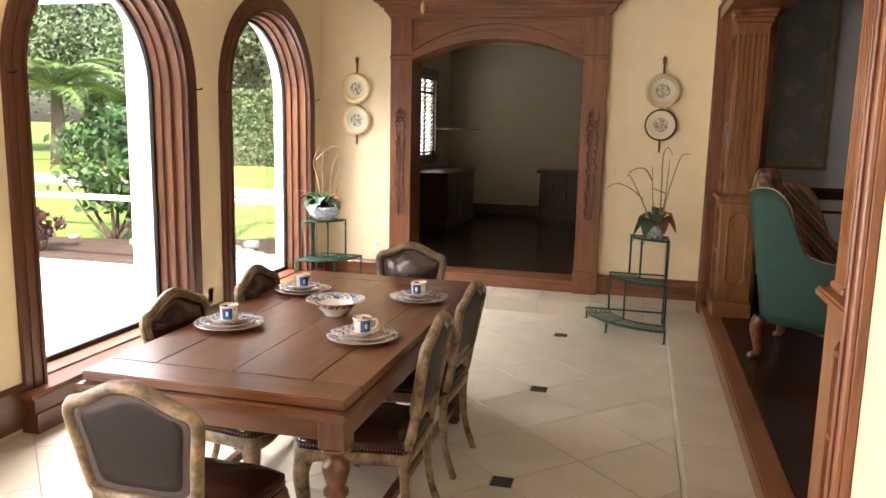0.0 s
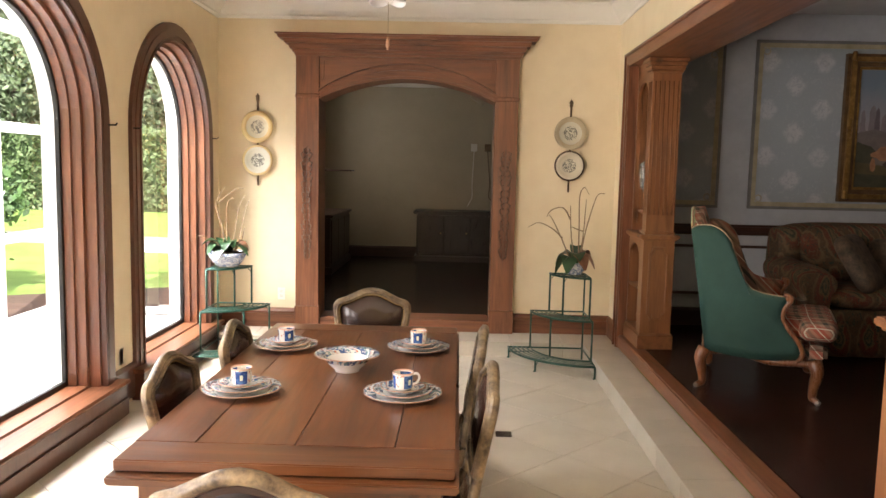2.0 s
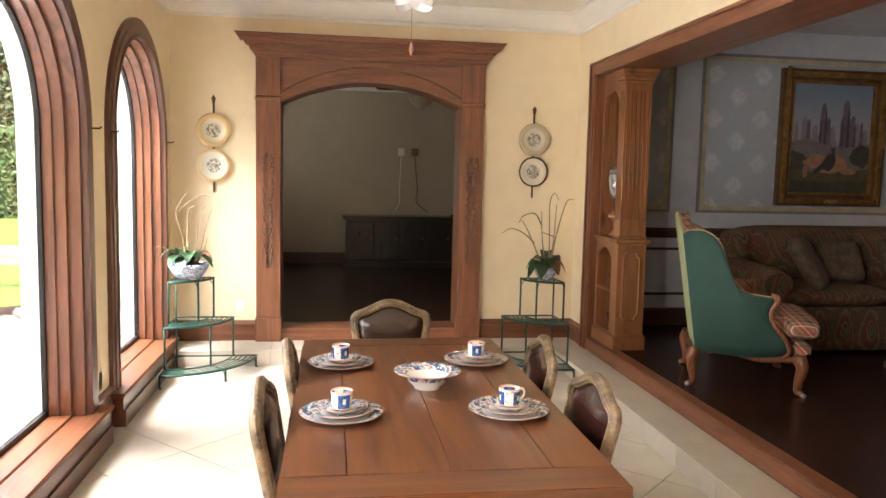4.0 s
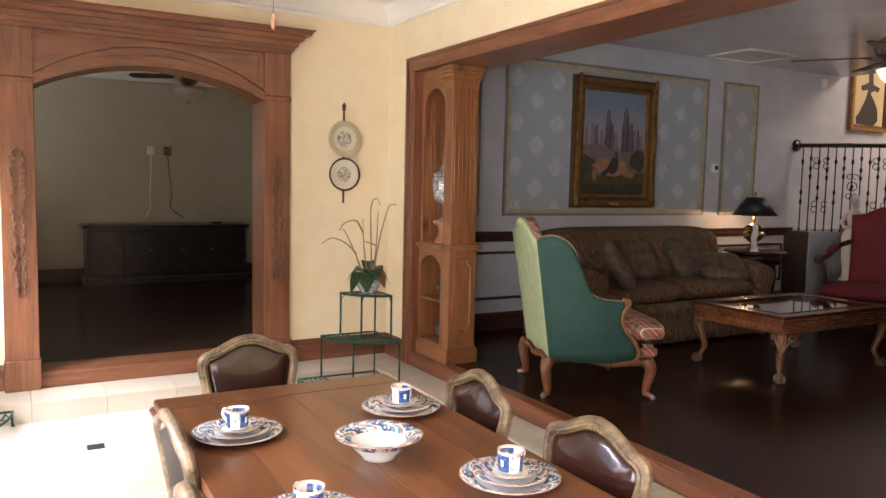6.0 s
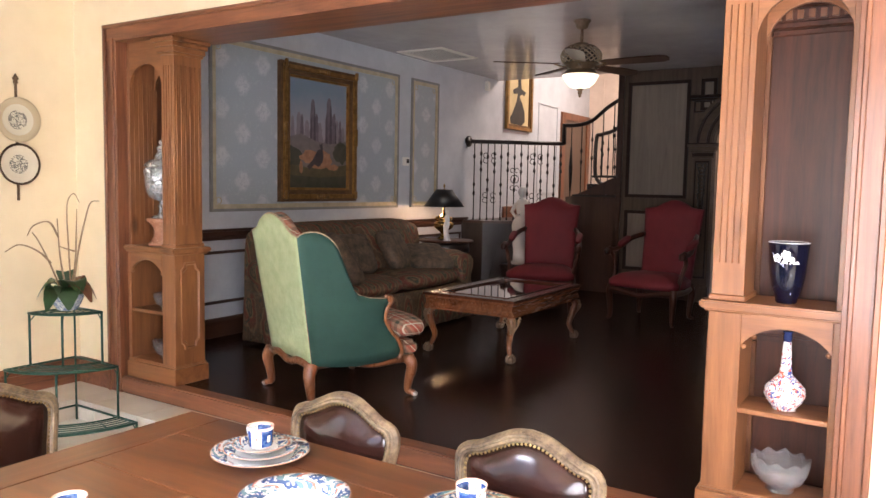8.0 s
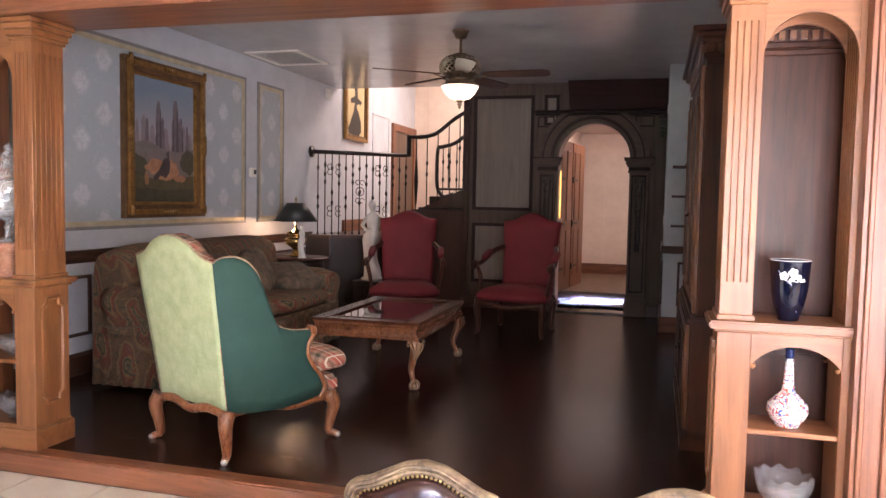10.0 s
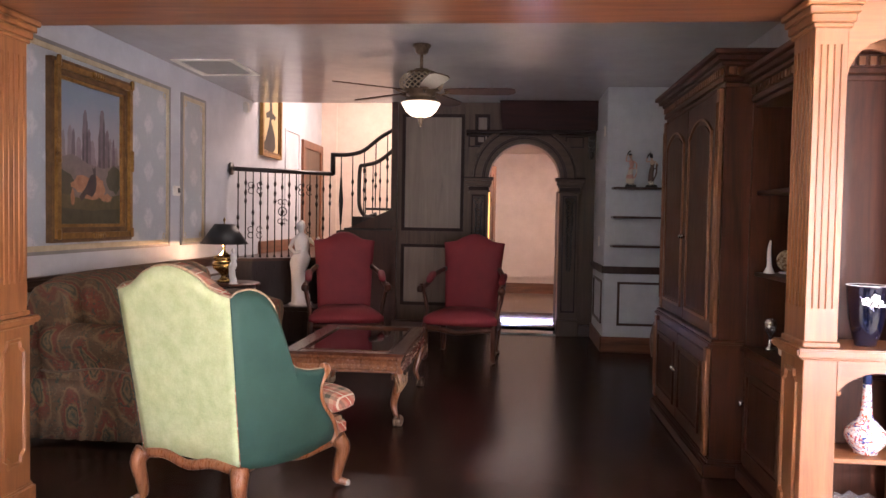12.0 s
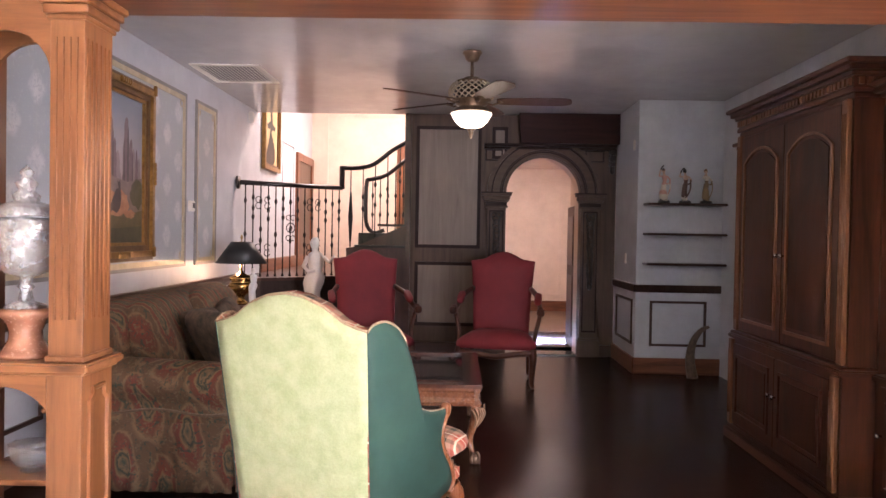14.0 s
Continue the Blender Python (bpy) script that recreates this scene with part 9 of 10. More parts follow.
for x, z, n_ in ((6.10, 2.46, "alarm_sensor"), (6.42, 1.22, "light_switch")):
    t = tagged(thing(n_, (x, 2.85, z)), "small white plastic plate on the plaster wall", "switch")
    bm = bmesh.new()
    box(bm, -0.035, 0.035, 0, 0.012, -0.057, 0.057, 0.004, 2)
    part("cover", bm, M_WHITE, t)
t = tagged(thing("recessed_light", (7.95, 3.73, 2.748)), "small lit recessed light in the passage ceiling", "light")
bm = bmesh.new()
lathe(bm, [(0.075, 0.0), (0.075, -0.008), (0.055, -0.008), (0.05, 0.0)], n=24)
part("trim_ring", bm, M_BRASS, t)
bm = bmesh.new()
lathe(bm, [(0.048, -0.003), (0, -0.004)], n=20)
part("lens", bm, glow("recessed_glow", (1.0, 0.9, 0.75), 6.0), t)

# ---- the far room ----
den_wood = black_wood
c = tagged(thing("media_cabinet", (-0.49, 12.05, 0)), "low black media cabinet with a rounded front", "cabinet")
bm = bmesh.new()
box(bm, -1.03, 1.03, -0.22, 0.33, 0.08, 0.74, 0.015, 2)
part("body", bm, den_wood("z"), c)
bm = bmesh.new()
box(bm, -1.08, 1.08, -0.26, 0.34, 0.74, 0.79, 0.012, 2)
part("top", bm, den_wood("x"), c)
bm = bmesh.new()
box(bm, -1.06, 1.06, -0.25, 0.34, 0.0, 0.09, 0.01, 2)
part("plinth", bm, den_wood("x"), c)
for k in range(5):
    bm = bmesh.new()
    x = -0.99 + k * 0.40
    box(bm, x, x + 0.385, -0.238, -0.219, 0.12, 0.71, 0.006)
    d = part("door", bm, den_wood("z"), c, "glossy black door")
    bm = bmesh.new()
    lathe(bm, [(0.005, 0), (0.014, 0.012), (0, 0.02)], n=10)
    bmesh.ops.rotate(bm, verts=bm.verts[:], matrix=Matrix.Rotation(radians(90), 3, "X"))
    bmesh.ops.translate(bm, verts=bm.verts[:], vec=(x + 0.34, -0.238, 0.45))
    part("knob", bm, M_BRASS, d)
b_ = tagged(thing("remote_box", (0.18, 12.0, 0.79)), "small black box on the media cabinet", "box")
bm = bmesh.new()
box(bm, -0.06, 0.06, -0.04, 0.04, 0, 0.03, 0.005)
part("case", bm, M_IRON, b_)
c = tagged(thing("console_cabinet", (-2.84, 10.9, 0)), "dark wooden console cabinet under the shuttered window", "cabinet")
bm = bmesh.new()
box(bm, -0.28, 0.27, -0.85, 0.85, 0.10, 0.76, 0.01, 2)
part("body", bm, dark_wood("z"), c)
bm = bmesh.new()
box(bm, -0.3, 0.31, -0.89, 0.89, 0.76, 0.80, 0.01, 2)
part("top", bm, dark_wood("y"), c)
bm = bmesh.new()
box(bm, -0.3, 0.30, -0.88, 0.88, 0.0, 0.10, 0.01, 2)
part("plinth", bm, dark_wood("y"), c)
for k in range(3):
    bm = bmesh.new()
    y = -0.82 + k * 0.55
    box(bm, 0.268, 0.288, y, y + 0.53, 0.14, 0.73, 0.008)
    part("door", bm, dark_wood("z"), c)
s = tagged(thing("wall_shelf", (-2.82, 11.6, 1.39)), "thin dark shelf in the corner of the far room", "shelf")
bm = bmesh.new()
box(bm, -0.33, 0.33, -0.18, 0.18, -0.012, 0.012, 0.004)
part("board", bm, dark_wood("x"), s)
sh = tagged(new("shuttered_window"), "bright window behind dark-framed louvred shutters", "window", kind="structure")
bm = bmesh.new()
band(bm, [(10.5, 0.97), (10.5, 2.15), (11.4, 2.15), (11.4, 0.97), (10.5, 0.97)], [(10.4, 0.87), (10.4, 2.27), (11.5, 2.27), (11.5, 0.87), (10.4, 0.87)], "x", WX, WX + 0.05)
part("casing", bm, dark_wood("z"), sh)
bm = bmesh.new()
for y in (10.5, 10.93, 11.36):
    box(bm, WX - 0.03, WX + 0.01, y, y + 0.04, 0.97, 2.15)
for z in (0.97, 1.9, 2.11):
    box(bm, WX - 0.03, WX + 0.01, 10.5, 11.4, z, z + 0.04)
part("shutter_frame", bm, dark_wood("z"), sh)
bm = bmesh.new()
box(bm, WX - 0.075, WX - 0.06, 10.5, 11.4, 0.97, 2.19)
part("sky_pane", bm, glow("bright_day_pane", (0.95, 0.97, 1.0), 2.2), sh, "bright daylight behind the louvres")
for k in range(16):
    z = 1.04 + k * 0.068
    bm = bmesh.new()
    prism(bm, [(WX - 0.035, z - 0.018), (WX - 0.03, z - 0.022), (WX + 0.015, z + 0.018), (WX + 0.01, z + 0.022)], "y", 10.54, 11.36)
    part("louvre", bm, M_WHITE, sh)
for x, z, mt, lb in ((-0.64, 1.80, M_WHITE, "white wall box with a dangling cord"), (-0.42, 1.80, M_FANMETAL, "brown wall box with a dangling cord")):
    o = tagged(thing("wall_box", (x, 12.4, z)), lb, "wall box")
    bm = bmesh.new()
    box(bm, -0.05, 0.05, -0.03, 0, -0.06, 0.06, 0.005)
    part("cover", bm, mt, o)
    bm = bmesh.new()
    s_ = 1 if x > -0.5 else -0.4
    tube(bm, spline([(0, -0.03, -0.05), (0.02 * s_, -0.04, -0.3), (0.05 * s_, -0.04, -0.6), (0.04 * s_, -0.03, -0.8), (0.22 * s_, -0.03, -0.95)], 5), 0.008, 6)
    part("cord", bm, M_FANMETAL if x > -0.5 else M_WHITE, o)
bm = bmesh.new()
prism(bm, [(12.4, 0), (12.376, 0), (12.376, 0.15), (12.39, 0.17), (12.4, 0.17)], "x", WX, 1.8)
structure("baseboard", bm, dark_wood("x"), "dark baseboard of the far room", "baseboard")
bm = bmesh.new()
prof = [(0, 0), (0, -0.16), (0.02, -0.15), (0.06, -0.08), (0.12, -0.03), (0.13, 0)]
prism(bm, [(12.4 - d, 2.9 + h) for d, h in prof], "x", WX, 1.8)
prism(bm, [(WX + d, 2.9 + h) for d, h in prof], "y", 7.45, 12.4)
structure("crown_moulding", bm, M_WHITE, "white crown moulding of the far room", "moulding")


# ---- garden ----
M_GRASS = surf("lawn_grass", (0.16, 0.27, 0.04), (0.30, 0.42, 0.10), 1.4, 0.9, bumps=0.6, fine=70)
M_PATIO = surf("pale_patio_slab", (0.70, 0.69, 0.66), (0.78, 0.77, 0.74), 1.2, 0.7, bumps=0.05)
M_MULCH = surf("bark_mulch", (0.05, 0.03, 0.022), (0.15, 0.095, 0.07), 30, 0.95, bumps=1.0, fine=90)
M_DRIVE = surf("pale_gravel_path", (0.42, 0.36, 0.28), (0.56, 0.5, 0.42), 3, 0.9)
M_ENAMEL = surf("white_enamelled_frame", (0.76, 0.76, 0.75), (0.82, 0.82, 0.81), 4, 0.4, bumps=0)
M_HEDGE = surf("hedge_leaf", (0.075, 0.12, 0.05), (0.17, 0.24, 0.105), 1.2, 0.6, bumps=0.0, fine=7)
M_TREELEAF = surf("oak_leaf", (0.119, 0.17, 0.0935), (0.204, 0.264, 0.153), 0.5, 0.65, bumps=0.0, fine=4)
M_HIB = surf("hibiscus_leaf", (0.04, 0.09, 0.03), (0.10, 0.19, 0.06), 2.5, 0.4, bumps=0.0, fine=12)
M_PALM = surf("palm_leaflet", (0.114, 0.247, 0.057), (0.266, 0.34, 0.133), 1.5, 0.5, bumps=0.0)
M_REDSHRUB = surf("burgundy_leaf", (0.05, 0.014, 0.02), (0.12, 0.035, 0.045), 4, 0.6, bumps=0.0)
M_BARK = surf("grey_brown_bark", (0.07, 0.05, 0.035), (0.17, 0.13, 0.10), 12, 0.9, bumps=0.8, stretch=(1, 1, 0.3))
M_ROCK = surf("pale_garden_stone", (0.36, 0.33, 0.29), (0.56, 0.53, 0.48), 7, 0.85, bumps=0.6)
GZ = -0.40


def garden_ground():
    bm = bmesh.new()
    box(bm, -260, 260, -260, 260, GZ - 0.4, GZ)
    structure("ground", bm, M_GRASS, "mown green lawn running to the hedge", "lawn")
    bm = bmesh.new()
    box(bm, -14, -3.54, -9, 7.60, GZ, GZ + 0.04)
    box(bm, -5.62, -3.54, 7.60, 8.85, GZ, GZ + 0.038)
    structure("patio", bm, M_PATIO, "bright pale patio slab outside the windows", "patio")
    bm = bmesh.new()
    prism(bm, [(-14, 7.62), (-5.8, 7.62), (-5.75, 9.0), (-4.0, 9.0), (-3.8, 11.3), (-5.0, 11.0), (-7.0, 9.9), (-9, 9.6), (-14, 10.0)], "z", GZ, GZ + 0.03)
    structure("planting_bed", bm, M_MULCH, "dark bark mulch bed beside the patio", "planting bed")
    bm = bmesh.new()
    prism(bm, [(-60, 22.0), (-30, 20.5), (-12, 17.0), (0, 16.0), (12, 16.5), (12, 18.2), (0, 17.6), (-12, 19.2), (-30, 24), (-60, 27)], "z", GZ, GZ + 0.012)
    structure("garden_path", bm, M_DRIVE, "pale sandy drive crossing the lawn", "path")


garden_ground()


def enclosure():
    e = tagged(thing("screen_enclosure"), "white enamelled metal frame enclosing the patio", "patio frame")
    def bar(nm, x0, x1, y0, y1, z0, z1):
        bm = bmesh.new()
        box(bm, x0, x1, y0, y1, z0, z1, 0.004)
        part(nm, bm, M_ENAMEL, e)
    b = GZ + 0.04
    bar("post", -5.72, -5.58, 7.56, 7.78, b, 3.0)
    bar("post", -9.6, -9.5, 7.58, 7.68, b, 3.0)
    bar("post", -5.74, -5.64, 8.86, 8.96, b, 3.0)
    bar("rail", -14, -5.7, 7.60, 7.66, 0.49, 0.55)
    bar("rail", -14, -5.7, 7.58, 7.68, 2.74, 2.86)
    bar("sill", -14, -5.7, 7.58, 7.68, b, b + 0.08)
    for z0, z1 in ((1.72, 1.83), (0.55, 0.65), (2.76, 2.88), (b, b + 0.10)):
        bar("rail", -5.70, -5.62, 7.78, 8.88, z0, z1)
    for z0, z1 in ((0.38, 0.44), (2.76, 2.88), (b, b + 0.08)):
        bar("rail", -5.66, -3.56, 8.88, 8.94, z0, z1)


enclosure()


def leaves(bm, rng, pts, size, flatness=0.0):
    """Small pointed leaves, one at each point."""
    for p in pts:
        a = Vector((rng.uniform(-1, 1), rng.uniform(-1, 1), rng.uniform(-1, 1))).normalized()
        b = a.orthogonal().normalized()
        b.rotate(Matrix.Rotation(rng.uniform(0, 6.28), 3, a))
        s = size * rng.uniform(0.6, 1.4)
        p = Vector(p)
        bm.faces.new([bm.verts.new(p - a * s), bm.verts.new(p + b * s * 0.5), bm.verts.new(p + a * s), bm.verts.new(p - b * s * 0.5)])


def clumps(rng, c, r, n_clump, n_leaf, clump_r):
    """Points in clumps over an uneven ball."""
    out = []
    for _ in range(n_clump):
        d = Vector((rng.gauss(0, 1), rng.gauss(0, 1), rng.gauss(0, 1))).normalized() * rng.uniform(0.45, 1.05)
        q = Vector(c) + Vector((d.x * r[0], d.y * r[1], d.z * r[2]))
        cr = clump_r * rng.uniform(0.6, 1.3)
        for _ in range(n_leaf):
            o = Vector((rng.gauss(0, 0.5), rng.gauss(0, 0.5), rng.gauss(0, 0.35))) * cr
            out.append(q + o)
    return out


def tree(at, h, r, seed, leaf_size, mat, label, n_clump=90, n_leaf=55):
    t = tagged(thing("tree", at), label, "tree", "trees behind the hedge")
    rng = random.Random(seed)
    bm = bmesh.new()
    top = h * 0.55
    tube(bm, spline([(0, 0, -0.1), (0.2, 0.1, top * 0.4), (-0.1, 0.1, top)], 4), [0.34 - 0.02 * k for k in range(9)], 8)
    for k in range(7):
        a = rng.uniform(0, 6.28)
        z = top * rng.uniform(0.5, 0.95)
        e = (math.cos(a) * r * rng.uniform(0.5, 0.9), math.sin(a) * r * rng.uniform(0.5, 0.9), z + h * rng.uniform(0.12, 0.34))
        tube(bm, spline([(0, 0, z), (e[0] * 0.4, e[1] * 0.4, z + 0.3 * (e[2] - z)), e], 4), [0.16 - 0.014 * j for j in range(9)], 6)
    part("trunk", bm, M_BARK, t, "tapered trunk with spreading limbs")
    bm = bmesh.new()
    leaves(bm, rng, clumps(rng, (0, 0, h * 0.58), (r, r, h * 0.42), n_clump, n_leaf, r * 0.26), leaf_size)
    part("crown", bm, mat, t, "uneven leafy crown")
    return t


for i, (x, y, h, r) in enumerate(((-34, 33, 11, 5.5), (-27, 36, 13, 6), (-21, 34, 10, 5), (-15.5, 38, 12, 5.5), (-10, 35, 9.5, 4.5), (-5, 40, 12, 5.5), (-42, 30, 12, 6), (-23, 45, 15, 7), (-50, 36, 14, 7), (-13, 47, 15, 7), (1.5, 36, 10, 5))):
    tree((x, y, GZ), h, r, 20 + i, 0.13, M_TREELEAF, ("tall" if h > 11 else "middling") + " grey-green broadleaf tree rising behind the hedge", 170, 150)


def hedge(x0, x1, y0, y1, h):
    o = tagged(thing("hedge"), "tall clipped dark green hedge across the lawn", "hedge")
    rng = random.Random(31)
    bm = bmesh.new()
    # dark box behind the leaves: the shade inside the hedge, put in as colour
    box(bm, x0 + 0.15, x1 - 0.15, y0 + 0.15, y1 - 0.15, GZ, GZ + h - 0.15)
    part("core", bm, surf("hedge_inner_shade", (0.015, 0.035, 0.012), (0.03, 0.06, 0.02), 3, 0.9), o)
    bm = bmesh.new()
    pts = []
    for _ in range(15000):
        x = rng.uniform(x0, x1)
        if rng.random() < 0.8:
            pts.append((x, y0 + rng.gauss(0.05, 0.07), GZ + rng.uniform(0, h)))
        else:
            pts.append((x, rng.uniform(y0, y1), GZ + h + rng.gauss(-0.05, 0.08)))
    leaves(bm, rng, pts, 0.10)
    part("foliage", bm, M_HEDGE, o, "dense clipped leaves")


hedge(-24, 6, 28.6, 30.2, 3.1)


def bush(at, seed):
    t = tagged(thing("hibiscus_bush", at), "glossy green hibiscus bush with crooked stems in the bed", "bush")
    rng = random.Random(seed)
    bm = bmesh.new()
    tips = []
    for k in range(9):
        a = rng.uniform(0, 6.28)
        q = rng.uniform(0.3, 0.9)
        e = (q * math.cos(a), q * math.sin(a), rng.uniform(0.9, 1.9))
        tube(bm, spline([(0.05 * math.cos(a), 0.05 * math.sin(a), 0), (e[0] * 0.5, e[1] * 0.5, e[2] * 0.35), e], 4), [0.035 - 0.003 * j for j in range(9)], 6)
        tips.append(e)
    part("stems", bm, M_BARK, t, "crooked grey stems")
    bm = bmesh.new()
    pts = clumps(rng, (0.12, 0, 1.15), (0.80, 0.80, 0.85), 110, 26, 0.20)
    for e in tips:
        pts += [(e[0] + rng.gauss(0, 0.14), e[1] + rng.gauss(0, 0.14), e[2] + rng.gauss(0, 0.12)) for _ in range(30)]
    leaves(bm, rng, pts, 0.065)
    part("foliage", bm, M_HIB, t, "glossy pointed leaves")


bush((-7.75, 9.85, GZ), 3)


def palm(at):
    t = tagged(thing("palm", at), "young feathery palm on the lawn", "palm")
    rng = random.Random(14)
    bm = bmesh.new()
    tube(bm, [(0, 0, -0.05), (0.02, 0, 1.2), (0.0, 0.03, 2.9)], [0.36, 0.28, 0.2], 12)
    part("trunk", bm, M_BARK, t, "short ringed trunk")
    for k in range(26):
        a = k * 2.4 + rng.uniform(-0.2, 0.2)
        up = rng.uniform(0.35, 1.3)
        ln = rng.uniform(3.0, 4.2)
        ca, sa = math.cos(a), math.sin(a)
        pts = []
        for j in range(12):
            s = j / 11
            r = ln * s * math.cos(up * (1 - 0.3 * s))
            z = 2.8 + ln * s * math.sin(up) - 1.35 * s * s * ln * 0.45
            pts.append(Vector((r * ca, r * sa, z)))
        bm = bmesh.new()
        tube(bm, pts, [0.02 * (1 - 0.9 * j / 12) + 0.002 for j in range(12)], 5)
        side = Vector((-sa, ca, 0))
        for j in range(56):
            s = 0.12 + 0.88 * j / 56
            i = min(int(s * 11), 10)
            p = pts[i].lerp(pts[i + 1], s * 11 - i)
            l2 = 0.8 * math.sin(math.pi * min(s, 0.97)) ** 0.5
            for sg in (-1, 1):
                d = (side * sg + (pts[i + 1] - pts[i]).normalized() * 0.6 + Vector((0, 0, -0.35 + rng.uniform(-0.15, 0.15)))).normalized()
                w = d.cross(Vector((0, 0, 1))).normalized() * 0.03
                bm.faces.new([bm.verts.new(p - w), bm.verts.new(p + w), bm.verts.new(p + d * l2)])
        part("frond", bm, M_PALM, t, "drooping feathery frond")


palm((-22.5, 25.5, GZ))
rng = random.Random(77)
for i, (x, y, s) in enumerate(((-9.6, 8.5, 1.0), (-8.6, 8.25, 0.8), (-7.9, 8.5, 0.9), (-10.6, 8.4, 1.0))):
    o = tagged(thing("shrub", (x, y, GZ + 0.02)), "low burgundy-leaved shrub in the mulch bed", "shrub", "burgundy shrubs")
    bm = bmesh.new()
    for k in range(7):
        a = k * 0.9
        tube(bm, [(0, 0, 0), (0.2 * s * math.cos(a), 0.2 * s * math.sin(a), 0.3 * s)], 0.008, 5)
    part("stems", bm, M_BARK, o)
    bm = bmesh.new()
    leaves(bm, rng, clumps(rng, (0, 0, 0.38 * s), (0.34 * s, 0.34 * s, 0.22 * s), 30, 16, 0.1), 0.05)
    part("foliage", bm, M_REDSHRUB, o)
for i in range(13):
    x, y = (-4.0 - rng.uniform(0, 1.6), 9.15 + rng.uniform(0, 0.8)) if i < 10 else (-5.9 - rng.uniform(0, 5), 9.35 + rng.uniform(-0.15, 0.35))
    o = tagged(thing("garden_stone", (x, y, GZ + 0.02), rng.uniform(0, 360)), "rounded pale edging stone in the garden bed", "stone", "edging stones")
    bm = bmesh.new()
    s = rng.uniform(0.12, 0.24)
    cushion(bm, (0, 0, s * 0.22), (s * 1.4, s, s * 0.6), 3, 12, 6)
    for v_ in bm.verts:
        v_.co += Vector((rng.uniform(-1, 1), rng.uniform(-1, 1), rng.uniform(-1, 1))) * s * 0.04
    part("stone", bm, M_ROCK, o)

# outer stucco surrounds of the arched windows
for a, b in WINDOWS[:2]:
    bm = bmesh.new()
    band(bm, arch_line(a + 0.16, b - 0.16, SILL_Z, ARCH_Z, 24), arch_line(a + 0.128, b - 0.128, SILL_Z, ARCH_Z, 24), "x", WX - 0.335, WX - 0.217)
    structure("window_reveal", bm, M_STUCCO, "bright white stucco reveal outside the window", "window reveal")
bm = bmesh.new()
box(bm, WX - 0.33, WX - 0.302, 4.91 - 0.14, 5.24 + 0.14, GZ, 3.6)
box(bm, WX - 0.33, WX - 0.302, 6.82, 12.8, GZ, 3.6)
structure("outside_wall", bm, M_STUCCO, "white stucco outside wall", "wall")
# unseen slab and infill boxes, added to block sun and sky leaking indoors
bm = bmesh.new()
box(bm, WX - 0.9, 11.0, -3.2, 13.0, 4.35, 4.5)
box(bm, 7.0, 7.12, 4.4, 7.45, 3.04, 4.35)
box(bm, WX - 0.30, WX - 0.2, 7.6, 12.7, -0.3, 0.97)
structure("roof", bm, M_STUCCO, "unseen roof slab and infill boxes that keep outside light out", "roof")


# ---- floor pieces ----
def clip_poly(poly, axis, limit, keep_less):
    out = []
    for i, p in enumerate(poly):
        q = poly[(i + 1) % len(poly)]
        pin = (p[axis] <= limit) == keep_less
        qin = (q[axis] <= limit) == keep_less
        if pin:
            out.append(p)
        if pin != qin and abs(q[axis] - p[axis]) > 1e-9:
            t = (limit - p[axis]) / (q[axis] - p[axis])
            out.append(tuple(p[k] + t * (q[k] - p[k]) for k in (0, 1)))
    return out


def tile_mesh(name, poly, depth, bev=0.0018):
    cx = sum(p[0] for p in poly) / len(poly)
    cy = sum(p[1] for p in poly) / len(poly)
    bm = bmesh.new()
    rings = []
    for s, z in ((0.0, -depth), (0.0, -bev), (bev, 0.0)):
        ring = []
        for x, y in poly:
            dx, dy = x - cx, y - cy
            ln = math.hypot(dx, dy)
            k = 1 - s * 1.4 / ln
            ring.append(bm.verts.new((dx * k, dy * k, z)))
        rings.append(ring)
    n = len(poly)
    for a, b in zip(rings, rings[1:]):
        for i in range(n):
            bm.faces.new((a[i], a[(i + 1) % n], b[(i + 1) % n], b[i]))
    bm.faces.new(rings[-1])
    bmesh.ops.recalc_face_normals(bm, faces=bm.faces[:])
    me = bpy.data.meshes.new(name)
    bm.to_mesh(me)
    bm.free()
    return me, cx, cy


floor_ob = bpy.data.objects["floor"]
wood_ob = bpy.data.objects["wood_floor"]
MESHES = {}


def piece(name, poly, z, mat, parent, depth=0.012):
    cx = sum(p[0] for p in poly) / len(poly)
    cy = sum(p[1] for p in poly) / len(poly)
    key = (name, mat.name, depth) + tuple(round(p[0] - cx, 3) for p in poly) + tuple(round(p[1] - cy, 3) for p in poly)
    if key not in MESHES:
        me, _, _ = tile_mesh(name, poly, depth)
        me.materials.append(mat)
        MESHES[key] = me
    ob = new(name, MESHES[key])
    ob.location = (cx, cy, z)
    ob.parent = parent
    return ob


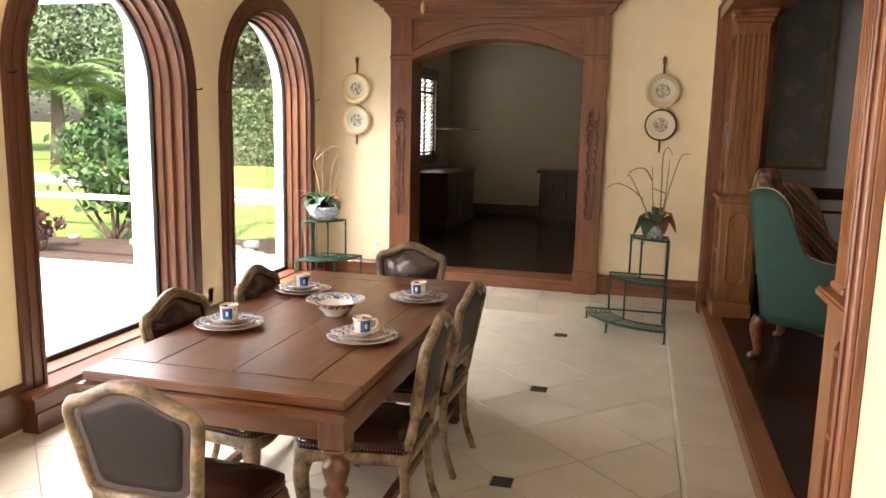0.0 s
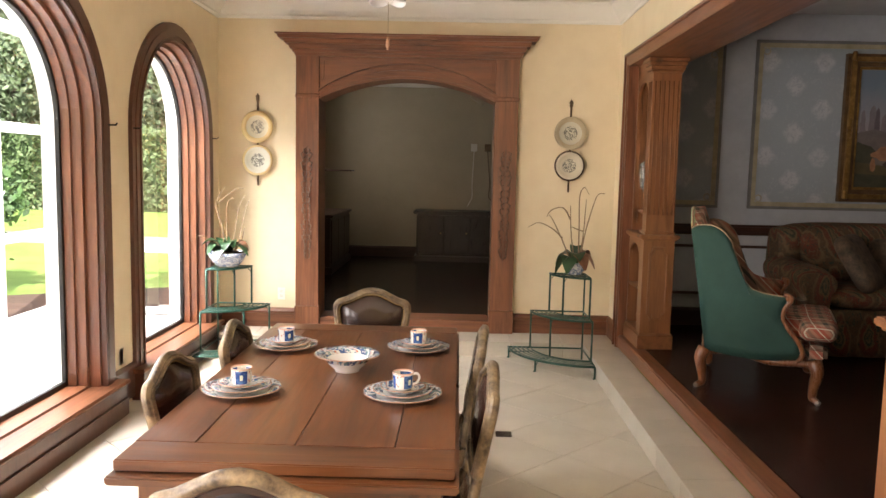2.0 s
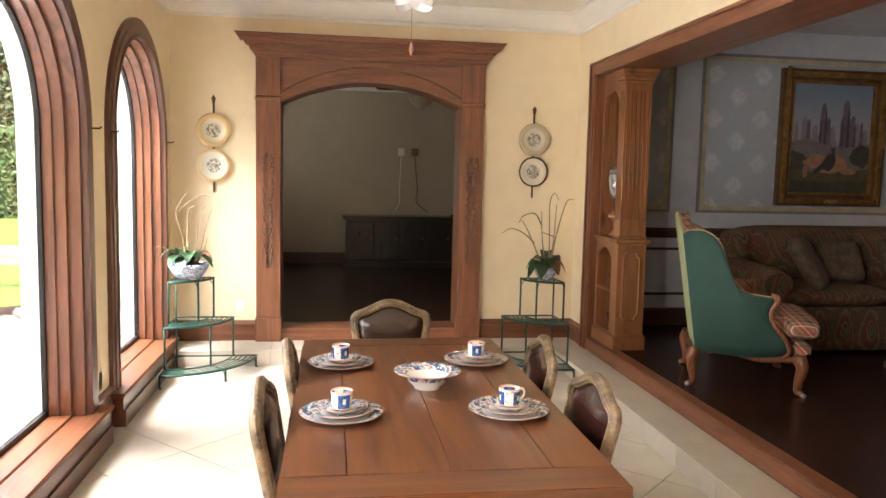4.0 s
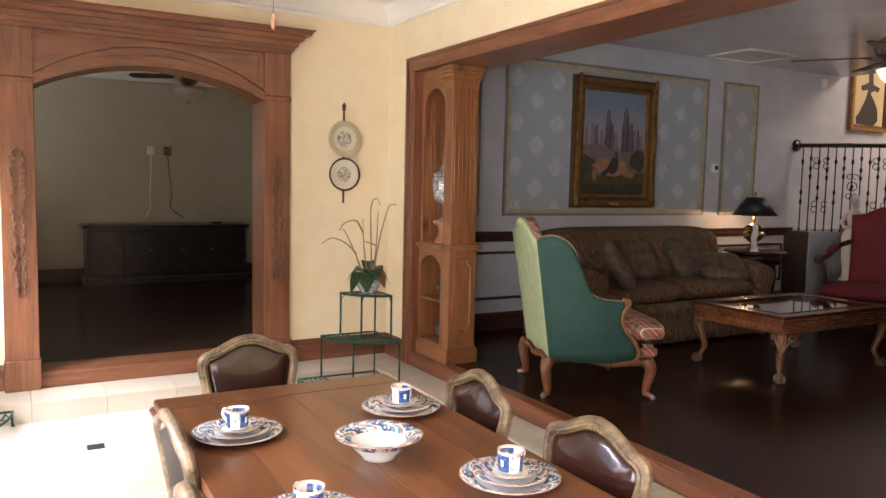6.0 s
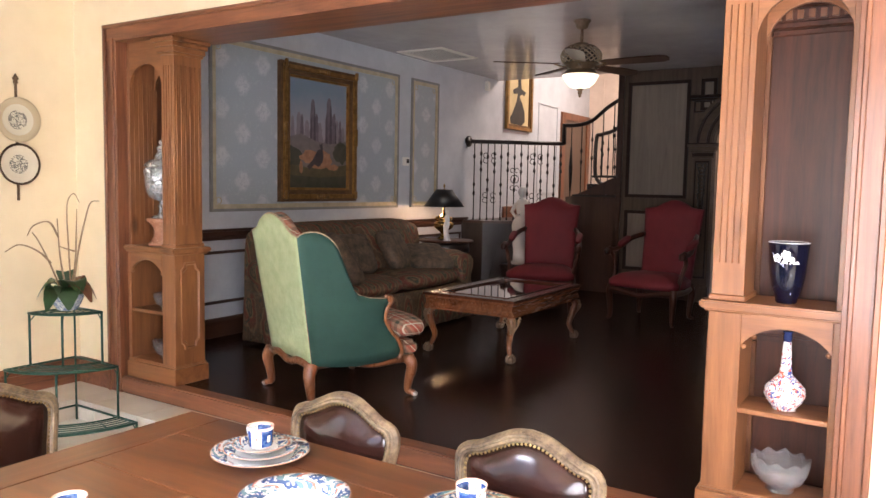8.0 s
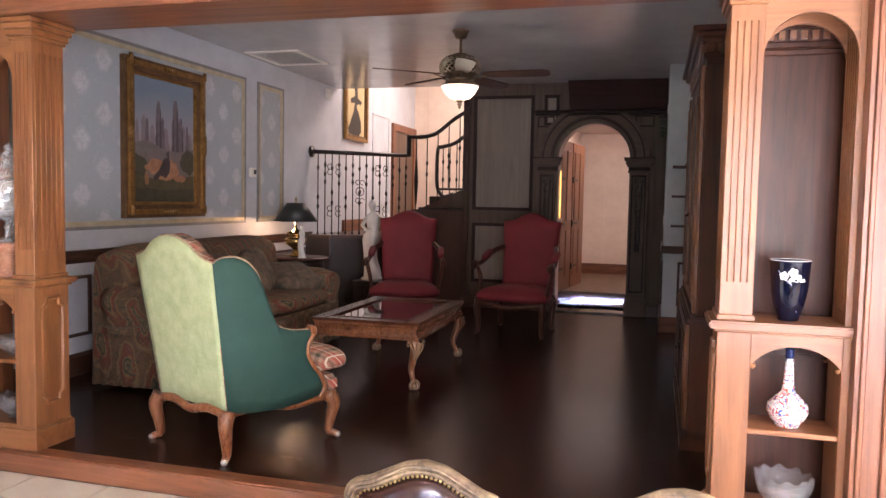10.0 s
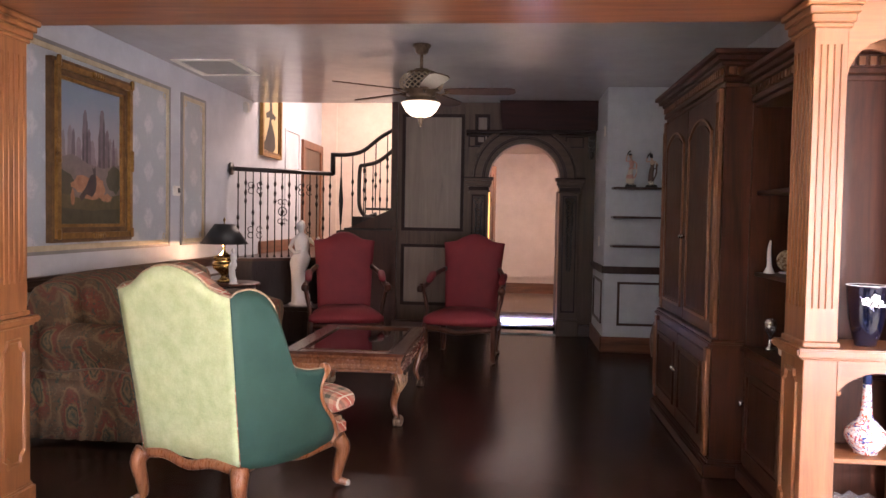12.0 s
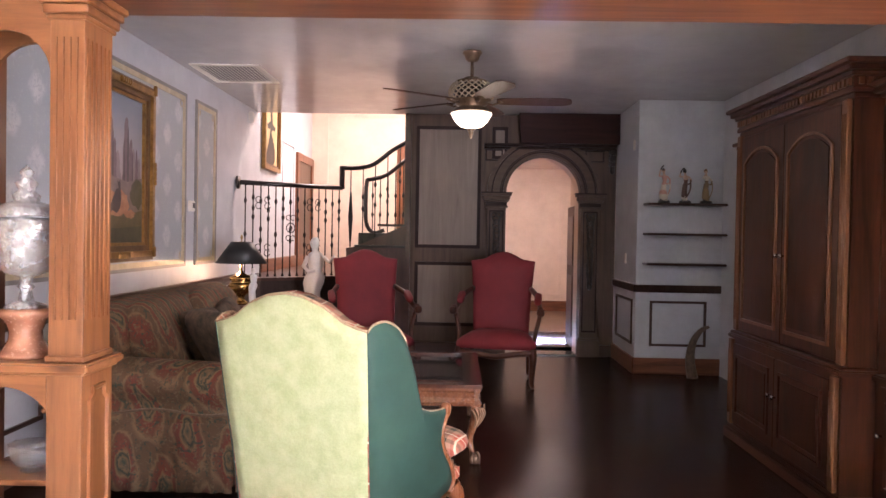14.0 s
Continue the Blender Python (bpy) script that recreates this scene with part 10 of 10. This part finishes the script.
X_LO, X_HI, Y_LO, Y_HI = WX + 0.0, 0.278, -1.0, 6.778
S = 0.68
G = 0.0022
rngt = random.Random(5)
BX, BY = -0.557, 6.10
for a in range(-16, 17):
    for b in range(-16, 17):
        cx = BX + S * (b - a) / 2
        cy = BY + S * (a + b) / 2 + S / 2
        if not (X_LO - 0.5 < cx < X_HI + 0.5 and Y_LO - 0.2 < cy < Y_HI + 0.5):
            continue
        h = S / 2 - G * 1.3
        # corners: down, right, up, left; each may be cut by a black inset
        poly = []
        for dx, dy, va, vb in ((0, -1, a, b), (1, 0, a, b + 1), (0, 1, a + 1, b + 1), (-1, 0, a + 1, b)):
            black = va % 2 == 0 and vb % 2 == 0 and ((va + vb) // 2) % 2 == 0
            if black:
                c = 0.052
                if dx == 0:
                    poly += [(cx - c * (-dy), cy + dy * (h - c)), (cx + c * (-dy), cy + dy * (h - c))]
                else:
                    poly += [(cx + dx * (h - c), cy - c * dx), (cx + dx * (h - c), cy + c * dx)]
            else:
                poly.append((cx + dx * h, cy + dy * h))
        for ax, lim, less in ((0, X_LO + G, False), (0, X_HI - G, True), (1, Y_LO, False), (1, Y_HI - G, True)):
            poly = clip_poly(poly, ax, lim, less) if len(poly) > 2 else []
        if len(poly) < 3:
            continue
        area = 0.5 * abs(sum(p[0] * q[1] - q[0] * p[1] for p, q in zip(poly, poly[1:] + poly[:1])))
        if area < 0.0015:
            continue
        piece("tile", poly, LOW + rngt.uniform(-0.0004, 0.0004), M_LIME, floor_ob)
        if a % 2 == 0 and b % 2 == 0 and ((a + b) // 2) % 2 == 0:
            vx, vy = cx, cy - S / 2
            q = 0.0495
            if X_LO < vx - q and vx + q < X_HI and Y_LO < vy - q and vy + q < Y_HI:
                piece("black_inset", [(vx - q, vy - q), (vx + q, vy - q), (vx + q, vy + q), (vx - q, vy + q)], LOW - 0.0002, M_BLACKTILE, floor_ob)
# raised border
y = 3.769 - 0.468 * 10
while y < 6.76:
    y2 = min(y + 0.468, 6.784)
    if y2 - y > 0.05:
        piece("border_tile", [(0.276, y + G), (0.565, y + G), (0.565, y2 - G), (0.276, y2 - G)], LEDGE, M_LIME, floor_ob)
        piece("riser_tile", [(0.2785, y + G), (0.2885, y + G), (0.2885, y2 - G), (0.2785, y2 - G)], LEDGE - 0.0125, M_LIME, floor_ob, LEDGE - LOW - 0.008)
    y += 0.468
x = 0.567
while x > WX:
    x2 = max(x - 0.47, WX)
    if x - x2 > 0.05:
        piece("border_tile", [(x2 + G, 6.776), (x - G, 6.776), (x - G, NY - 0.001), (x2 + G, NY - 0.001)], LEDGE, M_LIME, floor_ob)
        if x < 0.3 or x2 < 0.27:
            xe = min(x, 0.276)
            if xe - x2 > 0.03:
                piece("riser_tile", [(x2 + G, 6.779), (xe - G, 6.779), (xe - G, 6.789), (x2 + G, 6.789)], LEDGE - 0.0125, M_LIME, floor_ob, LEDGE - LOW - 0.008)
    x = x2

M_PLANK = wood("espresso_plank", (0.021, 0.008, 0.006), (0.058, 0.022, 0.014), "x", 0.25, 0.0, vary=0.5, relief=0.0, spec=0.15)


def planks(x0, x1, y0, y1, w, seed, most):
    rg = random.Random(seed)
    y, n = y0, 0
    while y < y1 - 0.02:
        ye = min(y + w, y1)
        x = x0 - rg.choice((0.0, 0.3, 0.6, 0.9))
        while x < x1 and n < most:
            ln = rg.choice((1.2, 1.5, 1.8))
            a, b = max(x, x0), min(x + ln, x1)
            if b - a > 0.04:
                piece("plank", [(a + 0.0003, y + 0.0003), (b - 0.0003, y + 0.0003), (b - 0.0003, ye - 0.0003), (a + 0.0003, ye - 0.0003)], rg.uniform(-0.0002, 0.0), M_PLANK, wood_ob, 0.011)
                n += 1
            x += ln
        y = ye
    return n


planks(0.682, 7.03, 1.96, 7.225, 0.127, 2, 290)
planks(WX, 1.8, NY + 0.285, 12.38, 0.16, 3, 160)
